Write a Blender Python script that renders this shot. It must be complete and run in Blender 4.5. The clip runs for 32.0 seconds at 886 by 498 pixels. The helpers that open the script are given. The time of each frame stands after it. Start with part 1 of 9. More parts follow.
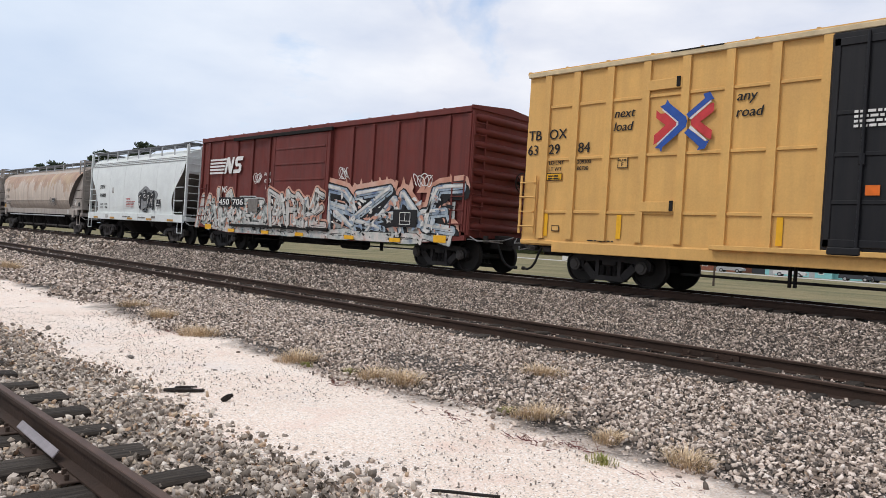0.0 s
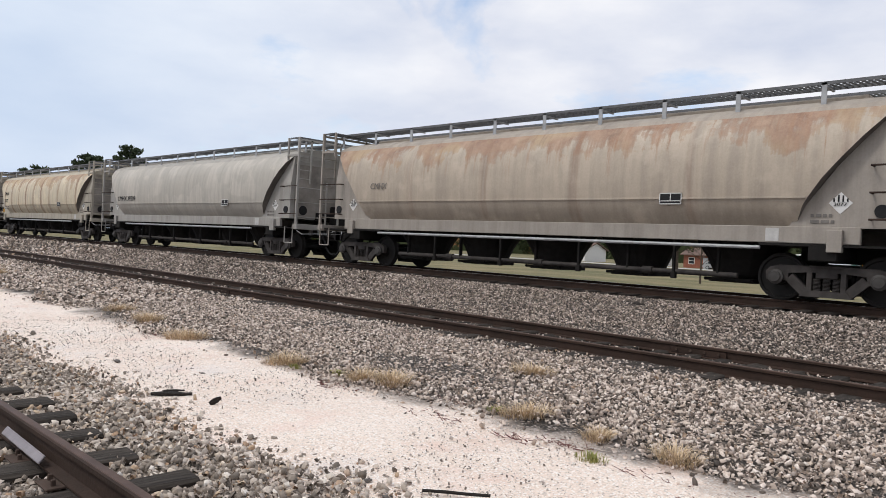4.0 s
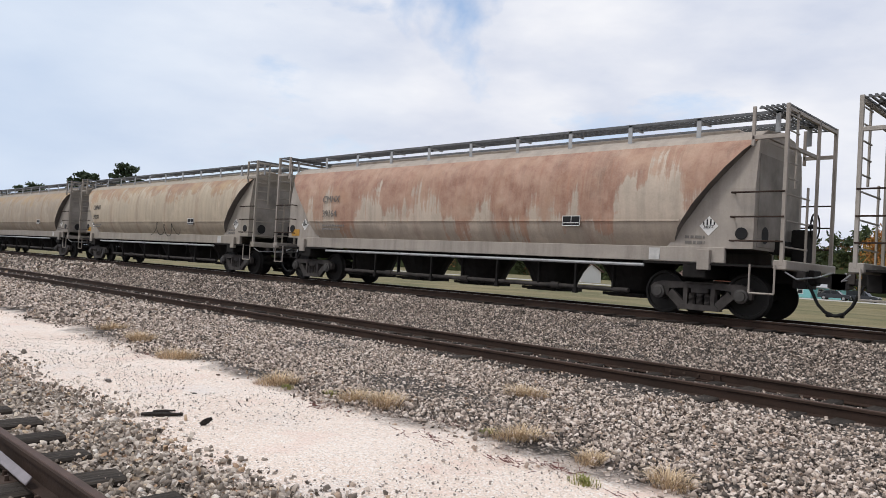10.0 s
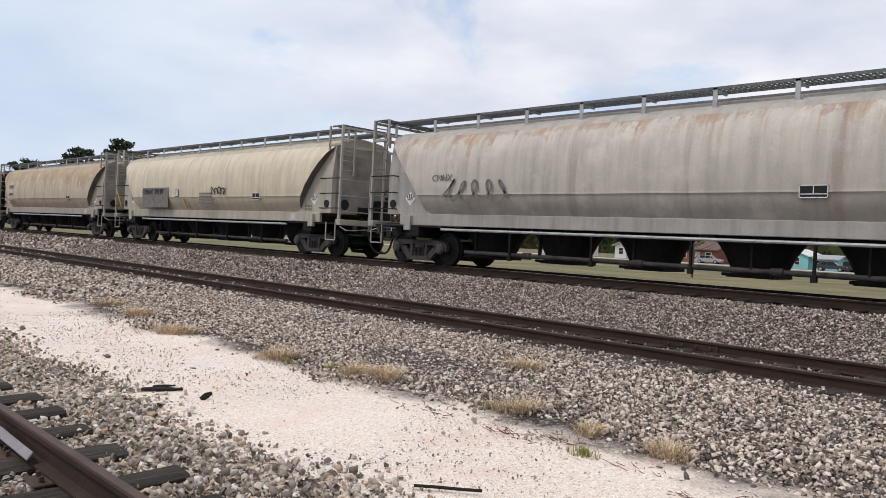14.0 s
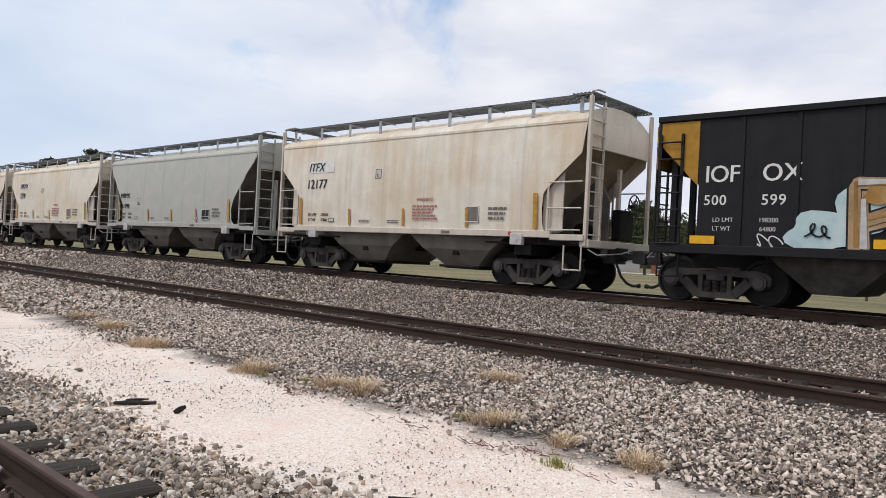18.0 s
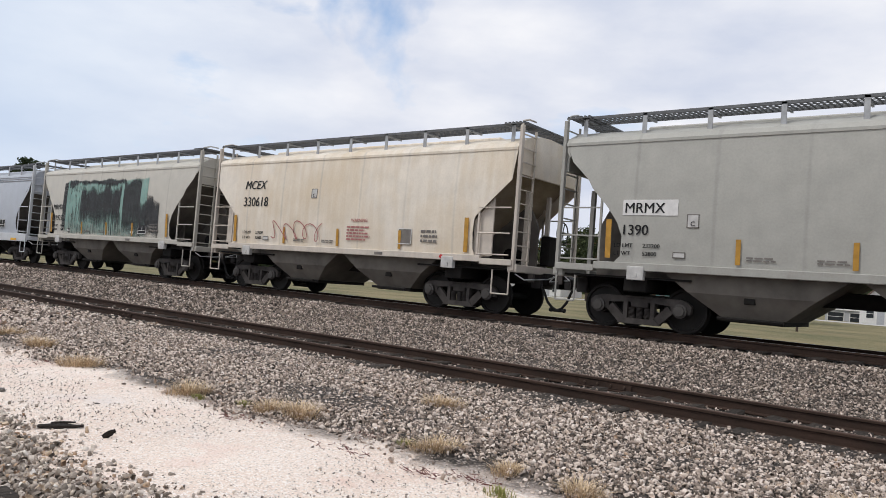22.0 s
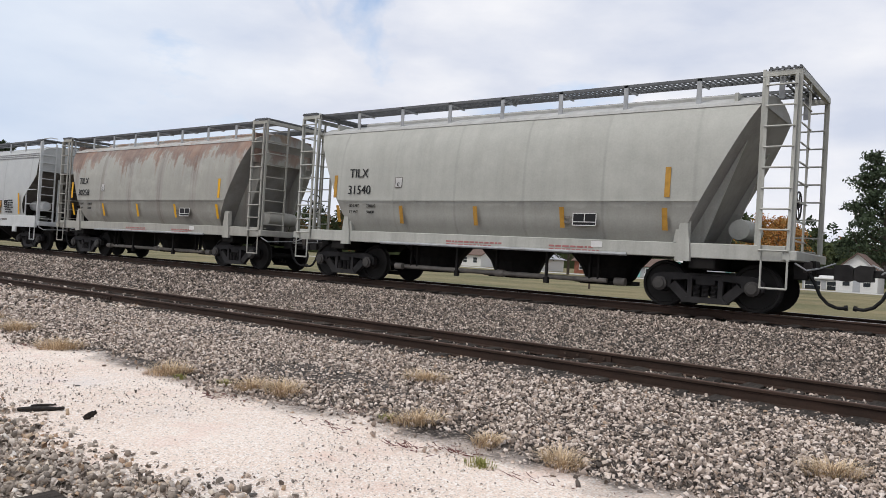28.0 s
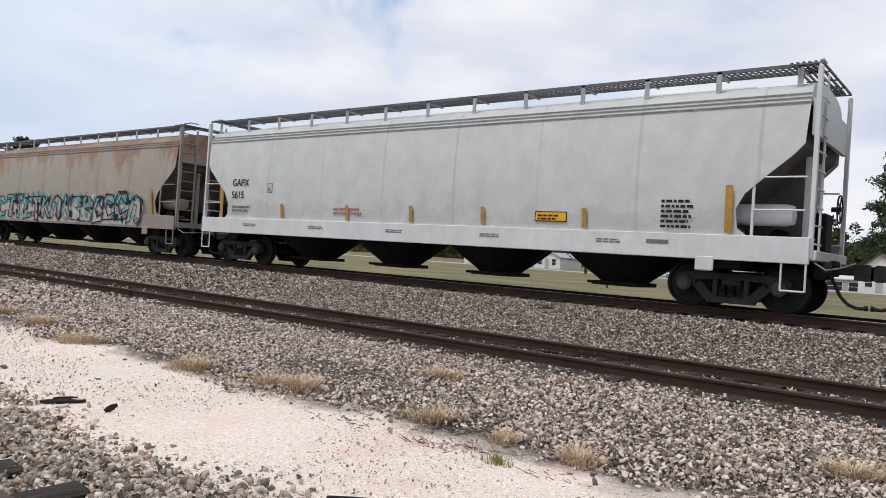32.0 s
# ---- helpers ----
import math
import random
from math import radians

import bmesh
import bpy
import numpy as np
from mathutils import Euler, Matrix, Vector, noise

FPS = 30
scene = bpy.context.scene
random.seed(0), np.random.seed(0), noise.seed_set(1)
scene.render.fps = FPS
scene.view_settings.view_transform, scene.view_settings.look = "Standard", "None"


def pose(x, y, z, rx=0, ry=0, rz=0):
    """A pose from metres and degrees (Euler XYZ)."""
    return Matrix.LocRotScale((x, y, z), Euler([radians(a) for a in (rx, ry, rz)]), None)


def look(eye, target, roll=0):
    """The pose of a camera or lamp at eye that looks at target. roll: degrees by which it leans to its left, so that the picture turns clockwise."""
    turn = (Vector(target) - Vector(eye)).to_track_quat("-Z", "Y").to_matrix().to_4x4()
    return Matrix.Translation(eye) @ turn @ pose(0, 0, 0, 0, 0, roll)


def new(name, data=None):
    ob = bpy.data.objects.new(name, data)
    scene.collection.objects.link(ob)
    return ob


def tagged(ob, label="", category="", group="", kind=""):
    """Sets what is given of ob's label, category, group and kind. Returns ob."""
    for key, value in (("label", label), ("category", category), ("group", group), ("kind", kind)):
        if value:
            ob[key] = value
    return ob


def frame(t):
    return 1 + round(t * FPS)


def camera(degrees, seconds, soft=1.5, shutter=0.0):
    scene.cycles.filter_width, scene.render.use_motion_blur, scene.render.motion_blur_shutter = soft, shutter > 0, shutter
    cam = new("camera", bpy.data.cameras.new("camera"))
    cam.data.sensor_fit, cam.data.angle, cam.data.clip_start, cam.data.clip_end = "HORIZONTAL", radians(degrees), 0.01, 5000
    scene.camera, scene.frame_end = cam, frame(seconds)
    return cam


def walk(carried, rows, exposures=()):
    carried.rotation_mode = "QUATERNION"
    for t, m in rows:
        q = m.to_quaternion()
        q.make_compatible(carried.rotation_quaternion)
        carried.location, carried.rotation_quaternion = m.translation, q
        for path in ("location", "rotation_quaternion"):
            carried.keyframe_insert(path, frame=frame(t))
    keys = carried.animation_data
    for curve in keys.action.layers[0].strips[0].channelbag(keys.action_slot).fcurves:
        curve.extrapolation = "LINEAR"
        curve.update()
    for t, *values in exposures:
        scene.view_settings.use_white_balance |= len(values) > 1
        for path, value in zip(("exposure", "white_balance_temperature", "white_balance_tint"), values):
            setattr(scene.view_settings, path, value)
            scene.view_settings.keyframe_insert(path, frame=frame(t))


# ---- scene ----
EXPOSURES = [(0, 0.07), (2, 0.07), (5, 0.0), (32, 0.0)]
cam = camera(62.00, 32.0, soft=0.55)
# seconds, x, y, z, yaw, pitch, lean
PATH = [
    (0, 0.000, 0.000, 1.520, 45.60, -0.34, 3.57),
    (0.5, 0.004, -0.005, 1.514, 45.46, -0.38, 3.76),
    (1, 0.001, -0.005, 1.509, 45.37, -0.60, 3.79),
    (1.5, -0.002, -0.003, 1.508, 45.37, -0.87, 3.72),
    (2, -0.000, -0.004, 1.510, 45.32, -0.98, 3.56),
    (2.5, -0.000, -0.003, 1.511, 45.16, -1.01, 3.28),
    (3, -0.002, 0.001, 1.509, 44.99, -0.86, 3.11),
    (3.5, -0.003, 0.003, 1.511, 44.79, -0.59, 2.97),
    (5.5, -0.000, -0.001, 1.517, 44.41, 0.62, 3.35),
    (6, 0.003, -0.005, 1.519, 44.27, 0.63, 3.34),
    (6.5, 0.011, -0.007, 1.520, 44.24, 0.72, 3.25),
    (7, 0.022, -0.008, 1.523, 44.25, 1.03, 3.21),
    (7.5, 0.030, -0.009, 1.525, 44.29, 1.47, 3.18),
    (8, 0.032, -0.010, 1.524, 44.39, 1.83, 3.06),
    (8.5, 0.028, -0.012, 1.524, 44.44, 1.99, 3.09),
    (9, 0.022, -0.006, 1.524, 44.50, 1.89, 3.09),
    (9.5, 0.018, 0.003, 1.523, 44.47, 1.67, 3.19),
    (10, 0.012, 0.010, 1.523, 44.38, 1.34, 3.35),
    (10.5, 0.005, 0.013, 1.520, 44.32, 0.93, 3.48),
    (11, 0.001, 0.014, 1.516, 44.29, 0.52, 3.45),
    (11.5, -0.001, 0.015, 1.513, 44.42, 0.17, 3.34),
    (12, -0.002, 0.015, 1.513, 44.62, -0.15, 3.22),
    (12.5, -0.002, 0.013, 1.512, 44.80, -0.39, 3.12),
    (13, -0.002, 0.016, 1.512, 44.84, -0.57, 3.03),
    (13.5, -0.008, 0.022, 1.515, 44.58, -0.65, 2.98),
    (15.5, -0.017, 0.028, 1.518, 42.73, -0.56, 3.13),
    (16, -0.017, 0.039, 1.519, 42.84, -0.69, 3.28),
    (16.5, -0.003, 0.045, 1.519, 43.06, -0.70, 3.29),
    (17, 0.019, 0.034, 1.522, 43.12, -0.41, 3.13),
    (17.5, 0.035, 0.012, 1.525, 42.81, 0.02, 3.10),
    (18, 0.036, -0.000, 1.526, 42.38, 0.35, 3.01),
    (18.5, 0.029, 0.000, 1.522, 42.03, 0.32, 3.05),
    (19, 0.016, 0.011, 1.516, 41.68, -0.02, 2.96),
    (19.5, 0.004, 0.026, 1.514, 41.22, -0.31, 2.92),
    (20, -0.000, 0.035, 1.518, 40.65, -0.20, 2.93),
    (20.5, -0.001, 0.037, 1.527, 39.80, 0.50, 3.21),
    (21, -0.007, 0.033, 1.537, 39.10, 1.40, 3.72),
    (21.5, -0.014, 0.031, 1.546, 38.54, 2.08, 4.21),
    (22, -0.018, 0.032, 1.547, 38.26, 2.32, 4.46),
    (22.5, -0.021, 0.035, 1.546, 38.19, 2.15, 4.46),
    (23, -0.022, 0.040, 1.548, 38.33, 1.72, 4.23),
    (23.5, -0.016, 0.041, 1.549, 38.39, 1.37, 3.95),
    (24, -0.006, 0.037, 1.546, 38.36, 1.12, 3.80),
    (24.5, 0.001, 0.032, 1.541, 38.17, 1.08, 3.75),
    (25, 0.006, 0.028, 1.537, 37.91, 0.87, 3.87),
    (25.5, 0.016, 0.028, 1.536, 37.64, 0.71, 3.88),
    (26, 0.025, 0.030, 1.538, 37.35, 0.62, 3.86),
    (26.5, 0.026, 0.034, 1.539, 37.10, 0.60, 3.79),
    (28.5, 0.022, 0.037, 1.537, 36.74, 0.53, 3.28),
    (29, 0.019, 0.036, 1.536, 36.95, 0.38, 3.27),
    (29.5, 0.017, 0.035, 1.538, 37.29, 0.29, 3.18),
    (30, 0.017, 0.033, 1.539, 37.73, 0.31, 3.19),
    (30.5, 0.020, 0.027, 1.535, 38.02, 0.47, 3.24),
    (31, 0.023, 0.026, 1.530, 38.23, 0.53, 3.29),
    (31.5, 0.025, 0.030, 1.527, 38.24, 0.52, 3.45),
    (32, 0.023, 0.032, 1.526, 38.07, 0.36, 3.72),
]
walk(cam, [(t, pose(x, y, z, 90 + p, 0, a) @ pose(0, 0, 0, 0, 0, r)) for t, x, y, z, a, p, r in PATH], EXPOSURES)
# ---------------------------------------------------------------- light
def build_world():
    w = bpy.data.worlds.new("overcast_sky")
    w.use_nodes = True
    scene.world = w
    nt = w.node_tree
    nt.nodes.clear()
    out = nt.nodes.new("ShaderNodeOutputWorld")
    bg = nt.nodes.new("ShaderNodeBackground")
    sky = nt.nodes.new("ShaderNodeTexSky")
    sky.sky_type, sky.sun_disc = "NISHITA", False
    sky.sun_elevation, sky.sun_rotation = radians(48), radians(205)
    sky.air_density, sky.dust_density = 1.0, 1.5
    dim = nt.nodes.new("ShaderNodeMix")
    dim.data_type, dim.blend_type = "RGBA", "MULTIPLY"
    dim.inputs["Factor"].default_value = 1.0
    dim.inputs[7].default_value = (0.20, 0.20, 0.20, 1)
    nt.links.new(sky.outputs[0], dim.inputs[6])
    tc = nt.nodes.new("ShaderNodeTexCoord")
    mp = nt.nodes.new("ShaderNodeMapping")
    mp.inputs["Scale"].default_value = (1.0, 1.0, 2.6)
    mp.inputs["Location"].default_value = SKY_SHIFT
    nt.links.new(tc.outputs["Generated"], mp.inputs[0])
    big = nt.nodes.new("ShaderNodeTexNoise")
    big.inputs["Scale"].default_value, big.inputs["Detail"].default_value = 2.6, 7.0
    big.inputs["Roughness"].default_value = 0.55
    nt.links.new(mp.outputs[0], big.inputs["Vector"])
    ramp = nt.nodes.new("ShaderNodeValToRGB")
    ramp.color_ramp.elements[0].position, ramp.color_ramp.elements[1].position = 0.30, 0.42
    nt.links.new(big.outputs[0], ramp.inputs[0])
    # one ragged blue opening in the cloud
    dist = nt.nodes.new("ShaderNodeVectorMath")
    dist.operation = "DISTANCE"
    dist.inputs[1].default_value = BLUE_HOLE
    nt.links.new(tc.outputs["Generated"], dist.inputs[0])
    wob = nt.nodes.new("ShaderNodeTexNoise")
    wob.inputs["Scale"].default_value, wob.inputs["Detail"].default_value = 9.0, 6.0
    nt.links.new(tc.outputs["Generated"], wob.inputs["Vector"])
    edge = nt.nodes.new("ShaderNodeMath")
    edge.operation, edge.inputs[1].default_value = "MULTIPLY_ADD", 0.42
    nt.links.new(wob.outputs[0], edge.inputs[0])
    nt.links.new(dist.outputs["Value"], edge.inputs[2])
    hole = nt.nodes.new("ShaderNodeValToRGB")
    hole.color_ramp.elements[0].position, hole.color_ramp.elements[1].position = 0.225, 0.305
    nt.links.new(edge.outputs[0], hole.inputs[0])
    both = nt.nodes.new("ShaderNodeMath")
    both.operation = "MULTIPLY"
    nt.links.new(ramp.outputs[0], both.inputs[0])
    nt.links.new(hole.outputs[0], both.inputs[1])
    soft = nt.nodes.new("ShaderNodeTexNoise")
    soft.inputs["Scale"].default_value, soft.inputs["Detail"].default_value = 4.0, 6.0
    nt.links.new(mp.outputs[0], soft.inputs["Vector"])
    tone = nt.nodes.new("ShaderNodeValToRGB")
    e = tone.color_ramp.elements
    e[0].position, e[0].color = 0.34, (0.64, 0.69, 0.82, 1)
    e[1].position, e[1].color = 0.66, (0.93, 0.935, 0.975, 1)
    nt.links.new(soft.outputs[0], tone.inputs[0])
    # thinner, bluer cloud towards the west
    sepd = nt.nodes.new("ShaderNodeSeparateXYZ")
    nt.links.new(tc.outputs["Generated"], sepd.inputs[0])
    west = nt.nodes.new("ShaderNodeMapRange")
    west.inputs[1].default_value, west.inputs[2].default_value, west.inputs[3].default_value, west.inputs[4].default_value = -0.70, -1.0, 0.0, 0.75
    nt.links.new(sepd.outputs[0], west.inputs[0])
    thin = nt.nodes.new("ShaderNodeMix")
    thin.data_type = "RGBA"
    nt.links.new(west.outputs[0], thin.inputs["Factor"])
    nt.links.new(tone.outputs[0], thin.inputs[6])
    thin.inputs[7].default_value = (0.56, 0.70, 0.90, 1)
    mix = nt.nodes.new("ShaderNodeMix")
    mix.data_type = "RGBA"
    nt.links.new(both.outputs[0], mix.inputs["Factor"])
    nt.links.new(dim.outputs[2], mix.inputs[6])
    nt.links.new(thin.outputs[2], mix.inputs[7])
    nt.links.new(mix.outputs[2], bg.inputs[0])
    bg.inputs[1].default_value = SKY_STRENGTH
    nt.links.new(bg.outputs[0], out.inputs[0])
    lamp = bpy.data.lights.new("sun", "SUN")
    lamp.energy, lamp.angle, lamp.color = SUN_STRENGTH, radians(14), (1.0, 0.96, 0.90)
    sun = new("sun", lamp)
    sun.matrix_world = look((0, 0, 60), (20, 36, 0))
    return sun


BLUE_HOLE = (-0.672, 0.642, 0.372)
SKY_SHIFT = (0.0, 0.0, 0.0)
SKY_STRENGTH, SUN_STRENGTH = 1.0, 1.5
build_world()
# ---------------------------------------------------------------- materials
def mat_new(name, rough=0.6, metal=0.0):
    m = bpy.data.materials.new(name)
    m.use_nodes = True
    b = m.node_tree.nodes["Principled BSDF"]
    b.inputs["Roughness"].default_value, b.inputs["Metallic"].default_value = rough, metal
    b.inputs["Specular IOR Level"].default_value = 0.25
    return m, m.node_tree, b


def nd(nt, kind, **inputs):
    n = nt.nodes.new(kind)
    for k, v in inputs.items():
        n.inputs[k.replace("_", " ")].default_value = v
    return n


def coords(nt, scale=(1, 1, 1), where="Object"):
    tc = nt.nodes.new("ShaderNodeTexCoord")
    mp = nt.nodes.new("ShaderNodeMapping")
    mp.inputs["Scale"].default_value = scale
    nt.links.new(tc.outputs[where], mp.inputs[0])
    return mp.outputs[0]


def noise_tex(nt, vec, scale, detail=4.0, rough=0.55):
    n = nd(nt, "ShaderNodeTexNoise", Scale=scale, Detail=detail, Roughness=rough)
    nt.links.new(vec, n.inputs["Vector"])
    return n.outputs[0]


def ramp_of(nt, val, stops):
    r = nt.nodes.new("ShaderNodeValToRGB")
    el = r.color_ramp.elements
    while len(el) < len(stops):
        el.new(0.5)
    for e, (p, c) in zip(el, stops):
        e.position = p
        e.color = (c, c, c, 1) if isinstance(c, (int, float)) else (*c, 1)
    nt.links.new(val, r.inputs[0])
    return r.outputs[0]


def mixc(nt, fac, a, b, blend="MIX"):
    m = nt.nodes.new("ShaderNodeMix")
    m.data_type, m.blend_type = "RGBA", blend
    for sock, val in ((m.inputs["Factor"], fac), (m.inputs[6], a), (m.inputs[7], b)):
        if isinstance(val, (int, float)):
            sock.default_value = val
        elif isinstance(val, tuple):
            sock.default_value = (*val, 1)
        else:
            nt.links.new(val, sock)
    return m.outputs[2]


def mathn(nt, op, a, b=0.0, c=0.0):
    m = nt.nodes.new("ShaderNodeMath")
    m.operation = op
    for sock, val in zip(m.inputs, (a, b, c)):
        if isinstance(val, (int, float)):
            sock.default_value = val
        else:
            nt.links.new(val, sock)
    return m.outputs[0]


def bump(nt, b, height, strength=0.3, dist=0.02):
    n = nd(nt, "ShaderNodeBump", Strength=strength, Distance=dist)
    nt.links.new(height, n.inputs["Height"])
    nt.links.new(n.outputs[0], b.inputs["Normal"])


def plain(name, col, rough=0.6, metal=0.0, vary=0.25, scale=6.0, grain=0.15):
    """A painted, worn or raw surface with two scales of variation."""
    m, nt, b = mat_new(name, rough, metal)
    v = coords(nt)
    a = noise_tex(nt, v, scale, 5.0)
    g = noise_tex(nt, v, scale * 14, 3.0)
    dark = tuple(c * (1 - vary) for c in col)
    lite = tuple(min(1, c * (1 + vary * 0.6)) for c in col)
    c1 = mixc(nt, ramp_of(nt, a, [(0.3, 0.0), (0.7, 1.0)]), dark, lite)
    c2 = mixc(nt, grain, c1, mixc(nt, g, tuple(c * 0.5 for c in col), col))
    nt.links.new(c2, b.inputs["Base Color"])
    bump(nt, b, g, 0.12, 0.01)
    return m


def car_paint(name, col, rust=0.0, rust_low=2.0, rust_high=3.6, dirt=0.35, rust_col=(0.18, 0.068, 0.032),
              rust_col2=(0.35, 0.168, 0.085), dirt_col=(0.12, 0.105, 0.09), low_dark=0.0, seed=0.0, rough=0.55, stain=None, blot=0.0, seam=0.0, drip_at=0.35,
              low_z=2.0, low_rag=0.5, ochre=(0.40, 0.27, 0.13)):
    """Weathered car-side paint: streaked road dirt, rust runs that start high on the side, faded blotches."""
    m, nt, b = mat_new(name, rough)
    tc = nt.nodes.new("ShaderNodeTexCoord")
    mp = nt.nodes.new("ShaderNodeMapping")
    mp.inputs["Location"].default_value = (seed * 7.3, seed * 3.1, 0)
    nt.links.new(tc.outputs["Object"], mp.inputs[0])
    pos = mp.outputs[0]
    sm = nt.nodes.new("ShaderNodeMapping")
    sm.inputs["Scale"].default_value = (2.6, 1.0, 0.22)
    nt.links.new(pos, sm.inputs[0])
    streak = noise_tex(nt, sm.outputs[0], 1.6, 5.0, 0.6)
    wm = nt.nodes.new("ShaderNodeMapping")
    wm.inputs["Scale"].default_value = (1.3, 1.0, 0.28)
    nt.links.new(pos, wm.inputs[0])
    run = noise_tex(nt, wm.outputs[0], 1.1, 6.0, 0.62)
    big = noise_tex(nt, pos, 0.5, 3.0, 0.5)
    mid = noise_tex(nt, pos, 2.2, 6.0, 0.6)
    fine = noise_tex(nt, pos, 24.0, 4.0, 0.6)
    sep = nt.nodes.new("ShaderNodeSeparateXYZ")
    nt.links.new(tc.outputs["Object"], sep.inputs[0])
    z = sep.outputs[2]
    base = mixc(nt, ramp_of(nt, mid, [(0.35, 0.0), (0.7, 1.0)]), tuple(c * 0.88 for c in col), tuple(min(1, c * 1.06) for c in col))
    d = ramp_of(nt, streak, [(0.42, 0.0), (0.72, 1.0)])
    base = mixc(nt, mathn(nt, "MULTIPLY", d, dirt), base, dirt_col)
    if stain:
        s = ramp_of(nt, mathn(nt, "ADD", mathn(nt, "MULTIPLY", big, 0.6), mathn(nt, "MULTIPLY", streak, 0.4)), [(0.42, 0.0), (0.62, 1.0)])
        base = mixc(nt, mathn(nt, "MULTIPLY", s, 0.75), base, stain)
    if blot:
        s = ramp_of(nt, noise_tex(nt, pos, 0.9, 2.0, 0.4), [(0.5, 0.0), (0.53, 1.0)])
        base = mixc(nt, mathn(nt, "MULTIPLY", s, blot), base, tuple(c * 0.55 for c in col))
    if seam:
        f = mathn(nt, "ABSOLUTE", mathn(nt, "SUBTRACT", mathn(nt, "FRACT", mathn(nt, "DIVIDE", sep.outputs[0], seam)), 0.5))
        wid = mathn(nt, "ADD", mathn(nt, "MULTIPLY", f, seam), mathn(nt, "MULTIPLY", mathn(nt, "SUBTRACT", mid, 0.5), 0.05))
        ln = ramp_of(nt, wid, [(0.012, 0.55), (0.05, 0.0)])
        base = mixc(nt, mathn(nt, "MULTIPLY", ln, ramp_of(nt, big, [(0.3, 0.25), (0.7, 1.0)])), base, tuple(c * 0.5 for c in col))
    # below low_z: dirt plus the painted shade of the down-facing lower side
    if low_dark:
        lo = ramp_of(nt, mathn(nt, "ADD", mathn(nt, "SUBTRACT", z, low_z - 0.5), mathn(nt, "MULTIPLY", mathn(nt, "SUBTRACT", mid, 0.5), low_rag)), [(0.47, 1.0), (0.53, 0.0)])
        base = mixc(nt, mathn(nt, "MULTIPLY", lo, low_dark), base, dirt_col)
    if rust:
        span = rust_high - rust_low
        px = nt.nodes.new("ShaderNodeSeparateXYZ")
        nt.links.new(pos, px.inputs[0])
        line = nt.nodes.new("ShaderNodeCombineXYZ")
        nt.links.new(px.outputs[0], line.inputs[0])
        wide, thin = noise_tex(nt, line.outputs[0], 0.55, 2.0, 0.5), noise_tex(nt, line.outputs[0], 3.6, 5.0, 0.7)
        fm = nt.nodes.new("ShaderNodeMapping")
        fm.inputs["Scale"].default_value = (7.0, 1.0, 0.45)
        nt.links.new(pos, fm.inputs[0])
        hair = noise_tex(nt, fm.outputs[0], 1.0, 5.0, 0.65)
        hang = mathn(nt, "MULTIPLY", mathn(nt, "ADD", mathn(nt, "MULTIPLY_ADD", wide, 3.6, -1.12), mathn(nt, "MULTIPLY_ADD", thin, 1.5, -0.75)), rust * span)
        depth = mathn(nt, "SUBTRACT", rust_high, z)
        over = mathn(nt, "SUBTRACT", hang, depth)
        rag = mathn(nt, "ADD", mathn(nt, "MULTIPLY_ADD", mid, 1.9, -0.95), mathn(nt, "ADD", mathn(nt, "MULTIPLY_ADD", run, 1.3, -0.65), mathn(nt, "MULTIPLY_ADD", hair, 0.8, -0.4)))
        mask = mathn(nt, "ADD", mathn(nt, "ADD", over, rag), 0.5)
        r = ramp_of(nt, mask, [(0.38, 0.0), (0.52, 0.62), (0.72, 1.0)])
        rc = mixc(nt, ramp_of(nt, mathn(nt, "ADD", mathn(nt, "MULTIPLY", mid, 0.6), mathn(nt, "MULTIPLY", hair, 0.4)), [(0.40, 0.0), (0.60, 1.0)]), rust_col, rust_col2)
        rc = mixc(nt, ramp_of(nt, noise_tex(nt, pos, 0.8, 4.0, 0.6), [(0.48, 0.0), (0.60, 0.8)]), rc, ochre)
        rc = mixc(nt, ramp_of(nt, mathn(nt, "ADD", mathn(nt, "MULTIPLY", hair, 0.6), mathn(nt, "MULTIPLY", noise_tex(nt, pos, 1.4, 4.0, 0.6), 0.4)), [(0.53, 0.0), (0.64, 0.75)]), rc, tuple(c * 0.42 for c in rust_col))
        pale = ramp_of(nt, noise_tex(nt, pos, 1.15, 4.0, 0.6), [(0.54, 0.0), (0.68, 0.55)])
        base = mixc(nt, pale, base, tuple(min(0.85, c * 1.2 + 0.03) for c in col))
        base = mixc(nt, mathn(nt, "MULTIPLY", r, ramp_of(nt, mid, [(0.34, 0.97), (0.66, 0.62)])), base, rc)
        thread = mathn(nt, "MULTIPLY", ramp_of(nt, hair, [(0.57, 0.0), (0.68, 0.6)]), ramp_of(nt, mathn(nt, "ADD", over, 0.75), [(0.0, 0.0), (0.6, 1.0)]))
        base = mixc(nt, thread, base, rust_col2)
        if seam:
            drip = ramp_of(nt, mathn(nt, "SUBTRACT", wid, mathn(nt, "MULTIPLY", mathn(nt, "SUBTRACT", streak, 0.35), 0.5)), [(0.0, 1.0), (0.14, 0.0)])
            base = mixc(nt, mathn(nt, "MULTIPLY", mathn(nt, "MULTIPLY", drip, drip_at), ramp_of(nt, mathn(nt, "ADD", mathn(nt, "MULTIPLY", thin, 0.5), mathn(nt, "MULTIPLY", hair, 0.5)), [(0.40, 0.0), (0.56, 0.9)])), base, rust_col)
    base = mixc(nt, 0.22, base, mixc(nt, fine, tuple(c * 0.45 for c in col), tuple(min(1, c * 1.5) for c in col)), "MIX")
    nt.links.new(base, b.inputs["Base Color"])
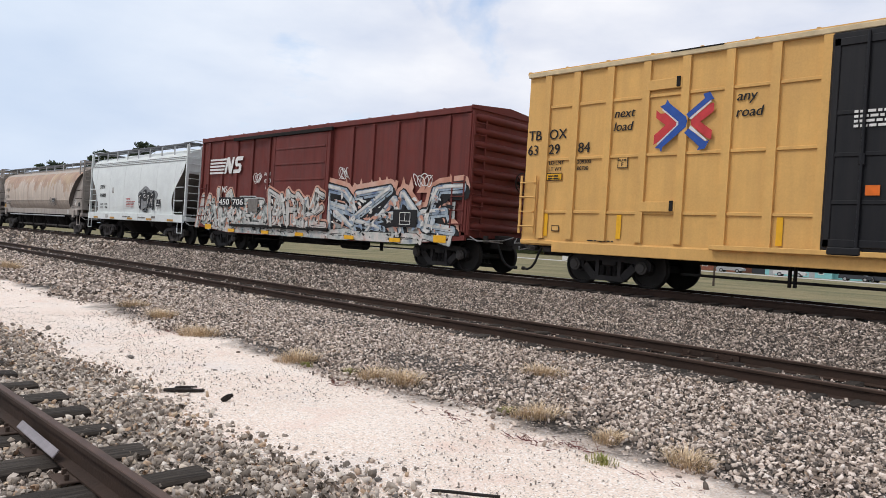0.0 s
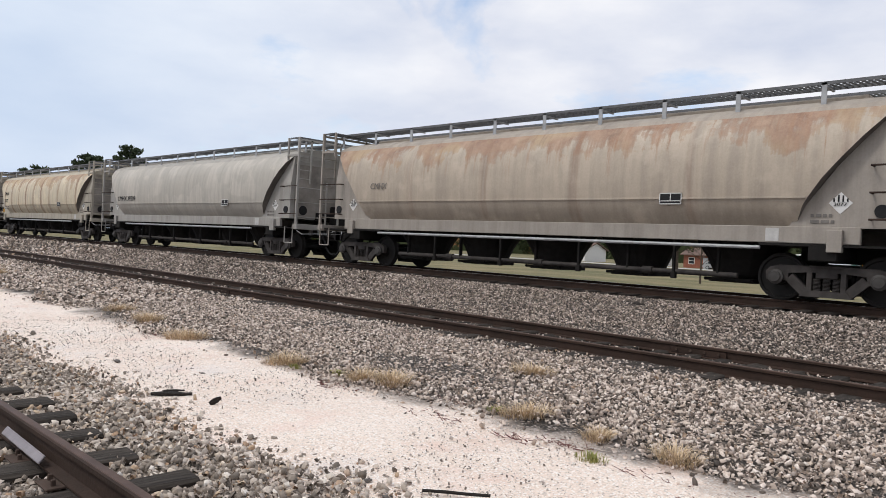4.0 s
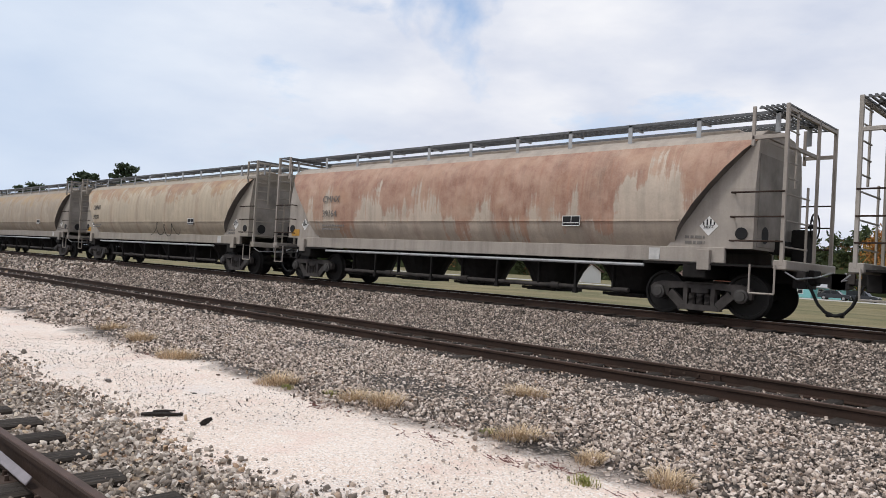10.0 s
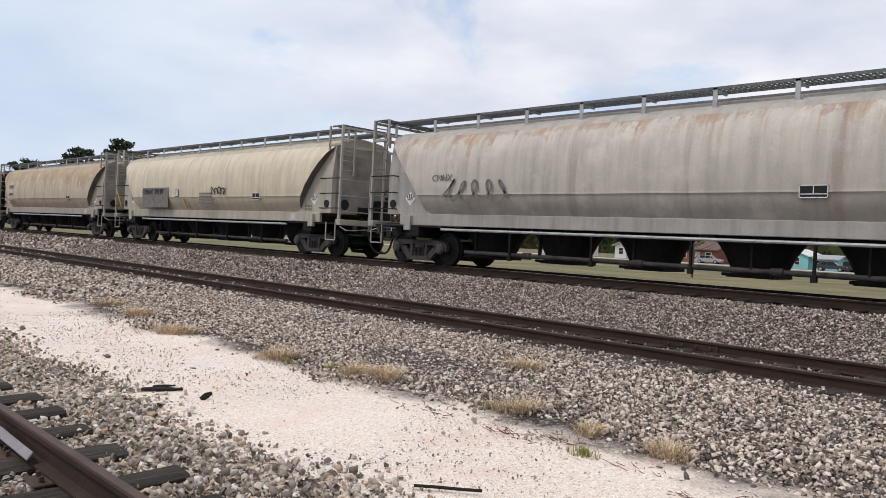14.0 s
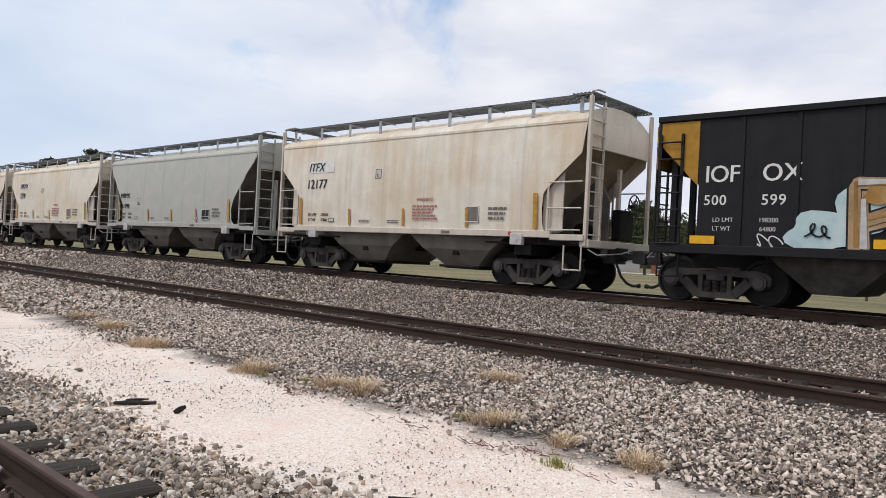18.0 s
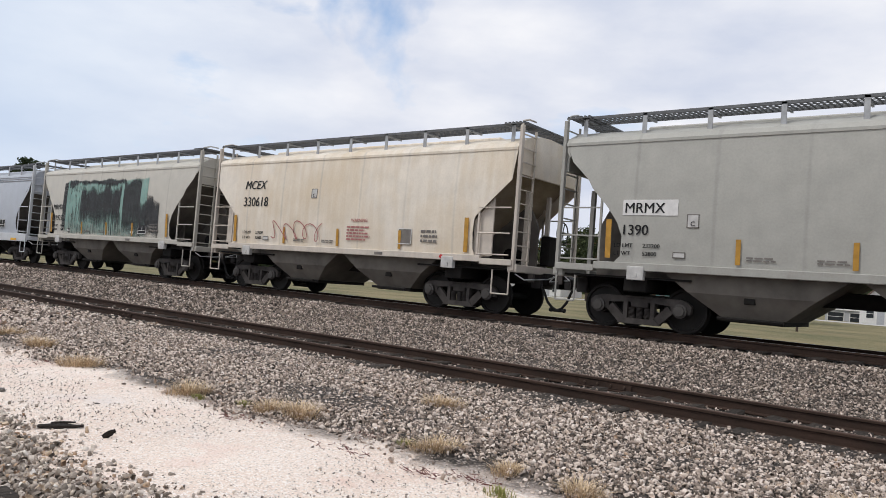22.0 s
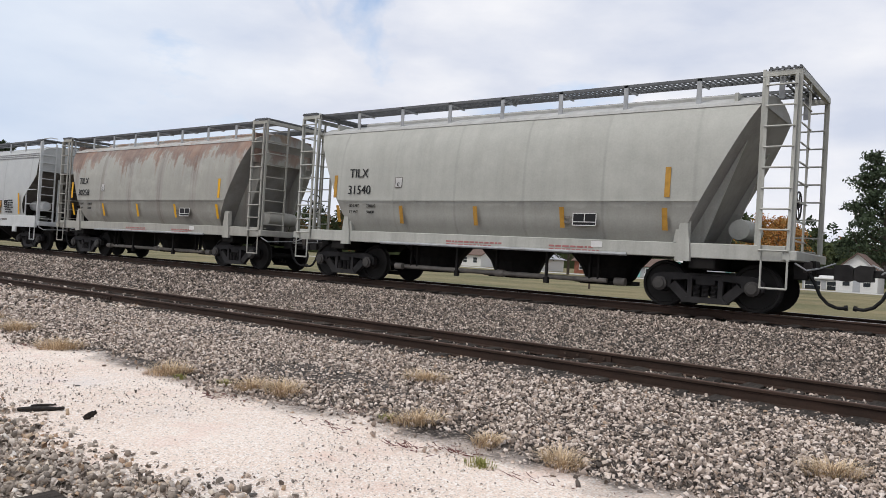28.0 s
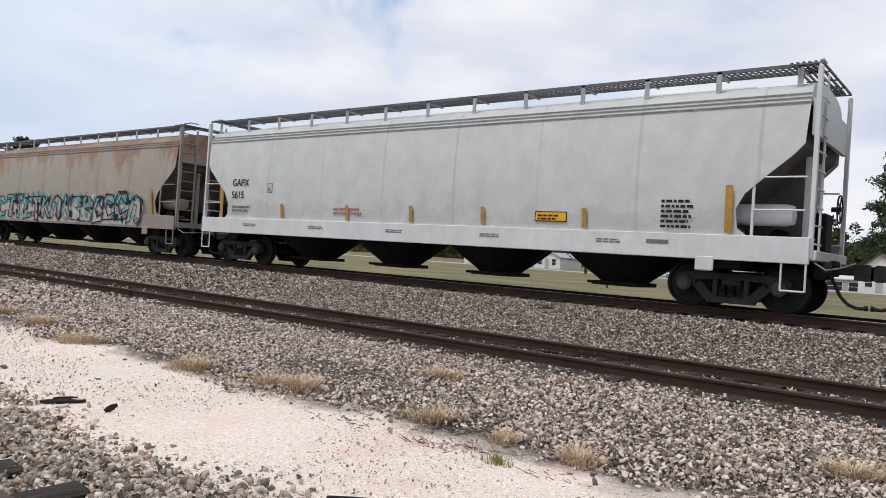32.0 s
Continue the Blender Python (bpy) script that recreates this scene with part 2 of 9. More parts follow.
    nt.links.new(ramp_of(nt, mid, [(0.3, rough - 0.1), (0.7, min(1, rough + 0.2))]), b.inputs["Roughness"])
    bump(nt, b, mid, 0.10, 0.03)
    return m


def stone_mat(name, stops, rough=0.9):
    m, nt, b = mat_new(name, rough)
    g = nt.nodes.new("ShaderNodeNewGeometry")
    c = ramp_of(nt, g.outputs["Random Per Island"], stops)
    v = coords(nt)
    f = noise_tex(nt, v, 60.0, 4.0)
    c = mixc(nt, 0.22, c, mixc(nt, f, (0.05, 0.042, 0.036), (0.62, 0.58, 0.53)))
    nt.links.new(c, b.inputs["Base Color"])
    bump(nt, b, f, 0.5, 0.01)
    return m


def ground_mat():
    """Sand lane, crushed-stone ballast and lawn, laid out across the tracks with ragged borders."""
    m, nt, b = mat_new("ground", 0.95)
    tc = nt.nodes.new("ShaderNodeTexCoord")
    pos = tc.outputs["Object"]
    sep = nt.nodes.new("ShaderNodeSeparateXYZ")
    nt.links.new(pos, sep.inputs[0])
    wob = mathn(nt, "ADD", sep.outputs[1], mathn(nt, "MULTIPLY", mathn(nt, "SUBTRACT", noise_tex(nt, pos, 0.8, 6.0, 0.65), 0.5), 1.6))
    # sand
    n1, n2, n3 = noise_tex(nt, pos, 0.9, 5.0), noise_tex(nt, pos, 9.0, 6.0, 0.7), noise_tex(nt, pos, 70.0, 3.0, 0.7)
    sand = mixc(nt, ramp_of(nt, n1, [(0.35, 0.0), (0.65, 1.0)]), (0.75, 0.605, 0.505), (0.83, 0.71, 0.615))
    sand = mixc(nt, ramp_of(nt, n2, [(0.55, 0.0), (0.78, 0.6)]), sand, (0.55, 0.46, 0.39))
    sand = mixc(nt, ramp_of(nt, n3, [(0.54, 0.0), (0.70, 0.75)]), sand, (0.40, 0.34, 0.30))
    grit = nd(nt, "ShaderNodeTexVoronoi", Scale=85.0)
    nt.links.new(pos, grit.inputs["Vector"])
    gh = nt.nodes.new("ShaderNodeSeparateColor")
    nt.links.new(grit.outputs["Color"], gh.inputs[0])
    sand = mixc(nt, ramp_of(nt, gh.outputs[0], [(0.86, 0.0), (0.90, 0.7)]), sand, (0.40, 0.345, 0.30))
    sand = mixc(nt, ramp_of(nt, gh.outputs[1], [(0.74, 0.0), (0.80, 0.8)]), sand, (0.90, 0.85, 0.80))
    pink = ramp_of(nt, noise_tex(nt, pos, 1.7, 4.0), [(0.56, 0.0), (0.72, 0.5)])
    sand = mixc(nt, pink, sand, (0.74, 0.53, 0.45))
    cool = ramp_of(nt, noise_tex(nt, pos, 1.1, 5.0, 0.65), [(0.56, 0.0), (0.70, 0.5)])
    sand = mixc(nt, cool, sand, (0.68, 0.64, 0.61))
    # ballast bed seen between the stones; shade in its gaps is painted
    vor = nd(nt, "ShaderNodeTexVoronoi", Scale=32.0)
    nt.links.new(pos, vor.inputs["Vector"])
    hue = nt.nodes.new("ShaderNodeSeparateColor")
    nt.links.new(vor.outputs["Color"], hue.inputs[0])
    bal = ramp_of(nt, hue.outputs[0], [(0.0, (0.03, 0.025, 0.021)), (0.35, (0.085, 0.07, 0.058)), (0.7, (0.19, 0.16, 0.135)), (1.0, (0.42, 0.36, 0.32))])
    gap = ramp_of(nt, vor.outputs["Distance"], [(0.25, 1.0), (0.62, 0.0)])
    # near-black cell rims stand in for shade between stones
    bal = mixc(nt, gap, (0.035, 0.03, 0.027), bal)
    # lawn
    l1, l2 = noise_tex(nt, pos, 0.16, 5.0), noise_tex(nt, pos, 3.0, 6.0, 0.7)
    lawn = mixc(nt, ramp_of(nt, l1, [(0.38, 0.0), (0.62, 1.0)]), (0.10, 0.105, 0.046), (0.215, 0.178, 0.092))
    lawn = mixc(nt, ramp_of(nt, l2, [(0.45, 0.0), (0.75, 0.7)]), lawn, (0.30, 0.24, 0.14))
    s_in = ramp_of(nt, mathn(nt, "DIVIDE", wob, 20.0), [(2.1 / 20, 0.0), (2.7 / 20, 1.0)])
    s_out = ramp_of(nt, mathn(nt, "DIVIDE", wob, 20.0), [(4.75 / 20, 1.0), (5.15 / 20, 0.0)])
    fines = mixc(nt, ramp_of(nt, n2, [(0.4, 0.0), (0.7, 1.0)]), (0.24, 0.20, 0.165), (0.52, 0.45, 0.385))
    spur = ramp_of(nt, mathn(nt, "DIVIDE", wob, 20.0), [(3.4 / 20, 1.0), (3.5 / 20, 0.0)])
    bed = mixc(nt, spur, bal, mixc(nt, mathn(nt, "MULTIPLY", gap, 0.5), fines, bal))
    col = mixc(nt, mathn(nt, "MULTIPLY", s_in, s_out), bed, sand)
    grass = ramp_of(nt, mathn(nt, "DIVIDE", wob, 40.0), [(18.3 / 40, 0.0), (18.9 / 40, 1.0)])
    col = mixc(nt, grass, col, lawn)
    nt.links.new(col, b.inputs["Base Color"])
    h = mathn(nt, "ADD", mathn(nt, "MULTIPLY", n2, 0.6), mathn(nt, "ADD", mathn(nt, "MULTIPLY", n3, 0.3), mathn(nt, "MULTIPLY", vor.outputs["Distance"], -0.4)))
    bump(nt, b, h, 0.5, 0.03)
    return m


def grass_mat(name, a, c):
    m, nt, b = mat_new(name, 0.85)
    g = nt.nodes.new("ShaderNodeNewGeometry")
    nt.links.new(ramp_of(nt, g.outputs["Random Per Island"], [(0.0, a), (1.0, c)]), b.inputs["Base Color"])
    return m


def rail_side_mat():
    m, nt, b = mat_new("rusty_rail", 0.8, 0.0)
    v = coords(nt, (0.6, 1, 1))
    n = noise_tex(nt, v, 3.0, 6.0, 0.6)
    f = noise_tex(nt, coords(nt), 40.0, 4.0)
    c = mixc(nt, ramp_of(nt, n, [(0.3, 0.0), (0.7, 1.0)]), (0.019, 0.0125, 0.0095), (0.050, 0.029, 0.021))
    c = mixc(nt, 0.25, c, mixc(nt, f, (0.012, 0.009, 0.007), (0.10, 0.06, 0.042)))
    nt.links.new(c, b.inputs["Base Color"])
    bump(nt, b, f, 0.3, 0.01)
    return m


def wood_mat(name, dark, lite):
    m, nt, b = mat_new(name, 0.9)
    v = coords(nt, (14, 1.2, 14))
    n = noise_tex(nt, v, 2.5, 6.0, 0.65)
    o = nt.nodes.new("ShaderNodeObjectInfo")
    c = mixc(nt, ramp_of(nt, n, [(0.3, 0.0), (0.75, 1.0)]), dark, lite)
    c = mixc(nt, mathn(nt, "MULTIPLY", o.outputs["Random"], 0.5), c, dark)
    nt.links.new(c, b.inputs["Base Color"])
    bump(nt, b, n, 0.7, 0.03)
    return m


MAT = {
    "ground": ground_mat(),
    "ballast": stone_mat("ballast_stone", [(0.0, (0.050, 0.036, 0.028)), (0.20, (0.16, 0.118, 0.090)), (0.42, (0.41, 0.32, 0.258)), (0.66, (0.73, 0.60, 0.51)), (0.88, (0.92, 0.79, 0.70)), (0.93, (0.46, 0.31, 0.20)), (1.0, (0.97, 0.88, 0.81))]),
    # darker copy of the ballast: the bank's weaker light is put into its tones
    "ballast_shaded": stone_mat("shaded_bank_stone", [(0.0, (0.030, 0.021, 0.016)), (0.20, (0.13, 0.094, 0.073)), (0.48, (0.33, 0.255, 0.205)), (0.80, (0.58, 0.47, 0.395)), (1.0, (0.88, 0.76, 0.67))]),
    "ballast_mixed": stone_mat("mixed_stone", [(0.0, (0.10, 0.08, 0.064)), (0.20, (0.21, 0.168, 0.130)), (0.52, (0.44, 0.365, 0.30)), (0.80, (0.70, 0.61, 0.53)), (0.87, (0.42, 0.25, 0.14)), (0.92, (0.68, 0.52, 0.36)), (1.0, (0.93, 0.87, 0.80))]),
    "pebble": stone_mat("pebble", [(0.0, (0.12, 0.10, 0.085)), (0.4, (0.34, 0.285, 0.245)), (0.8, (0.60, 0.52, 0.46)), (1.0, (0.86, 0.79, 0.72))]),
    "rail": rail_side_mat(),
    "railtop": plain("worn_rail_head", (0.50, 0.47, 0.45), 0.32, 0.85, 0.15),
    "railtop_dull": plain("dull_rail_head", (0.10, 0.062, 0.048), 0.6, 0.2, 0.3),
    "tie": wood_mat("creosoted_tie", (0.018, 0.015, 0.013), (0.085, 0.07, 0.06)),
    "tie_grey": wood_mat("weathered_tie", (0.012, 0.0095, 0.008), (0.10, 0.084, 0.07)),
    "plate": plain("tie_plate", (0.075, 0.05, 0.038), 0.8, 0.0, 0.35),
    "steelbar": plain("bare_steel_bar", (0.30, 0.27, 0.28), 0.5, 0.3, 0.25),
    # grime plus the shade of the down-facing end sheets, as one base colour
    "grimy_shade": plain("grimy_shaded_sheet", (0.15, 0.135, 0.12), 0.8, 0.0, 0.5, 1.5),
    # beige-grey that carries the shadow on the car ends
    "end_shadow": plain("shadowed_end_plate", (0.31, 0.28, 0.25), 0.8, 0.0, 0.45, 1.6),
    # near-black: grime together with the shade beneath the cars, in one colour
    "under": plain("underframe_grime_shade", (0.014, 0.0125, 0.0115), 0.85, 0.0, 0.4),
    # two-bay chutes: dirt and under-car shadow mixed into the base colour
    "chute": plain("grimy_shaded_chute", (0.17, 0.155, 0.135), 0.8, 0.0, 0.35, 2.0),
    "ridge": plain("shaded_roof_ridge", (0.26, 0.26, 0.26), 0.7, 0.0, 0.3, 2.0),
    "truck": plain("dusty_cast_steel", (0.062, 0.055, 0.051), 0.75, 0.0, 0.55, 4.0),
    "truck_black": plain("black_cast_steel", (0.030, 0.028, 0.028), 0.65, 0.0, 0.5, 4.0),
    "wheel": plain("wheel_steel", (0.02, 0.0185, 0.0175), 0.7, 0.1, 0.4, 3.0),
    "pipe": plain("weathered_pipe", (0.22, 0.20, 0.175), 0.75, 0.0, 0.45, 3.0),
    "tread": plain("worn_wheel_tread", (0.30, 0.29, 0.28), 0.35, 0.8, 0.15),
    "cap": plain("bearing_cap", (0.075, 0.07, 0.066), 0.6, 0.2, 0.3),
    "galv": plain("galvanised_steel", (0.40, 0.41, 0.42), 0.55, 0.25, 0.25),
    "grate": plain("running_board_steel", (0.15, 0.155, 0.16), 0.6, 0.3, 0.3),
    "black": plain("black_stencil", (0.015, 0.015, 0.016), 0.6, 0.0, 0.2),
    "white": plain("white_stencil", (0.74, 0.73, 0.71), 0.6, 0.0, 0.15),
    "blue": plain("blue_stencil", (0.03, 0.09, 0.36), 0.55, 0.0, 0.2),
    "red": plain("red_stencil", (0.55, 0.05, 0.055), 0.55, 0.0, 0.2),
    "yellow": plain("reflective_yellow", (0.80, 0.42, 0.02), 0.5, 0.0, 0.15),
    "amber": plain("dulled_yellow", (0.50, 0.27, 0.05), 0.6, 0.0, 0.3),
    "greytext": plain("faded_stencil", (0.19, 0.175, 0.16), 0.7, 0.0, 0.3),
    "redtext": plain("faded_red_stencil", (0.42, 0.17, 0.16), 0.7, 0.0, 0.25),
    "orange": plain("orange_placard", (0.75, 0.16, 0.02), 0.5, 0.0, 0.15),
    "teal": plain("teal_paint", (0.10, 0.33, 0.34), 0.6, 0.0, 0.3),
    "rubber": plain("air_hose_rubber", (0.02, 0.02, 0.02), 0.7, 0.0, 0.3),
    "wood_dark": wood_mat("dark_scrap_wood", (0.012, 0.01, 0.009), (0.06, 0.05, 0.042)),
    "drygrass": grass_mat("dry_grass", (0.78, 0.61, 0.42), (0.40, 0.29, 0.17)),
    "deadstem": grass_mat("dead_stem", (0.20, 0.12, 0.075), (0.42, 0.30, 0.19)),
    "greengrass": grass_mat("green_weed", (0.20, 0.22, 0.06), (0.40, 0.36, 0.15)),
    "bark": plain("bark", (0.09, 0.07, 0.055), 0.95, 0.0, 0.4, 3.0),
    "pine": grass_mat("pine_needles", (0.03, 0.045, 0.026), (0.075, 0.10, 0.055)),
    "leaf": grass_mat("dark_leaves", (0.025, 0.04, 0.018), (0.075, 0.09, 0.035)),
    "autumn": grass_mat("autumn_leaves", (0.36, 0.12, 0.03), (0.30, 0.20, 0.06)),
    "asphalt": plain("road_surface", (0.46, 0.45, 0.43), 0.9, 0.0, 0.15, 0.6),
    "glass": plain("dark_window", (0.03, 0.035, 0.04), 0.1, 0.0, 0.1),
    "house_teal": plain("teal_siding", (0.26, 0.58, 0.60), 0.7, 0.0, 0.1),
    "house_white": plain("white_siding", (0.72, 0.71, 0.69), 0.7, 0.0, 0.1),
    "house_grey": plain("grey_siding", (0.42, 0.43, 0.45), 0.7, 0.0, 0.12),
    "brick": plain("red_brick", (0.26, 0.10, 0.065), 0.9, 0.0, 0.25, 2.0),
    "roof": plain("brown_shingles", (0.16, 0.11, 0.09), 0.9, 0.0, 0.3, 3.0),
    "car_white": plain("white_car_paint", (0.65, 0.65, 0.66), 0.3, 0.0, 0.05),
    "car_dark": plain("dark_car_paint", (0.05, 0.055, 0.065), 0.3, 0.0, 0.1),
}
# ---------------------------------------------------------------- mesh tools
class Shape:
    """Collects vertices and faces of one part."""

    def __init__(self):
        self.v, self.f = [], []
        self.weld = False

    def add(self, verts, faces):
        n = len(self.v)
        self.v += [tuple(p) for p in verts]
        self.f += [tuple(i + n for i in q) for q in faces]
        return self

    def box(self, x0, x1, y0, y1, z0, z1, c=0.0):
        if c <= 0:
            vs = [(x, y, z) for x in (x0, x1) for y in (y0, y1) for z in (z0, z1)]
            return self.add(vs, [(0, 1, 3, 2), (4, 6, 7, 5), (0, 4, 5, 1), (2, 3, 7, 6), (0, 2, 6, 4), (1, 5, 7, 3)])
        vs, key = [], {}
        for i, x in enumerate((x0, x1)):
            for j, y in enumerate((y0, y1)):
                for k, z in enumerate((z0, z1)):
                    sx, sy, sz = c * (1 - 2 * i), c * (1 - 2 * j), c * (1 - 2 * k)
                    for a, p in enumerate(((x, y + sy, z + sz), (x + sx, y, z + sz), (x + sx, y + sy, z))):
                        key[i, j, k, a] = len(vs)
                        vs.append(p)
        fs = []
        for s in (0, 1):
            fs += [[key[s, a, b, 0] for a, b in ((0, 0), (1, 0), (1, 1), (0, 1))], [key[a, s, b, 1] for a, b in ((0, 0), (1, 0), (1, 1), (0, 1))],
                   [key[a, b, s, 2] for a, b in ((0, 0), (1, 0), (1, 1), (0, 1))]]
            for t in (0, 1):
                fs += [[key[s, t, 0, 0], key[s, t, 1, 0], key[s, t, 1, 1], key[s, t, 0, 1]], [key[s, 0, t, 0], key[s, 1, t, 0], key[s, 1, t, 2], key[s, 0, t, 2]],
                       [key[0, s, t, 1], key[1, s, t, 1], key[1, s, t, 2], key[0, s, t, 2]]]
                for u in (0, 1):
                    fs.append([key[s, t, u, 0], key[s, t, u, 1], key[s, t, u, 2]])
        return self.add(vs, fs)

    def rod(self, p, q, r, n=6, r2=None):
        p, q = Vector(p), Vector(q)
        d = (q - p).normalized()
        a = d.orthogonal().normalized()
        b = d.cross(a)
        ring = [a * math.cos(2 * math.pi * i / n) + b * math.sin(2 * math.pi * i / n) for i in range(n)]
        vs = [p + o * r for o in ring] + [q + o * (r if r2 is None else r2) for o in ring]
        fs = [(i, (i + 1) % n, n + (i + 1) % n, n + i) for i in range(n)] + [tuple(range(n))[::-1], tuple(range(n, 2 * n))]
        return self.add(vs, fs)

    def pipe(self, pts, r, n=6):
        for p, q in zip(pts, pts[1:]):
            self.rod(p, q, r, n)
        return self

    def prism(self, poly, y0, y1):
        """A polygon in x, z pushed from y0 to y1."""
        n = len(poly)
        vs = [(x, y0, z) for x, z in poly] + [(x, y1, z) for x, z in poly]
        return self.add(vs, [tuple(range(n)), tuple(range(n, 2 * n))[::-1]] + [(i, n + i, n + (i + 1) % n, (i + 1) % n) for i in range(n)])

    def prism_x(self, poly, x0, x1):
        """A polygon in y, z pushed from x0 to x1."""
        n = len(poly)
        vs = [(x0, y, z) for y, z in poly] + [(x1, y, z) for y, z in poly]
        return self.add(vs, [tuple(range(n)), tuple(range(n, 2 * n))[::-1]] + [(i, n + i, n + (i + 1) % n, (i + 1) % n) for i in range(n)])

    def lathe(self, prof, centre=(0, 0, 0), n=24, axis="y"):
        """A profile of (radius, height) turned about an axis."""
        cx, cy, cz = centre
        vs = []
        for r, h in prof:
            for i in range(n):
                c, s = r * math.cos(2 * math.pi * i / n), r * math.sin(2 * math.pi * i / n)
                vs.append((cx + c, cy + h, cz + s) if axis == "y" else (cx + c, cy + s, cz + h) if axis == "z" else (cx + h, cy + c, cz + s))
        fs = []
        for k in range(len(prof) - 1):
            fs += [(k * n + i, k * n + (i + 1) % n, (k + 1) * n + (i + 1) % n, (k + 1) * n + i) for i in range(n)]
        fs += [tuple(range(n)), tuple(range((len(prof) - 1) * n, len(prof) * n))]
        return self.add(vs, fs)

    def strip(self, a, b):
        """Quads between two polylines of equal length."""
        n = len(a)
        return self.add(list(a) + list(b), [(i, i + 1, n + i + 1, n + i) for i in range(n - 1)])

    def mesh(self, name, material, smooth=0):
        me = bpy.data.meshes.new(name)
        me.from_pydata(self.v, [], self.f)
        bm = bmesh.new()
        bm.from_mesh(me)
        if self.weld:
            bmesh.ops.remove_doubles(bm, verts=bm.verts, dist=1e-5)
        bmesh.ops.recalc_face_normals(bm, faces=bm.faces)
        bm.to_mesh(me)
        bm.free()
        for mm in material if isinstance(material, (list, tuple)) else (material,):
            me.materials.append(mm)
        if smooth:
            me.polygons.foreach_set("use_smooth", [True] * len(me.polygons))
            me.set_sharp_from_angle(angle=radians(smooth))
        return me


SHARED = {}


def part(name, shape, material, parent, label="", smooth=0, at=None, key=None):
    """Links a shape as one mesh object under a thing or a part. key: alike parts share the mesh."""
    if key is not None and key in SHARED:
        me = SHARED[key]
    else:
        me = shape.mesh(name, material, smooth) if isinstance(shape, Shape) else shape
        if key is not None:
            SHARED[key] = me
    ob = new(name, me)
    ob.parent = parent
    if at is not None:
        ob.matrix_basis = at
    return tagged(ob, label)


def thing(name, shape, material, label, category, group="", kind="", smooth=0, at=None):
    ob = new(name, shape.mesh(name, material, smooth) if isinstance(shape, Shape) else shape)
    if at is not None:
        ob.matrix_basis = at
    return tagged(ob, label, category, group, kind)


LETTERS = {}


def text_mesh(words, size, bold=0.0, slant=0.0, space=1.0):
    """A flat mesh of words in the built-in font: x along the line, z up, its lower left corner at the origin."""
    key = (words, size, bold, slant, space)
    if key not in LETTERS:
        cu = bpy.data.curves.new("words", "FONT")
        cu.body, cu.size, cu.offset, cu.shear, cu.space_character = words, size, bold, slant, space
        cu.resolution_u = 3
        cu.extrude = 0.002
        ob = bpy.data.objects.new("words", cu)
        scene.collection.objects.link(ob)
        dg = bpy.context.evaluated_depsgraph_get()
        me = bpy.data.meshes.new_from_object(ob.evaluated_get(dg))
        me.transform(Matrix.Rotation(radians(90), 4, "X"))
        bpy.data.objects.remove(ob)
        bpy.data.curves.remove(cu)
        LETTERS[key] = me
    return LETTERS[key]
# ---------------------------------------------------------------- ground, tracks, stones
MAIN_Y, MAIN_Z = 15.75, 0.808      # centre line and rail top of the running line
SIDE_Y, SIDE_Z = 10.09, 0.191      # the siding
NEAR_Y, NEAR_Z = 0.80, 0.245       # the spur beside the lane


def ground_height(y):
    return np.interp(y, [-60, -2, 1.0, 2.3, 2.8, 4.8, 5.6, 8.6, 11.4, 11.9, 13.9, 14.3, 17.2, 17.6, 19.2, 26, 60, 130, 400, 4000],
                     [0.0, 0.0, 0.02, 0.02, 0.0, 0.0, 0.03, 0.02, 0.02, 0.06, 0.56, 0.60, 0.60, 0.56, 0.12, 0.05, 0.0, -0.15, -0.6, -3.0])


def build_ground():
    ys = np.concatenate([[-4000, -400, -60, -10, -4], np.arange(-2, 20, 0.22), [20.5, 22, 24, 27, 31, 36, 45, 60, 85, 130, 220, 400, 900, 4000]])
    xs = np.concatenate([[-4000, -1500, -600, -300, -180, -120], np.arange(-90, -24, 3.0), np.arange(-24, 6, 0.3), [8, 12, 20, 40, 90, 250, 900, 4000]])
    gx, gy = np.meshgrid(xs, ys)
    gz = ground_height(gy)
    for i in range(gx.shape[0]):
        for j in range(gx.shape[1]):
            x, y = gx[i, j], gy[i, j]
            if -90 < x < 8 and -2 < y < 20:
                gz[i, j] += 0.035 * noise.noise((x * 0.7, y * 0.7, 0)) + 0.012 * noise.noise((x * 2.6, y * 2.6, 5))
    n, k = gx.shape
    verts = np.stack([gx, gy, gz], -1).reshape(-1, 3)
    idx = np.arange(n * k).reshape(n, k)
    faces = np.stack([idx[:-1, :-1], idx[:-1, 1:], idx[1:, 1:], idx[1:, :-1]], -1).reshape(-1, 4)
    me = bpy.data.meshes.new("ground")
    me.from_pydata(verts.tolist(), [], faces.tolist())
    me.materials.append(MAT["ground"])
    me.polygons.foreach_set("use_smooth", [True] * len(me.polygons))
    ob = new("ground", me)
    tagged(ob, "pale sand lane, grey ballast beds and mown lawn beyond", "ground", kind="structure")


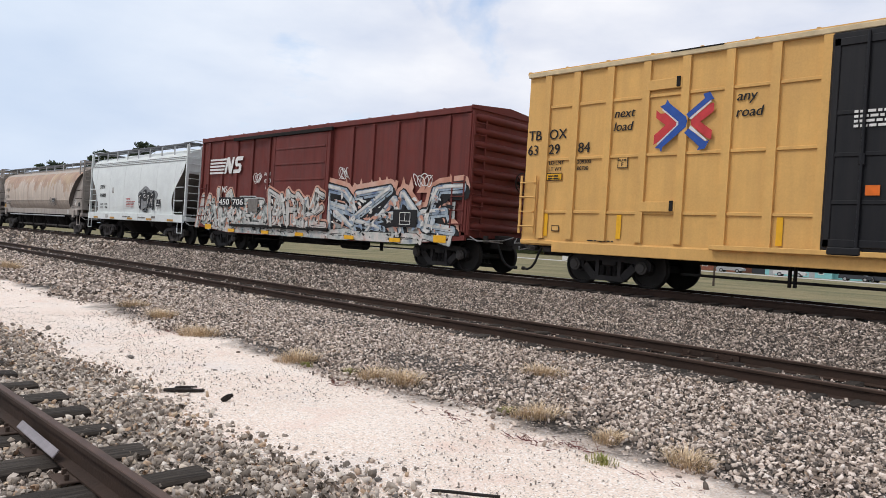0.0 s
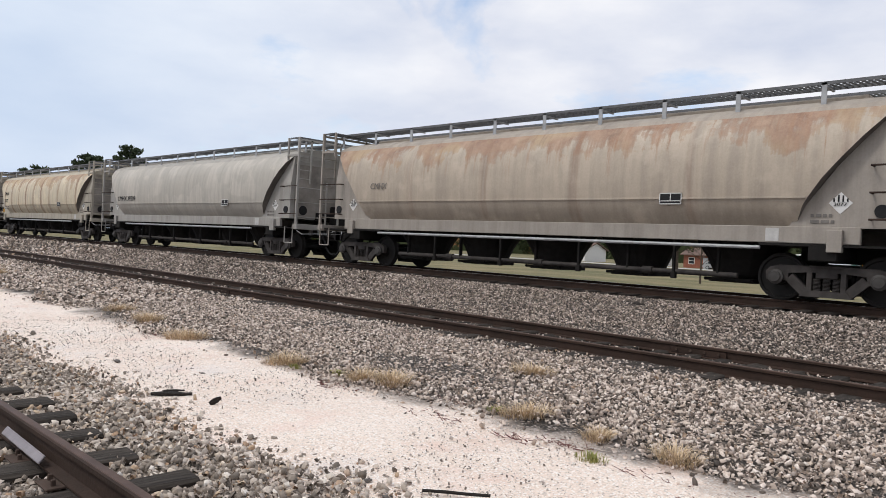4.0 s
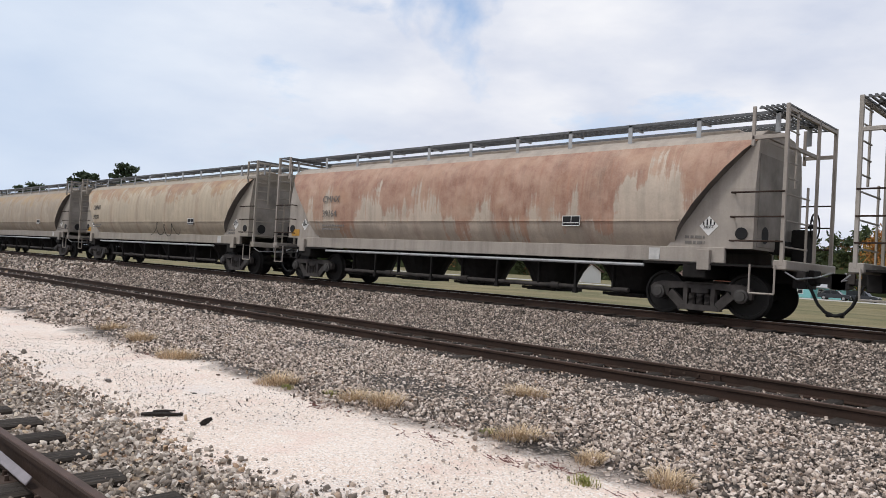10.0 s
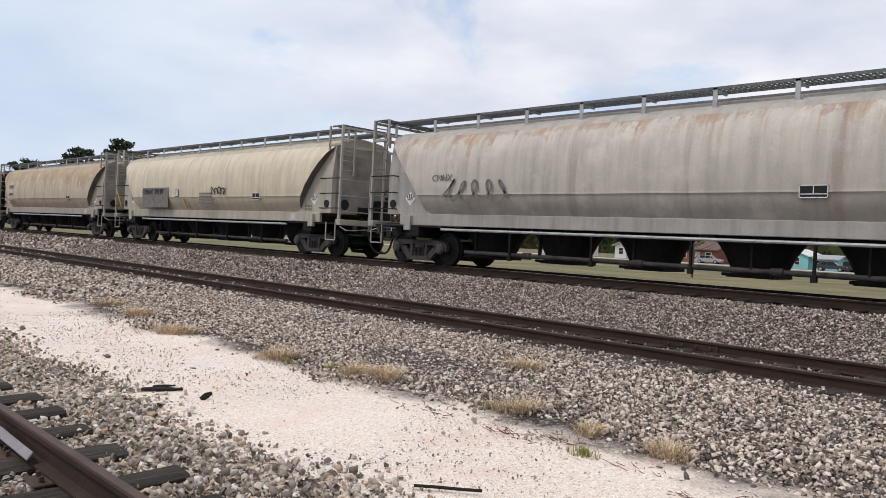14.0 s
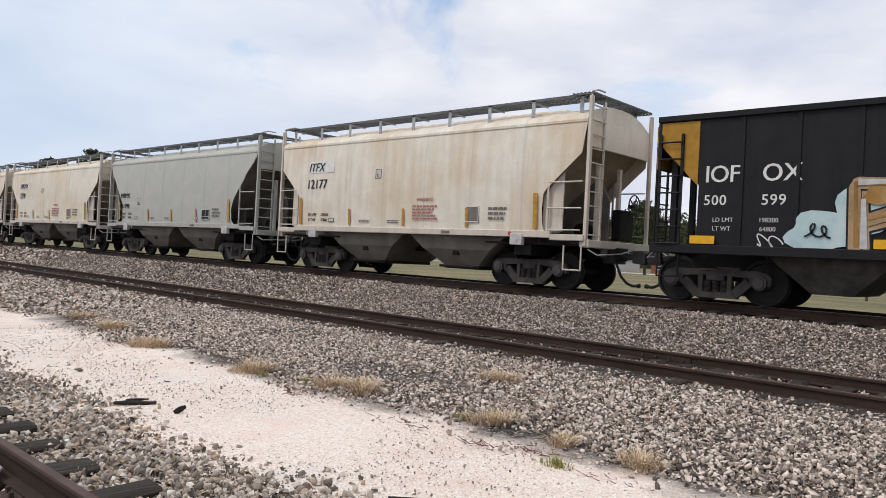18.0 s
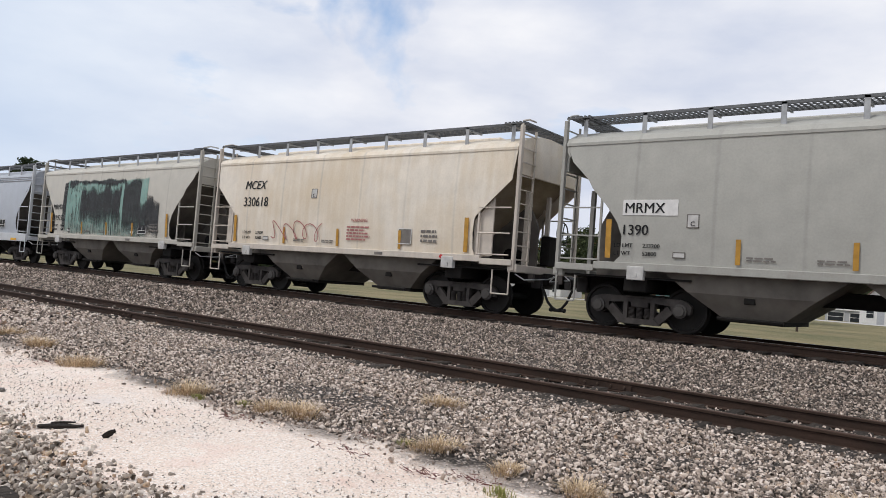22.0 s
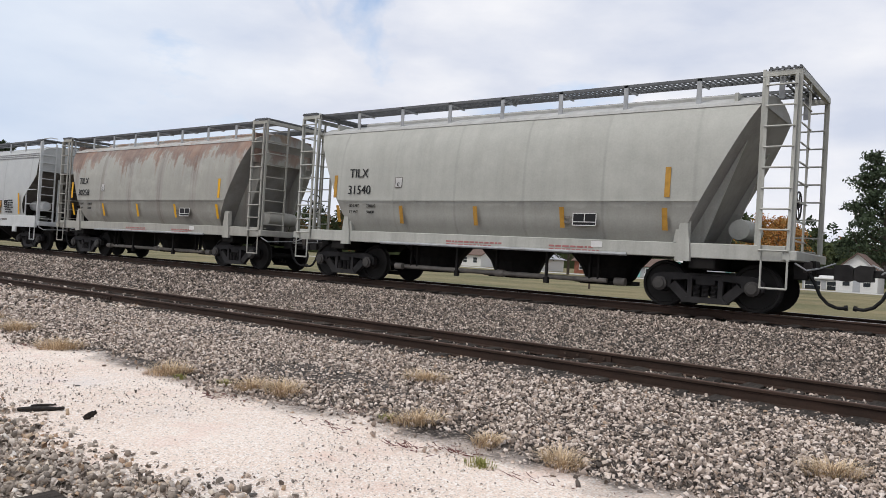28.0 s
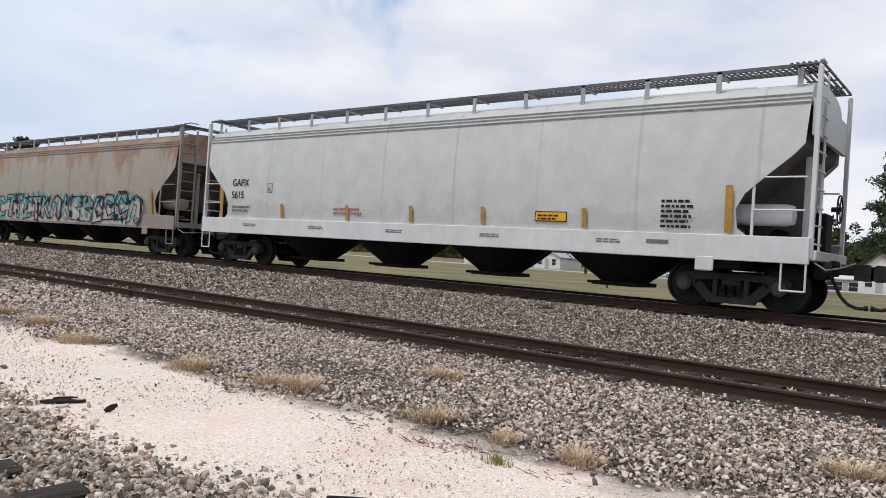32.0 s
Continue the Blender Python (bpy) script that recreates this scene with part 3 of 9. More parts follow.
def scatter(name, label, n, xr, yr, size, material, seed, sink=0.3, ok=None, squash=0.7, skew=1.0):
    """Crushed stones: skewed blocks, each turned its own way, in one mesh."""
    g = np.random.default_rng(seed)
    u = g.random(n) ** skew
    x = xr[1] - u * (xr[1] - xr[0])
    y = g.uniform(yr[0], yr[1], n)
    keep = np.ones(n, bool) if ok is None else ok(x, y, g)
    x, y = x[keep], y[keep]
    n = len(x)
    corner = np.array([(a, b, c) for a in (-1, 1) for b in (-1, 1) for c in (-1, 1)], float)
    s = size[0] + (size[1] - size[0]) * g.random(n) ** 2.2
    dims = s[:, None] * np.stack([g.uniform(0.95, 1.7, n), g.uniform(0.6, 1.1, n), g.uniform(0.42, 0.85, n) * squash / 0.7], -1) / 2
    taper = np.where(corner[None, :, 2:] > 0, g.uniform(0.45, 0.95, (n, 1, 1)), 1.0)
    v = corner[None] * dims[:, None] * g.uniform(0.55, 1.15, (n, 8, 3)) * np.concatenate([taper, taper, np.ones_like(taper)], -1)
    q = g.normal(size=(n, 4))
    q[:, 1:3] *= 0.55
    q /= np.linalg.norm(q, axis=1)[:, None]
    w, a, b, c = q.T
    rot = np.stack([np.stack([1 - 2 * (b * b + c * c), 2 * (a * b - c * w), 2 * (a * c + b * w)], -1),
                    np.stack([2 * (a * b + c * w), 1 - 2 * (a * a + c * c), 2 * (b * c - a * w)], -1),
                    np.stack([2 * (a * c - b * w), 2 * (b * c + a * w), 1 - 2 * (a * a + b * b)], -1)], 1)
    v = np.einsum("nij,nkj->nki", rot, v)
    z = ground_height(y) + s * (0.5 - sink) * 0.7 + g.uniform(-0.1, 0.62, n) * s
    v += np.stack([x, y, z], -1)[:, None]
    quads = np.array([(0, 1, 3, 2), (4, 6, 7, 5), (0, 4, 5, 1), (2, 3, 7, 6), (1, 5, 7, 3)])
    f = (np.arange(n)[:, None, None] * 8 + quads[None]).reshape(-1)
    me = bpy.data.meshes.new(name)
    me.vertices.add(n * 8)
    me.vertices.foreach_set("co", v.reshape(-1))
    me.loops.add(len(f))
    me.loops.foreach_set("vertex_index", f.astype(np.int32))
    me.polygons.add(n * 5)
    me.polygons.foreach_set("loop_start", np.arange(0, n * 20, 4, dtype=np.int32))
    me.update(calc_edges=True)
    me.materials.append(material)
    return tagged(new(name, me), label, "gravel", kind="stuff")


def rail_section(w=0.07, h=0.17, base=0.14):
    a, b = w / 2, base / 2
    return [(-b, -h), (b, -h), (b, -h + 0.012), (0.012, -h + 0.03), (0.012, -0.045), (a, -0.034), (a, -0.008), (a - 0.01, 0), (-a + 0.01, 0), (-a, -0.008), (-a, -0.034), (-0.012, -0.045), (-0.012, -h + 0.03), (-b, -h + 0.012)]


def build_track(name, label, cy, zr, x0, x1, head, tie_x0, tie_x1, tie_mat, tie_len=2.6, spacing=0.52, seed=1, tie_lift=0.0, rail_end=None):
    g = random.Random(seed)
    track = new(name)
    track.matrix_basis = pose(0, cy, zr)
    tagged(track, label, "railway track", kind="structure")
    for side in (-1, 1):
        s = Shape()
        s.prism_x([(y + side * 0.7525, z) for y, z in rail_section()], x0, x1)
        part("rail", s, MAT["rail"], track, "rusty steel rail")
        part("rail_head", Shape().prism_x([(side * 0.7525 - 0.026, 0.0), (side * 0.7525 + 0.026, 0.0), (side * 0.7525 + 0.022, 0.004), (side * 0.7525 - 0.022, 0.004)], x0, x1), head, track, "worn running surface of the rail")
    variants = []
    for k in range(5):
        s = Shape()
        a, b, e = 0.115 + g.uniform(-0.012, 0.012), tie_len / 2, 0.03
        n = 6
        rows = []
        for i in range(n + 1):
            y = -b + 2 * b * i / n + (g.uniform(-0.03, 0.03) if i in (0, n) else 0)
            j = [g.uniform(-0.008, 0.008) for _ in range(4)]
            rows.append([(-a + j[0], y, -0.17), (a + j[1], y, -0.17), (a + j[1], y, -0.02 + j[2]), (a - 0.02, y, 0.0 + j[3]), (-a + 0.02, y, 0.0 + j[2]), (-a + j[0], y, -0.02 + j[3])])
        for p, q in zip(rows, rows[1:]):
            s.strip(p + p[:1], q + q[:1])
        s.add(rows[0], [(0, 1, 2, 3, 4, 5)])
        s.add(rows[-1], [(0, 1, 2, 3, 4, 5)])
        variants.append(s.mesh("tie", tie_mat))
    x = tie_x0
    while x < tie_x1:
        part("tie", variants[g.randrange(5)], None, track, at=pose(x + g.uniform(-0.04, 0.04), g.uniform(-0.06, 0.06), -0.172 + tie_lift + g.uniform(-0.012, 0.006), 0, g.uniform(-2, 2), g.uniform(-2.5, 2.5)))
        x += spacing
    return track


def joint_bar(track, x, y, side, material, length=0.9, label="bolted joint bar"):
    bar = part("joint_bar", Shape().box(x - length / 2, x + length / 2, y + side * 0.014, y + side * 0.034, -0.135, -0.045, 0.006), material, track, label)
    for k in range(4):
        bx = x - length * 0.375 + k * length * 0.25
        part("bolt", Shape().rod((bx, y + side * 0.03, -0.09), (bx, y + side * 0.06, -0.09), 0.02), MAT["plate"], bar)


def build_tracks():
    main = build_track("main_track", "dark ballasted running line with polished rails", MAIN_Y, MAIN_Z, -600, 120, MAT["railtop"], -46, 4, MAT["tie"], seed=3, tie_len=2.75, tie_lift=0.03)
    side = build_track("siding_track", "rusty siding with ties level with the stone", SIDE_Y, SIDE_Z, -600, 120, MAT["railtop_dull"], -40, 3, MAT["tie_grey"], seed=5, tie_lift=0.030)
    spur = build_track("spur_track", "rusty spur rails on weathered ties beside the lane", NEAR_Y, NEAR_Z, -300, 40, MAT["railtop_dull"], -24, 4.0, MAT["tie_grey"], seed=8, spacing=0.60)
    joint_bar(side, -5.1, 0.7525, -1, MAT["rail"], label="rusty bolted joint bar")
    joint_bar(side, -17.0, -0.7525, -1, MAT["rail"], label="rusty bolted joint bar")
    # tie plates and spikes on the spur
    x, k = -8.0, 0
    g = random.Random(4)
    while x < -2.6:
        for y in (0.7525, -0.7525):
            plate = part("tie_plate", Shape().box(x - 0.1, x + 0.1, y - 0.17, y + 0.17, -0.182, -0.168, 0.004), MAT["plate"], spur, "rusty tie plate", key="tie_plate%d%d" % (k, y > 0))
            for sx, sy in ((-0.06, -0.1), (0.06, 0.1), (0.05, -0.12)):
                part("spike", Shape().box(x + sx - 0.012, x + sx + 0.012, y + sy - 0.012, y + sy + 0.012, -0.17, -0.135, 0.003), MAT["plate"], plate, "spike")
        x += 0.60
        k += 1
    # loose steel bar that leans on the foot of the spur rail
    bar = Shape().box(-0.36, 0.36, -0.007, 0.007, -0.028, 0.028, 0.004)
    thing("steel_bar", bar, MAT["steelbar"], "bare grey steel bar leaning on a rusty rail", "steel bar", at=pose(-5.02, NEAR_Y + 0.665, NEAR_Z - 0.095, -38, 2, 0.5))


def stones():
    def bed(x, y, g):
        rails = (abs(abs(y - SIDE_Y) - 0.7525) > 0.09) & (abs(abs(y - MAIN_Y) - 0.7525) > 0.09)
        ties = (abs(y - SIDE_Y) > 1.2 + 0.25 * g.random(len(x))) | (g.random(len(x)) < np.where(abs(y - SIDE_Y) > 0.8, 0.32, 0.06))
        edge = y > 5.12 + 0.2 * np.sin(x * 1.3) + 0.1 * np.sin(x * 3.1) + g.normal(0, 0.11, len(x)) - 0.5 * (g.random(len(x)) < 0.02)
        return rails & ties & edge
    scatter("ballast", "grey crushed-stone ballast between the lane and the siding", 112000, (-15, 2.5), (4.7, 10.9), (0.019, 0.044), MAT["ballast"], 11, ok=bed)
    scatter("ballast", "brown-grey ballast on the bank of the running line, darkened for shade", 50000, (-15, 2.5), (10.9, 14.4), (0.020, 0.046), MAT["ballast_shaded"], 21, ok=bed)
    scatter("ballast", "grey crushed-stone ballast along the siding", 27000, (-36, -15), (4.6, 10.9), (0.036, 0.078), MAT["ballast"], 12, ok=bed, skew=1.25)
    scatter("ballast", "brown-grey ballast along the running line, darkened for shade", 17000, (-36, -15), (10.9, 14.4), (0.036, 0.075), MAT["ballast_shaded"], 22, ok=bed, skew=1.25)
    scatter("ballast", "grey crushed-stone ballast further along the tracks", 14000, (-95, -36), (4.2, 14.4), (0.07, 0.14), MAT["ballast"], 13, ok=bed, skew=1.6)

    def spur_bed(x, y, g):
        edge = y < 2.68 + 0.12 * np.sin(x * 1.7 + 1) + g.normal(0, 0.24, len(x))
        return edge & ((abs(y - NEAR_Y - 0.7525) > 0.08)) & ((y > 2.1) | (g.random(len(x)) < 0.62))
    scatter("spur_ballast", "mixed grey and tan stones around the spur", 66000, (-11, -2.4), (-0.6, 3.6), (0.014, 0.046), MAT["ballast_mixed"], 14, ok=spur_bed)
    scatter("spur_ballast", "mixed grey and tan stones along the spur", 8000, (-32, -11), (-0.4, 3.3), (0.04, 0.085), MAT["ballast_mixed"], 15, ok=spur_bed, skew=1.3)
    scatter("spur_ballast", "mixed grey and tan stones around the near end of the spur", 12000, (-2.4, 3.5), (-0.6, 3.4), (0.025, 0.06), MAT["ballast_mixed"], 19, ok=spur_bed)
    scatter("pebbles", "loose pebbles lying on the sand lane", 420, (-22, -1), (2.7, 5.1), (0.008, 0.03), MAT["pebble"], 16, sink=0.25)
    scatter("pebbles", "fine grit lying on the sand lane", 11000, (-14, -1), (2.4, 5.2), (0.006, 0.017), MAT["pebble"], 18, sink=0.40, squash=0.5)
    scatter("pebbles", "scattered fallen stones at the edge of the lane", 240, (-20, -1), (4.6, 5.2), (0.02, 0.05), MAT["ballast"], 17)


build_ground()
build_tracks()
stones()
# ---------------------------------------------------------------- rolling stock: parts shared by all cars
def wheelset_mesh():
    s = Shape()
    half = [(0.08, 0.0), (0.08, 0.62), (0.13, 0.66), (0.16, 0.67), (0.36, 0.70), (0.40, 0.685), (0.475, 0.685), (0.483, 0.70), (0.457, 0.72), (0.452, 0.82), (0.40, 0.83), (0.385, 0.785), (0.17, 0.80), (0.15, 0.84), (0.09, 0.845), (0.09, 0.96), (0.125, 0.965), (0.125, 1.075), (0.09, 1.09)]
    s.lathe([(r, -h) for r, h in half[::-1]] + half[1:], n=28)
    for y in (-1.098, 1.098):
        for k in range(3):
            a = 2 * math.pi * k / 3
            s.rod((0.055 * math.cos(a), y, 0.055 * math.sin(a)), (0.055 * math.cos(a), y * 1.018, 0.055 * math.sin(a)), 0.018)
        s.box(-0.02, 0.02, y - 0.006, y + 0.006, -0.02, 0.02)
    return s.mesh("wheelset", MAT["wheel"], 30)


def side_frame_shape(y):
    s = Shape()
    a, b = y - 0.06, y + 0.06
    s.prism([(-1.08, 0.40), (-1.10, 0.56), (-1.02, 0.64), (-0.84, 0.69), (0.84, 0.69), (1.02, 0.64), (1.10, 0.56), (1.08, 0.40), (1.00, 0.40), (0.99, 0.54), (0.80, 0.56), (0.77, 0.40), (0.69, 0.38), (0.67, 0.54), (0.3, 0.57), (-0.3, 0.57), (-0.67, 0.54), (-0.69, 0.38), (-0.77, 0.40), (-0.80, 0.56), (-0.99, 0.54), (-1.00, 0.40)], a, b)
    for k in (-1, 1):
        s.prism([(k * 0.73, 0.40), (k * 0.60, 0.53), (k * 0.30, 0.24), (k * 0.44, 0.13)], a + 0.005, b - 0.005)
        s.prism([(k * 0.34, 0.22), (k * 0.25, 0.22), (k * 0.25, 0.60), (k * 0.34, 0.60)], a - 0.01, b + 0.01)
    s.prism([(-0.46, 0.115), (0.46, 0.115), (0.37, 0.23), (-0.37, 0.23)], a - 0.03, b + 0.03)
    s.box(-0.3, 0.3, a - 0.02, b + 0.02, 0.655, 0.70, 0.01)
    return s


def make_truck(parent, x, dark=False):
    mt = MAT["truck_black"] if dark else MAT["truck"]
    tag = "d" if dark else "l"
    bol = Shape().box(-0.19, 0.19, -1.06, 1.06, 0.46, 0.60, 0.02).box(-0.25, 0.25, -0.35, 0.35, 0.56, 0.74, 0.02)
    bol.box(-0.62, -0.5, -0.75, 0.75, 0.38, 0.46, 0.01).box(0.5, 0.62, -0.75, 0.75, 0.38, 0.46, 0.01)
    truck = part("truck", bol, mt, parent, "cast steel four-wheel truck", at=pose(x, 0, 0), key="truck" + tag)
    for y in (-1.0, 1.0):
        part("side_frame", side_frame_shape(y), mt, truck, key="frame%s%d" % (tag, y))
        for sx in (-0.17, 0.0, 0.17):
            coil = Shape().lathe([(0.075 - 0.016 * (k % 2), 0.235 + 0.0125 * k) for k in range(19)], (0, 0, 0), 10, "z")
            part("coil_spring", coil, mt, truck, "coil spring", at=pose(sx, y * 1.01, 0), key="spring" + tag)
    for wx in (-0.89, 0.89):
        part("wheelset", wheelset_mesh() if "wheelset" not in SHARED else SHARED["wheelset"], None, truck, "steel wheels on an axle", at=pose(wx, 0, 0.457), key="wheelset")
    for wx in (-0.89, 0.89):
        for y in (-1.0, 1.0):
            cap = Shape().lathe([(0.14, -0.02), (0.145, 0.03), (0.11, 0.045), (0.10, 0.075), (0.04, 0.08)], (0, 0, 0), 14)
            part("bearing_cap", cap, MAT["cap"], truck, "roller-bearing end cap", 30, at=pose(wx, y * 1.10, 0.457, 0, 0, 180 if y < 0 else 0), key="bearing_cap")
        k = -1 if wx > 0 else 1
        for y in (-0.76, 0.76):
            part("brake_shoe", Shape().box(-0.035, 0.035, -0.04, 0.04, -0.14, 0.14, 0.01), MAT["under"], truck, at=pose(wx + k * 0.505, y, 0.44), key="shoe")
    return truck


def make_coupler(parent, x, side):
    s = Shape()
    s.box(min(x, x + side * 0.45), max(x, x + side * 0.45), -0.08, 0.08, 0.80, 0.94, 0.015)
    s.prism([(x + side * 0.38, 0.72), (x + side * 0.38, 1.00), (x + side * 0.60, 1.02), (x + side * 0.70, 0.96), (x + side * 0.70, 0.74), (x + side * 0.60, 0.70)], -0.14, 0.15)
    s.box(min(x - side * 0.02, x - side * 0.3), max(x - side * 0.02, x - side * 0.3), -0.3, 0.3, 0.68, 1.06, 0.02)
    part("coupler", s, MAT["truck_black"], parent, "knuckle coupler")
    h = Shape()
    h.pipe([(x, -0.32, 0.80), (x + side * 0.10, -0.32, 0.62), (x + side * 0.20, -0.31, 0.40), (x + side * 0.33, -0.29, 0.26), (x + side * 0.48, -0.27, 0.20), (x + side * 0.64, -0.26, 0.21)], 0.032, 8)
    h.rod((x + side * 0.60, -0.26, 0.21), (x + side * 0.66, -0.26, 0.22), 0.05, 8)
    part("uncoupling_lever", Shape().pipe([(x - side * 0.05, -1.42, 0.98), (x + side * 0.12, -1.30, 0.86), (x + side * 0.16, -0.30, 0.92), (x + side * 0.40, -0.12, 1.03)], 0.016, 5), MAT["galv"], parent, "bent uncoupling lever")
    part("cut_lever_bracket", Shape().box(min(x, x + side * 0.14), max(x, x + side * 0.14), -0.95, -0.87, 0.82, 1.02, 0.008), MAT["truck"], parent)
    part("air_hose", h, MAT["rubber"], parent, "rubber air hose")


def ladder_shape(x0, x1, y, z0, z1, n, r=0.018, bar=0.03):
    s = Shape()
    for x in (x0, x1):
        s.box(x - bar, x + bar, y - 0.006, y + 0.03, z0, z1, 0.004)
    for k in range(n):
        z = z0 + (z1 - z0) * (k + 0.5) / n
        s.rod((x0, y - 0.03, z), (x1, y - 0.03, z), r, 5)
        for x in (x0, x1):
            s.rod((x, y - 0.03, z), (x, y + 0.01, z), r, 5)
    return s


def ladder_y(x, y0, y1, z0, z1, n, r=0.018):
    s = Shape()
    for y in (y0, y1):
        s.box(x - 0.006, x + 0.03, y - 0.03, y + 0.03, z0, z1, 0.004)
    for k in range(n):
        z = z0 + (z1 - z0) * (k + 0.5) / n
        s.rod((x + 0.045, y0, z), (x + 0.045, y1, z), r, 5)
    return s


def brake_wheel(parent, x, y, z, side):
    s = Shape()
    n = 18
    ring = [(x, y + 0.28 * math.cos(2 * math.pi * k / n), z + 0.28 * math.sin(2 * math.pi * k / n)) for k in range(n + 1)]
    s.pipe(ring, 0.018, 5)
    for k in range(5):
        a = 2 * math.pi * k / 5
        s.rod((x, y, z), (x, y + 0.28 * math.cos(a), z + 0.28 * math.sin(a)), 0.014, 5)
    s.rod((x - side * 0.15, y, z), (x + side * 0.03, y, z), 0.05, 8)
    return part("brake_wheel", s, MAT["truck_black"], parent, "spoked hand-brake wheel")


def running_board(parent, x0, x1, y, w, z, mat, roof_z, n_br, label="open steel running board"):
    s = Shape()
    for yy in (y - w / 2, y + w / 2):
        s.box(x0, x1, yy - 0.012, yy + 0.012, z - 0.05, z + 0.01)
    n = int((x1 - x0) / 0.11)
    for k in range(n):
        x = x0 + (k + 0.5) * (x1 - x0) / n
        s.add([(x - 0.06, y - w / 2, z), (x - 0.03, y - w / 2, z), (x + 0.06, y + w / 2, z), (x + 0.03, y + w / 2, z),
               (x - 0.06, y - w / 2, z - 0.025), (x - 0.03, y - w / 2, z - 0.025), (x + 0.06, y + w / 2, z - 0.025), (x + 0.03, y + w / 2, z - 0.025)],
              [(0, 1, 2, 3), (4, 7, 6, 5), (0, 4, 5, 1), (1, 5, 6, 2), (2, 6, 7, 3), (3, 7, 4, 0)])
    for k in range(3):
        yy = y - w / 4 + k * w / 4
        s.box(x0, x1, yy - 0.006, yy + 0.006, z - 0.022, z - 0.003)
    rb = part("running_board", s, mat, parent, label)
    sgn = -1 if y < 0 else 1
    for k in range(n_br):
        x = x0 + 0.25 + (x1 - x0 - 0.5) * k / (n_br - 1)
        b = Shape()
        yo = y + sgn * (w / 2)
        b.box(x - 0.05, x + 0.05, yo - 0.012, yo + 0.012, roof_z(abs(yo)) - 0.02, z - 0.004, 0.004)
        b.box(x - 0.02, x + 0.02, min(y - w / 2, yo), max(y + w / 2, yo), z - 0.09, z - 0.05)
        part("bracket", b, MAT["galv"], rb, "board bracket")
    return rb


def heavier(me):
    """Thickens lettering by a second copy set a little aside."""
    bm = bmesh.new()
    bm.from_mesh(me)
    again = bmesh.ops.duplicate(bm, geom=bm.verts[:] + bm.edges[:] + bm.faces[:])
    bmesh.ops.translate(bm, verts=[v for v in again["geom"] if isinstance(v, bmesh.types.BMVert)], vec=(0.022, -0.0004, 0.0))
    out = bpy.data.meshes.new("words")
    bm.to_mesh(out)
    bm.free()
    return out


def stencil(car, words, x, z, size, mat, y, tilt=0.0, bold=0.0, slant=0.0, space=1.0, name="reporting_mark", width=None):
    """Lettering on the near side of a car; x is the line's left end. Its height is the height of capitals."""
    me = heavier(text_mesh(words, 1.0, 0.0, slant, space))
    co = np.empty(len(me.vertices) * 3)
    me.vertices.foreach_get("co", co)
    co = co.reshape(-1, 3)
    lo, hi = co.min(0), co.max(0)
    k = size / 0.70
    kx = width / (hi[0] - lo[0]) if width else k
    me.transform(Matrix.Diagonal((kx, 1, k, 1)))
    me.materials.clear()
    me.materials.append(mat)
    ob = new(name, me)
    ob.parent = car
    ob.matrix_basis = pose(x - lo[0] * kx, y, z, tilt)
    return ob


def bars(car, x, z, w, h, n, mat, y, seed=0, name="data_stencil", tilt=0.0):
    """Small unreadable lines of stencilling."""
    g = random.Random(seed)
    s = Shape()
    for k in range(n):
        zz = h * (n - 1 - k) / n
        xx, lim = 0.0, w * g.uniform(0.7, 1.0)
        while xx < lim:
            ww = g.uniform(0.05, 0.16)
            s.box(xx, min(lim, xx + ww), -0.003, 0.0, zz, zz + h / n * 0.55)
            xx += ww + 0.03
    ob = part(name, s, mat, car)
    ob.matrix_basis = pose(x, y, z, tilt)
    return ob


def panel(car, name, x0, x1, z0, z1, mat, y, label="", tilt=0.0, frame_mat=None):
    h = z1 - z0
    ob = part(name, Shape().box(x0, x1, -0.004, 0.0, 0, h), mat, car, label)
    ob.matrix_basis = pose(0, y, z0, tilt)
    if frame_mat:
        e = 0.018
        f = Shape().box(x0, x1, -0.007, -0.003, 0, e).box(x0, x1, -0.007, -0.003, h - e, h).box(x0, x0 + e, -0.007, -0.003, 0, h).box(x1 - e, x1, -0.007, -0.003, 0, h)
        if frame_mat is MAT["white"] and mat is MAT["black"]:
            f.box((x0 + x1) / 2 - 0.008, (x0 + x1) / 2 + 0.008, -0.007, -0.003, h * 0.3, h).box(x0, x1, -0.007, -0.003, h * 0.3 - 0.008, h * 0.3 + 0.008)
        part("border", f, frame_mat, ob)
    return ob


def blob(g, cx, cz, rx, rz, n=22, wob=0.22):
    ph = [g.uniform(0, 6.28) for _ in range(4)]
    out = []
    for i in range(n):
        a = 2 * math.pi * i / n
        k = 1 + wob * (0.5 * math.sin(3 * a + ph[0]) + 0.35 * math.sin(5 * a + ph[1]) + 0.3 * math.sin(2 * a + ph[2]))
        out.append((cx + rx * k * math.cos(a), cz + rz * k * math.sin(a)))
    return out


def flat_polys(polys, layer):
    s = Shape()
    for i, p in enumerate(polys):
        y = -layer - 0.0012 * (i % 3)
        s.add([(x, y, z) for x, z in p], [tuple(range(len(p)))])
    return s


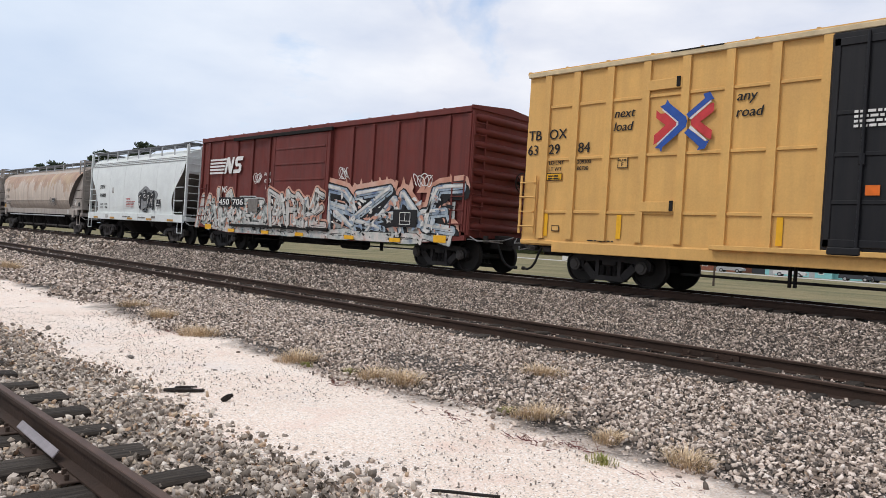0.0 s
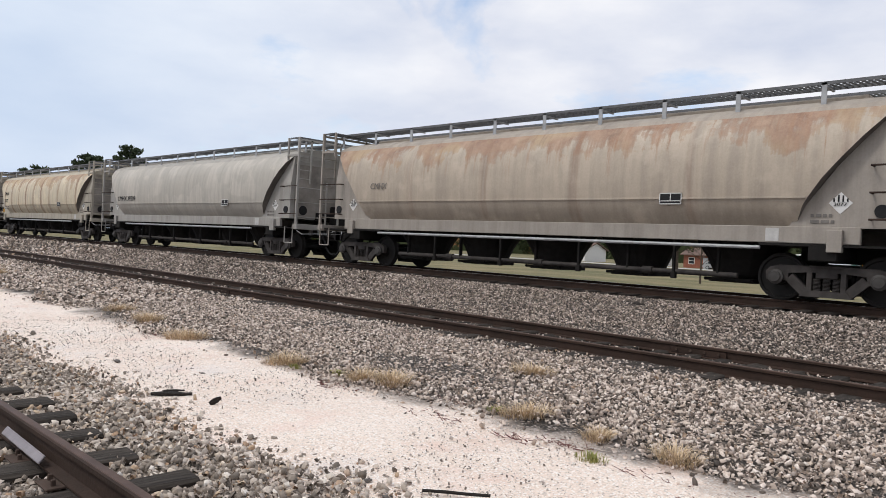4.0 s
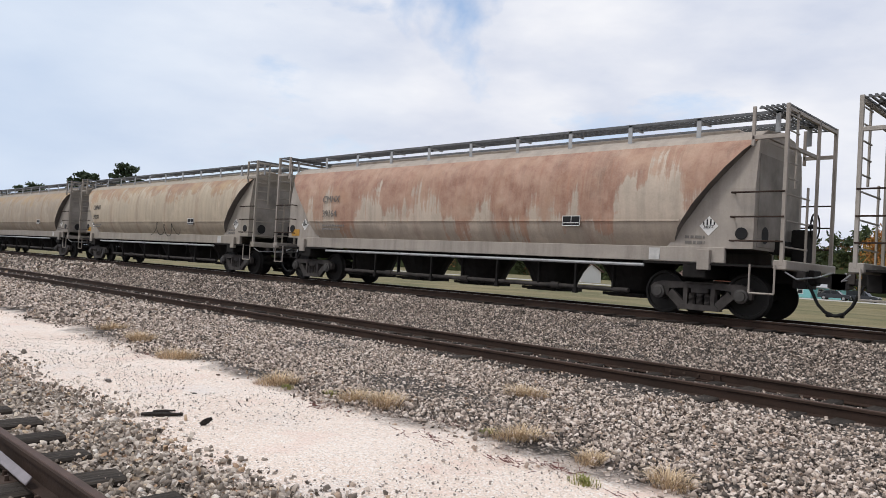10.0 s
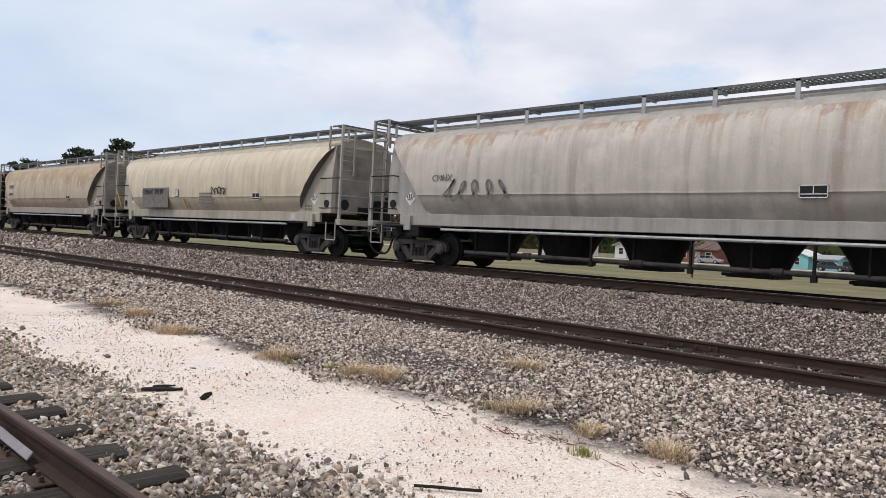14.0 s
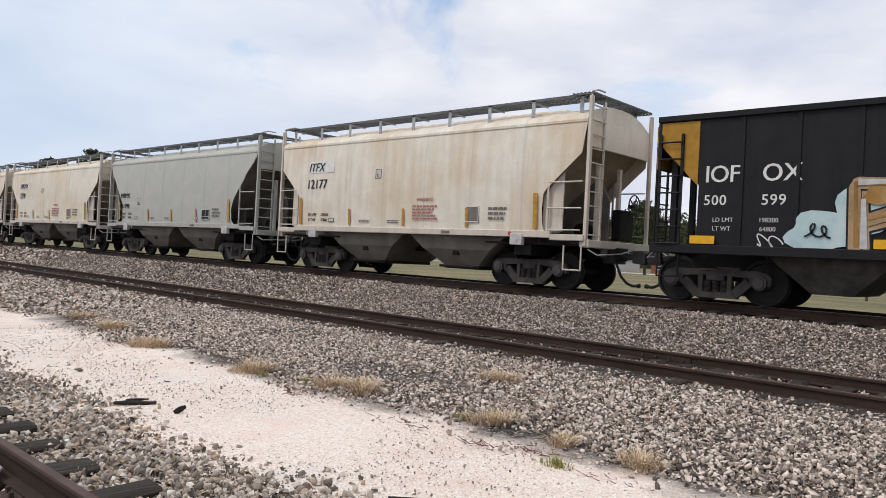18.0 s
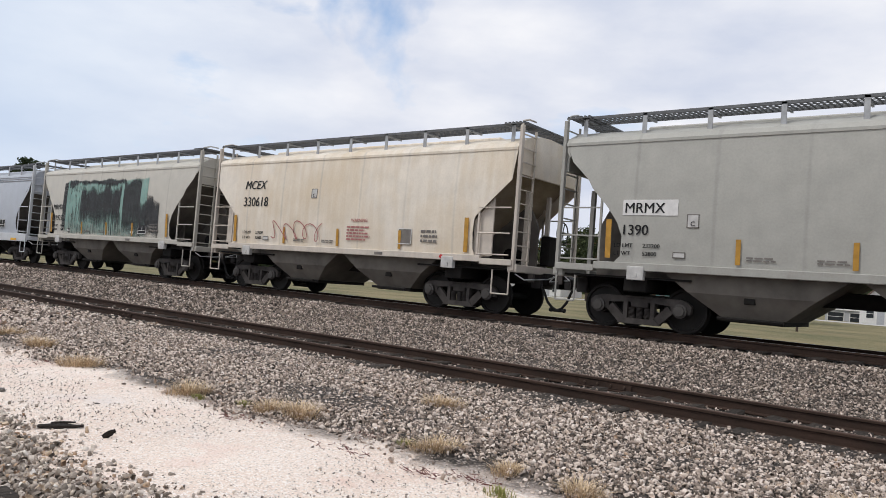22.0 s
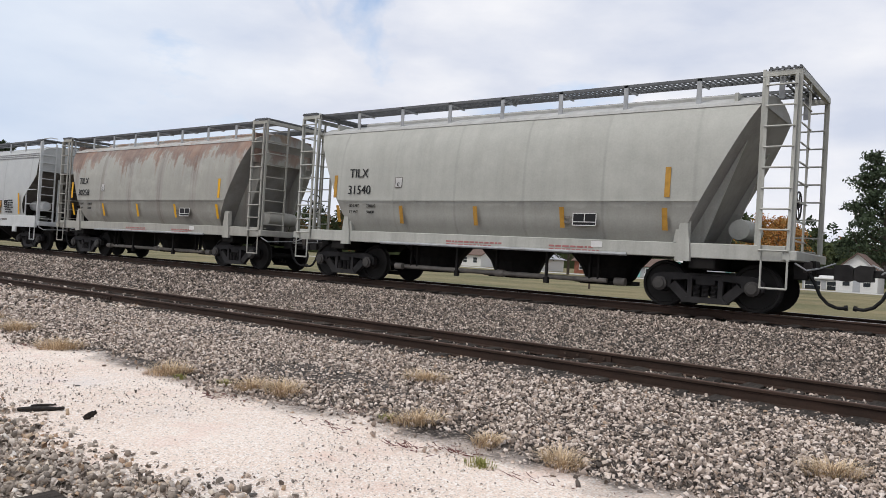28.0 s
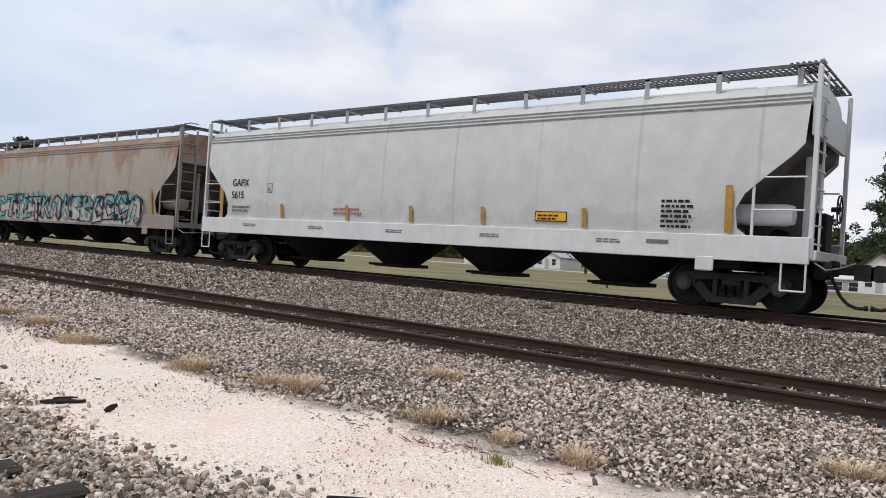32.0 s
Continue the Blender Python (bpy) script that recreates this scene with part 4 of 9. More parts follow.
def graffiti(car, x0, x1, z0, z1, y, seed, fill, edge, back=None, accent=None, n=6, label="spray-painted graffiti", tilt=0.0, lean=0.2, thick=1.0):
    """Bubble-letter spray paint: a cloud, outlined swollen strokes, fills and highlights, laid over one another."""
    g = random.Random(seed)
    w, h = (x1 - x0), (z1 - z0)
    root = None
    step = w / n
    if back:
        cloud = []
        for k in range(n + 2):
            cloud.append([(p, max(z0 - 0.02, q)) for p, q in blob(g, x0 + w * (k + 0.2) / (n + 1.4), z0 + h * g.uniform(0.35, 0.6), step * 0.85, h * g.uniform(0.36, 0.48))])
        root = part("graffiti", flat_polys(cloud, 0.002), back, car, label)
        root.matrix_basis = pose(0, y, 0, tilt)
    out, ins, hi, acc = [], [], [], []
    for k in range(n):
        cx = x0 + step * (k + 0.5)
        for j in range(g.choice((3, 4))):
            px, pz = cx + g.uniform(-0.32, 0.32) * step, z0 + h * g.uniform(0.24, 0.76)
            a = g.choice((0.1, 0.3, 1.2, 1.5, 1.75, -0.5)) + lean * 0.5
            ln, th = g.uniform(0.22, 0.36) * h, g.uniform(0.085, 0.13) * h * thick
            if abs(math.cos(a)) > 0.6:
                ln = min(ln, step * 0.42)
            ux, uz = math.cos(a), math.sin(a)

            def stroke(grow):
                pts = []
                for i in range(16):
                    b = 2 * math.pi * i / 16
                    l, t = (ln + grow) * math.cos(b), (th + grow) * math.sin(b)
                    l = (abs(math.cos(b)) ** 0.5) * math.copysign(ln + grow, math.cos(b))
                    t = (abs(math.sin(b)) ** 0.5) * math.copysign(th * (0.75 + 0.5 * (math.cos(b) > 0)) + grow, math.sin(b))
                    pts.append((px + l * ux - t * uz, pz + l * uz + t * ux))
                return pts
            out.append(stroke(0.045))
            ins.append(stroke(0.0))
            hi.append([(px + l * ux - t * uz, pz + l * uz + t * ux) for l, t in ((-ln * 0.6, th * 0.3), (ln * 0.5, th * 0.35), (ln * 0.5, th * 0.6), (-ln * 0.6, th * 0.6))])
            if accent and g.random() < 0.7:
                acc.append([(px + l * ux - t * uz, pz + l * uz + t * ux) for l, t in ((-ln * 0.8, -th * 0.7), (ln * 0.1, -th * 0.8), (ln * 0.3, 0), (-ln * 0.7, -th * 0.1))])
    first = part("graffiti", flat_polys(out, 0.006), edge, car, label)
    first.matrix_basis = pose(0, y, 0, tilt)
    half = len(ins) // 2
    part("fill", flat_polys(ins[:half], 0.011), fill[0], first)
    part("fill", flat_polys(ins[half:], 0.011), fill[-1], first)
    if accent:
        part("accent", flat_polys(acc, 0.016), accent, first)
    part("highlight", flat_polys(hi, 0.020), MAT["white"], first)
    return first


def wild_style(car, x0, x1, z0, z1, y, seed, ground, patches, line, spike=None, letters=10, label="spray-painted graffiti"):
    """Crowded angular spray lettering: a ragged pale ground, spikes, colour patches and thick outlines."""
    g = random.Random(seed)
    w, h = x1 - x0, z1 - z0
    top = []
    n = int(w / 0.28)
    for i in range(n + 1):
        top.append((x0 + w * i / n + g.uniform(-0.06, 0.06), z0 + h * (g.uniform(0.70, 0.80) if i % 2 else g.uniform(0.64, 0.76))))
    root = part("graffiti", flat_polys([[(x1, z0), (x0, z0)] + top], 0.002), ground, car, label)
    root.matrix_basis = pose(0, y, 0)
    if spike:
        tri = []
        for i in range(int(w / 0.34)):
            x, z = x0 + 0.34 * i + g.uniform(-0.1, 0.1), z0 + h * g.uniform(0.55, 0.7)
            d = g.uniform(0.08, 0.2)
            tri.append([(x - d, z - 0.15), (x + d, z - 0.12), (x + d * 0.9 + g.uniform(-0.1, 0.2), z0 + h * g.uniform(0.72, 0.98)), (x, z + 0.08)])
        part("spikes", flat_polys(tri, 0.0055), spike, root)
    for k, mat in enumerate(patches):
        ps = []
        for _ in range(int(w * 2.6)):
            x, z = g.uniform(x0 + 0.1, x1 - 0.1), z0 + h * g.uniform(0.08, 0.74)
            a, r = g.uniform(0, 3.1), g.uniform(0.07, 0.20)
            ps.append([(x + r * q * math.cos(a + b), z + r * q * 0.9 * math.sin(a + b)) for b, q in ((0, 1.1), (1.4, 0.6), (2.6, 1.2), (4.1, 0.7), (5.3, 0.9))])
        part("fill", flat_polys(ps, 0.009 + 0.0035 * k), mat, root)
    s = Shape()

    def line_to(pts, r, layer):
        for p, q in zip(pts, pts[1:]):
            dx, dz = q[0] - p[0], q[1] - p[1]
            l = max(1e-6, math.hypot(dx, dz))
            ox, oz, ex, ez = -dz / l * r, dx / l * r, dx / l * r * 0.8, dz / l * r * 0.8
            s.add([(p[0] + ox - ex, layer, p[1] + oz - ez), (p[0] - ox - ex, layer, p[1] - oz - ez), (q[0] - ox + ex, layer, q[1] - oz + ez), (q[0] + ox + ex, layer, q[1] + oz + ez)], [(0, 1, 2, 3)])
    step = w / letters
    forms = (((0, 0), (0, 1), (0.7, 1), (1, 0.8), (1, 0.6), (0.4, 0.5), (1, 0.3), (0.9, 0), (0, 0)), ((0, 0), (0.1, 0.8), (0.5, 1), (0.9, 0.85), (1, 0.2), (0.8, 0), (0.6, 0.1), (0.6, 0.6), (0.4, 0.7), (0.3, 0.1), (0, 0)),
             ((0.1, 0), (0, 0.6), (0.3, 1), (0.8, 1), (1, 0.7), (0.8, 0.6), (0.5, 0.8), (0.3, 0.5), (0.5, 0.2), (1, 0.35), (0.9, 0.05), (0.1, 0)), ((0, 0.1), (0.2, 1), (0.4, 0.95), (0.4, 0.6), (0.8, 1), (1, 0.9), (0.6, 0.5), (1, 0.1), (0.8, 0), (0.4, 0.4), (0.3, 0), (0, 0.1)),
             ((0, 0.8), (0.1, 1), (1, 1), (0.9, 0.75), (0.6, 0.75), (0.65, 0), (0.35, 0), (0.35, 0.75), (0, 0.8)))
    for k in range(letters):
        form = forms[g.randrange(5)]
        cx, a, b = x0 + step * (k + 0.5), step * g.uniform(0.95, 1.2), h * g.uniform(0.58, 0.76)
        zb, lean = z0 + h * g.uniform(0.02, 0.12), g.uniform(-0.1, 0.25)
        pts = [(cx + a * (u - 0.5) + lean * v + g.uniform(-.03, .03), zb + b * v + g.uniform(-.03, .03)) for u, v in form]
        line_to(pts, g.uniform(0.014, 0.03), -0.026 - 0.001 * (k % 3))
        if g.random() < 0.6:
            line_to([(x + 0.07, z - 0.06) for x, z in pts[2:6]], 0.03, -0.030)
    part("outline", s, line, root)
    return root


def spray_mix(name, cols, scale=1.6, rough=0.6):
    """Sprayed colours that fade into one another in soft patches."""
    m, nt, b = mat_new(name, rough)
    v = coords(nt)
    n, f = noise_tex(nt, v, scale, 4.0, 0.6), noise_tex(nt, v, 26.0, 3.0)
    k = len(cols) - 1
    c = ramp_of(nt, n, [(0.32 + 0.36 * i / k, q) for i, q in enumerate(cols)])
    c = mixc(nt, 0.2, c, mixc(nt, f, tuple(q * 0.5 for q in cols[0]), cols[-1]))
    nt.links.new(c, b.inputs["Base Color"])
    return m


ARC = [(0.5 + 0.46 * math.cos(a * 0.6283), 0.5 + 0.5 * math.sin(a * 0.6283)) for a in range(11)]
STROKES = {
    "S": (((0.92, 0.80), (0.72, 0.98), (0.38, 1.0), (0.12, 0.84), (0.16, 0.62), (0.48, 0.50), (0.82, 0.38), (0.92, 0.18), (0.64, 0.02), (0.30, 0.0), (0.04, 0.14)),),
    "I": (((0.42, 0.62), (0.58, 0.0)), ((0.36, 0.98), (0.46, 0.99))), "T": (((0.0, 0.88), (1.0, 1.0)), ((0.5, 0.95), (0.38, 0.0))),
    "H": (((0.15, 1.0), (0.08, 0.0)), ((0.85, 1.05), (0.96, 0.0)), ((0.1, 0.45), (0.9, 0.5))), "E": (((0.95, 1.0), (0.15, 0.95)), ((0.15, 0.95), (0.1, 0.02), (1.0, 0.0)), ((0.1, 0.5), (0.75, 0.5))),
    "R": (((0.1, 0.0), (0.1, 1.0)), ((0.1, 1.0), (0.62, 1.0), (0.90, 0.82), (0.82, 0.60), (0.15, 0.46)), ((0.42, 0.46), (1.0, 0.0))),
    "P": (((0.15, 0.0), (0.12, 1.0)), ((0.12, 1.0), (0.65, 1.02), (0.95, 0.82), (0.85, 0.55), (0.2, 0.42))), "O": (ARC,), "N": (((0.08, 0.0), (0.12, 1.0)), ((0.12, 1.0), (0.86, 0.04)), ((0.88, 0.0), (0.92, 1.04))),
    "A": (((0.0, 0.0), (0.48, 1.0)), ((0.48, 1.0), (0.98, 0.0)), ((0.22, 0.34), (0.76, 0.34))), "M": (((0.04, 0.0), (0.14, 1.0)), ((0.14, 1.0), (0.5, 0.3)), ((0.5, 0.3), (0.86, 1.0)), ((0.86, 1.0), (0.98, 0.0))),
    "W": (((0.0, 1.0), (0.24, 0.0)), ((0.24, 0.0), (0.5, 0.75)), ((0.5, 0.75), (0.76, 0.0)), ((0.76, 0.0), (1.0, 1.05))), "Z": (((0.02, 0.92), (0.98, 1.0)), ((0.98, 1.0), (0.06, 0.06)), ((0.06, 0.06), (1.05, 0.0))),
    "G": (((0.95, 0.82), (0.6, 1.0), (0.2, 0.9), (0.04, 0.5), (0.2, 0.08), (0.6, 0.0), (0.95, 0.2), (0.9, 0.48), (0.5, 0.46)),),
}


def piece(car, x0, x1, z0, z1, y, letters, coats, r=0.2, light=None, lean=0.0, low=0.99, label="sprayed lettering in fat outlined strokes", crowd=0.88, wild=0.0, seed=1):
    """Fat sprayed strokes laid in coats, one over another. letters: form and share of the width; coats: part name, material, growth, shift."""
    total = sum(w for c, w in letters)
    spots, u0 = [], 0.0
    for c, w in letters:
        spots.append((c, x0 + (x1 - x0) * u0 / total, (x1 - x0) * w / total))
        u0 += w

    def place(a, w, u, v):
        bend = wild * (z1 - z0)
        jx, jz = noise.noise((a * 3 + u * 2.3, v * 2.7, seed)) * bend, noise.noise((a * 3 + u * 2.3, v * 2.7, seed + 9.0)) * bend
        return Vector((a + w * (0.5 + crowd * (u - 0.5)) + lean * (v - 0.5) + jx, z0 + r * 0.8 + (z1 - z0 - r * 1.6) * v + jz))

    def coat(grow, layer, dx, dz):
        out, m = Shape(), 0
        for c, a, w in spots:
            for run in STROKES[c]:
                pts = [place(a, w, u, v) + Vector((dx, dz)) for u, v in run]
                for i, (p, q) in enumerate(zip(pts, pts[1:])):
                    d = q - p
                    d = d.normalized() if d.length > 1e-6 else Vector((1, 0))
                    n, r1, r2 = Vector((-d.y, d.x)), r + grow, r * 0.86 + grow
                    ring = [p + n * r1, q + n * r2]
                    ring += [q + n * r2 * math.cos(t) + d * r2 * 0.75 * math.sin(t) for t in (0.7, 1.57, 2.44)]
                    ring += [q - n * r2, p - n * r1]
                    ring += [p - n * r1 * math.cos(t) - d * r1 * 0.75 * math.sin(t) for t in (0.7, 1.57, 2.44)]
                    out.add([(k.x, layer - 0.0005 * (m % 6), max(low, k.y)) for k in ring], [tuple(range(len(ring)))])
                    m += 1
        return out
    root = None
    for i, (name, mat, grow, dx, dz) in enumerate(coats):
        sh = coat(grow, -0.0045 * i, dx, dz)
        if root is None:
            root = part("graffiti", sh, mat, car, label, at=pose(0, y, 0))
        else:
            part(name, sh, mat, root)
    if light:
        out = Shape()
        top = -0.0045 * len(coats) - 0.003
        for c, a, w in spots:
            for run in STROKES[c]:
                p, q = place(a, w, *run[0]), place(a, w, *run[1])
                d = (q - p).normalized() if (q - p).length > 1e-6 else Vector((1, 0))
                n = Vector((-d.y, d.x))
                if n.y < 0:
                    n = -n
                e = p.lerp(q, 0.8)
                out.add([(k.x, top, max(low, k.y)) for k in (p + n * r * 0.82, e + n * r * 0.72, e + n * r * 0.28, p + n * r * 0.12)], [(0, 1, 2, 3)])
        part("highlight", out, light, root)
    return root


def flecks(car, x0, x1, z0, z1, y, mats, seed, n):
    """Small angular scraps of paint where coats cross."""
    g = random.Random(seed)
    for k, mat in enumerate(mats):
        polys = []
        for _ in range(n):
            x, z, a, r = g.uniform(x0, x1), g.uniform(z0, z1), g.uniform(0, 3.1), g.uniform(0.05, 0.15) * (0.7 if z1 - z0 < 0.4 else 1.0)
            polys.append([(x + r * q * math.cos(a + b), z + r * 0.8 * q * math.sin(a + b)) for b, q in ((0, 1.2), (1.2, 0.45), (2.7, 1.2), (3.9, 0.5), (5.2, 0.7))])
        part("paint_scraps", flat_polys(polys, 0.003 * k), mat, car, at=pose(0, y, 0))["kind"] = "stuff"


def cloud_spray(car, spots, y, mat, seed, low, label):
    g = random.Random(seed)
    polys = [[(p, max(low, q)) for p, q in blob(g, x, z, rx, rz, 24, 0.22)] for x, z, rx, rz in spots]
    return part("graffiti", flat_polys(polys, 0.0), mat, car, label, at=pose(0, y, 0))


def scribble(car, x, z, w, h, y, mat, seed, r=0.012, tilt=0.0, n=64):
    """A single-line spray tag."""
    g = random.Random(seed)
    pts = []
    for i in range(n):
        a = i * 0.5 + 0.6 * math.sin(i * 0.13 + seed)
        pts.append((x + w * i / n + 0.32 * h * math.sin(a), 0, z + h * (0.5 + 0.42 * math.cos(a * 0.93 + seed) + 0.08 * math.sin(i * 0.21))))
    s = Shape()
    for p, q in zip(pts, pts[1:]):
        dx, dz = q[0] - p[0], q[2] - p[2]
        l = max(1e-6, math.hypot(dx, dz))
        ox, oz = -dz / l * r, dx / l * r
        s.add([(p[0] + ox, -0.004, p[2] + oz), (p[0] - ox, -0.004, p[2] - oz), (q[0] - ox, -0.004, q[2] - oz), (q[0] + ox, -0.004, q[2] + oz)], [(0, 1, 2, 3)])
    ob = part("spray_tag", s, mat, car, "thin sprayed scribble")
    ob.matrix_basis = pose(0, y, 0, tilt)
    return ob


# ---------------------------------------------------------------- covered hopper cars
def lerp_list(z, zs, vs):
    return float(np.interp(z, zs, vs))


def skin(prof, ends, caps=None):
    """The body under a half profile (y, z) from low to high, whose ends stand at x = +-ends[i]; the ends close it, or go into caps."""
    s = Shape()
    loop = [(-y, z, e) for (y, z), e in zip(prof, ends)] + [(y, z, e) for (y, z), e in zip(prof[::-1], ends[::-1])]
    s.strip([(-e, y, z) for y, z, e in loop], [(e, y, z) for y, z, e in loop])
    n = len(prof)
    for sx in (-1, 1):
        for i in range(n - 1):
            (y0, z0), (y1, z1) = prof[i], prof[i + 1]
            (s if caps is None else caps[sx > 0]).add([(sx * ends[i], -y0, z0), (sx * ends[i], y0, z0), (sx * ends[i + 1], y1, z1), (sx * ends[i + 1], -y1, z1)], [(0, 1, 2, 3)])
    y0, z0 = prof[0]
    e = ends[0]
    s.add([(-e, -y0, z0), (e, -y0, z0), (e, y0, z0), (-e, y0, z0)], [(0, 1, 2, 3)])
    return s


def gusset(prof, slope, edge, side, sx):
    """The side sheet that stands out past the slope sheet, as a thin plate that follows the side's profile."""
    s = Shape()
    a = [(sx * slope[i], side * y, z) for i, (y, z) in enumerate(prof)]
    b = [(sx * edge[i], side * y, z) for i, (y, z) in enumerate(prof)]
    ai = [(x, y - side * 0.012, z) for x, y, z in a]
    bi = [(x, y - side * 0.012, z) for x, y, z in b]
    s.strip(a, b).strip(ai, bi).strip(b, bi)
    return s


KINDS = {
    # length of the side, sill low and high, half profile, how many body points, slope and edge of the ends, bays, truck centre, board
    "round": dict(half=8.55, sill=(1.10, 1.42), sill_y=1.30, prof=[(1.22, 1.42), (1.36, 1.60), (1.46, 1.80), (1.50, 1.95), (1.53, 2.3), (1.52, 2.7), (1.47, 3.05), (1.36, 3.35), (1.16, 3.58)],
                  roof=[(1.16, 3.58), (1.10, 3.66), (0.75, 3.82), (0.0, 3.90)], slope=[(1.42, 6.28), (1.82, 6.46), (2.27, 6.76), (2.85, 7.25), (3.58, 7.92)], edge=None, bays=[-4.8, -2.4, 0.0, 2.4, 4.8], bay=(0.90, 0.44, 0.32), truck=6.80,
                  board=(0.62, 0.55, 4.17), seam=1.95, tilt=0, sill_end=7.4),
    "two_bay": dict(half=5.80, sill=(1.21, 1.37), sill_y=1.53, prof=[(1.49, 1.37), (1.515, 1.8), (1.53, 2.2), (1.53, 2.7), (1.52, 3.1), (1.50, 3.5), (1.465, 3.86)],
                    roof=[(1.485, 3.86), (1.485, 3.92), (1.42, 4.02), (1.0, 4.22), (0.5, 4.33), (0.0, 4.36)], slope=[(1.37, 3.35), (3.55, 5.60), (3.86, 5.72)],
                    edge=[(1.37, 4.45), (1.5, 4.32), (1.9, 4.30), (2.2, 4.42), (2.55, 4.68), (2.9, 5.02), (3.0, 5.08), (3.14, 5.10), (3.18, 5.16), (3.6, 5.58), (3.72, 5.72), (3.86, 5.74)], bays=[-1.78, 1.78], bay=(1.74, 0.55, 0.40), truck=4.02,
                    board=(0.95, 0.60, 4.53), seam=None, tilt=0, sill_end=4.9),
    "centre_flow": dict(half=5.75, sill=(0.95, 1.30), sill_y=1.54, prof=[(1.44, 1.30), (1.49, 1.6), (1.525, 2.0), (1.53, 2.5), (1.52, 3.0), (1.49, 3.4), (1.45, 3.66)],
                        roof=[(1.46, 3.66), (1.46, 3.72), (1.43, 3.735), (1.43, 3.79), (1.40, 3.80), (1.40, 3.86), (1.36, 3.87), (1.34, 3.95), (1.15, 4.10), (0.8, 4.22), (0.0, 4.30)], slope=[(1.30, 3.6), (3.3, 5.45), (3.66, 5.6)],
                        edge=[(1.30, 4.75), (1.45, 4.55), (1.8, 4.50), (2.2, 4.62), (2.6, 4.95), (3.0, 5.35), (3.25, 5.55), (3.66, 5.62)], bays=[-1.9, 1.9], bay=(1.22, 0.56, 0.34), truck=4.10,
                        board=(0.98, 0.60, 4.47), seam=None, tilt=0, sill_end=5.75),
    "long_flow": dict(half=9.15, sill=(0.94, 1.42), sill_y=1.545, prof=[(1.46, 1.42), (1.50, 1.7), (1.53, 2.1), (1.535, 2.6), (1.52, 3.1), (1.49, 3.5), (1.45, 3.82)],
                      roof=[(1.46, 3.82), (1.46, 3.88), (1.43, 3.895), (1.43, 3.96), (1.40, 3.97), (1.40, 4.04), (1.36, 4.05), (1.33, 4.14), (1.1, 4.26), (0.7, 4.35), (0.0, 4.40)], slope=[(1.42, 7.0), (3.1, 8.9), (3.82, 9.0)],
                      edge=[(1.42, 8.05), (1.55, 7.88), (1.9, 7.84), (2.2, 8.0), (2.6, 8.45), (2.9, 8.8), (3.1, 8.98), (3.82, 9.02)], bays=[-5.05, -1.68, 1.68, 5.05], bay=(1.22, 0.50, 0.32), truck=7.70,
                      board=(0.98, 0.60, 4.59), seam=None, tilt=0, sill_end=9.15),
    "waist": dict(half=6.10, sill=(0.99, 1.28), sill_y=1.40, prof=[(1.26, 1.28), (1.40, 1.5), (1.48, 1.75), (1.51, 2.02), (1.53, 2.06), (1.53, 2.12), (1.53, 2.5), (1.51, 2.9), (1.46, 3.3), (1.37, 3.65), (1.22, 3.94)],
                  roof=[(1.24, 3.94), (1.22, 4.00), (0.9, 4.14), (0.45, 4.25), (0.0, 4.28)], slope=[(1.28, 4.02), (1.75, 4.28), (3.94, 5.42)], edge=None, bays=[-2.45, 0.0, 2.45], bay=(0.86, 0.45, 0.38), truck=4.50,
                  board=(0.80, 0.60, 4.55), seam=2.09, tilt=0, sill_end=6.0),
}


def side_y(k, z):
    p = KINDS[k]["prof"]
    return -float(np.interp(z, [q[1] for q in p], [q[0] for q in p])) - 0.012


def roof_at(k):
    r = KINDS[k]["roof"]
    return lambda y: float(np.interp(-y, [-q[0] for q in r], [q[1] for q in r]))


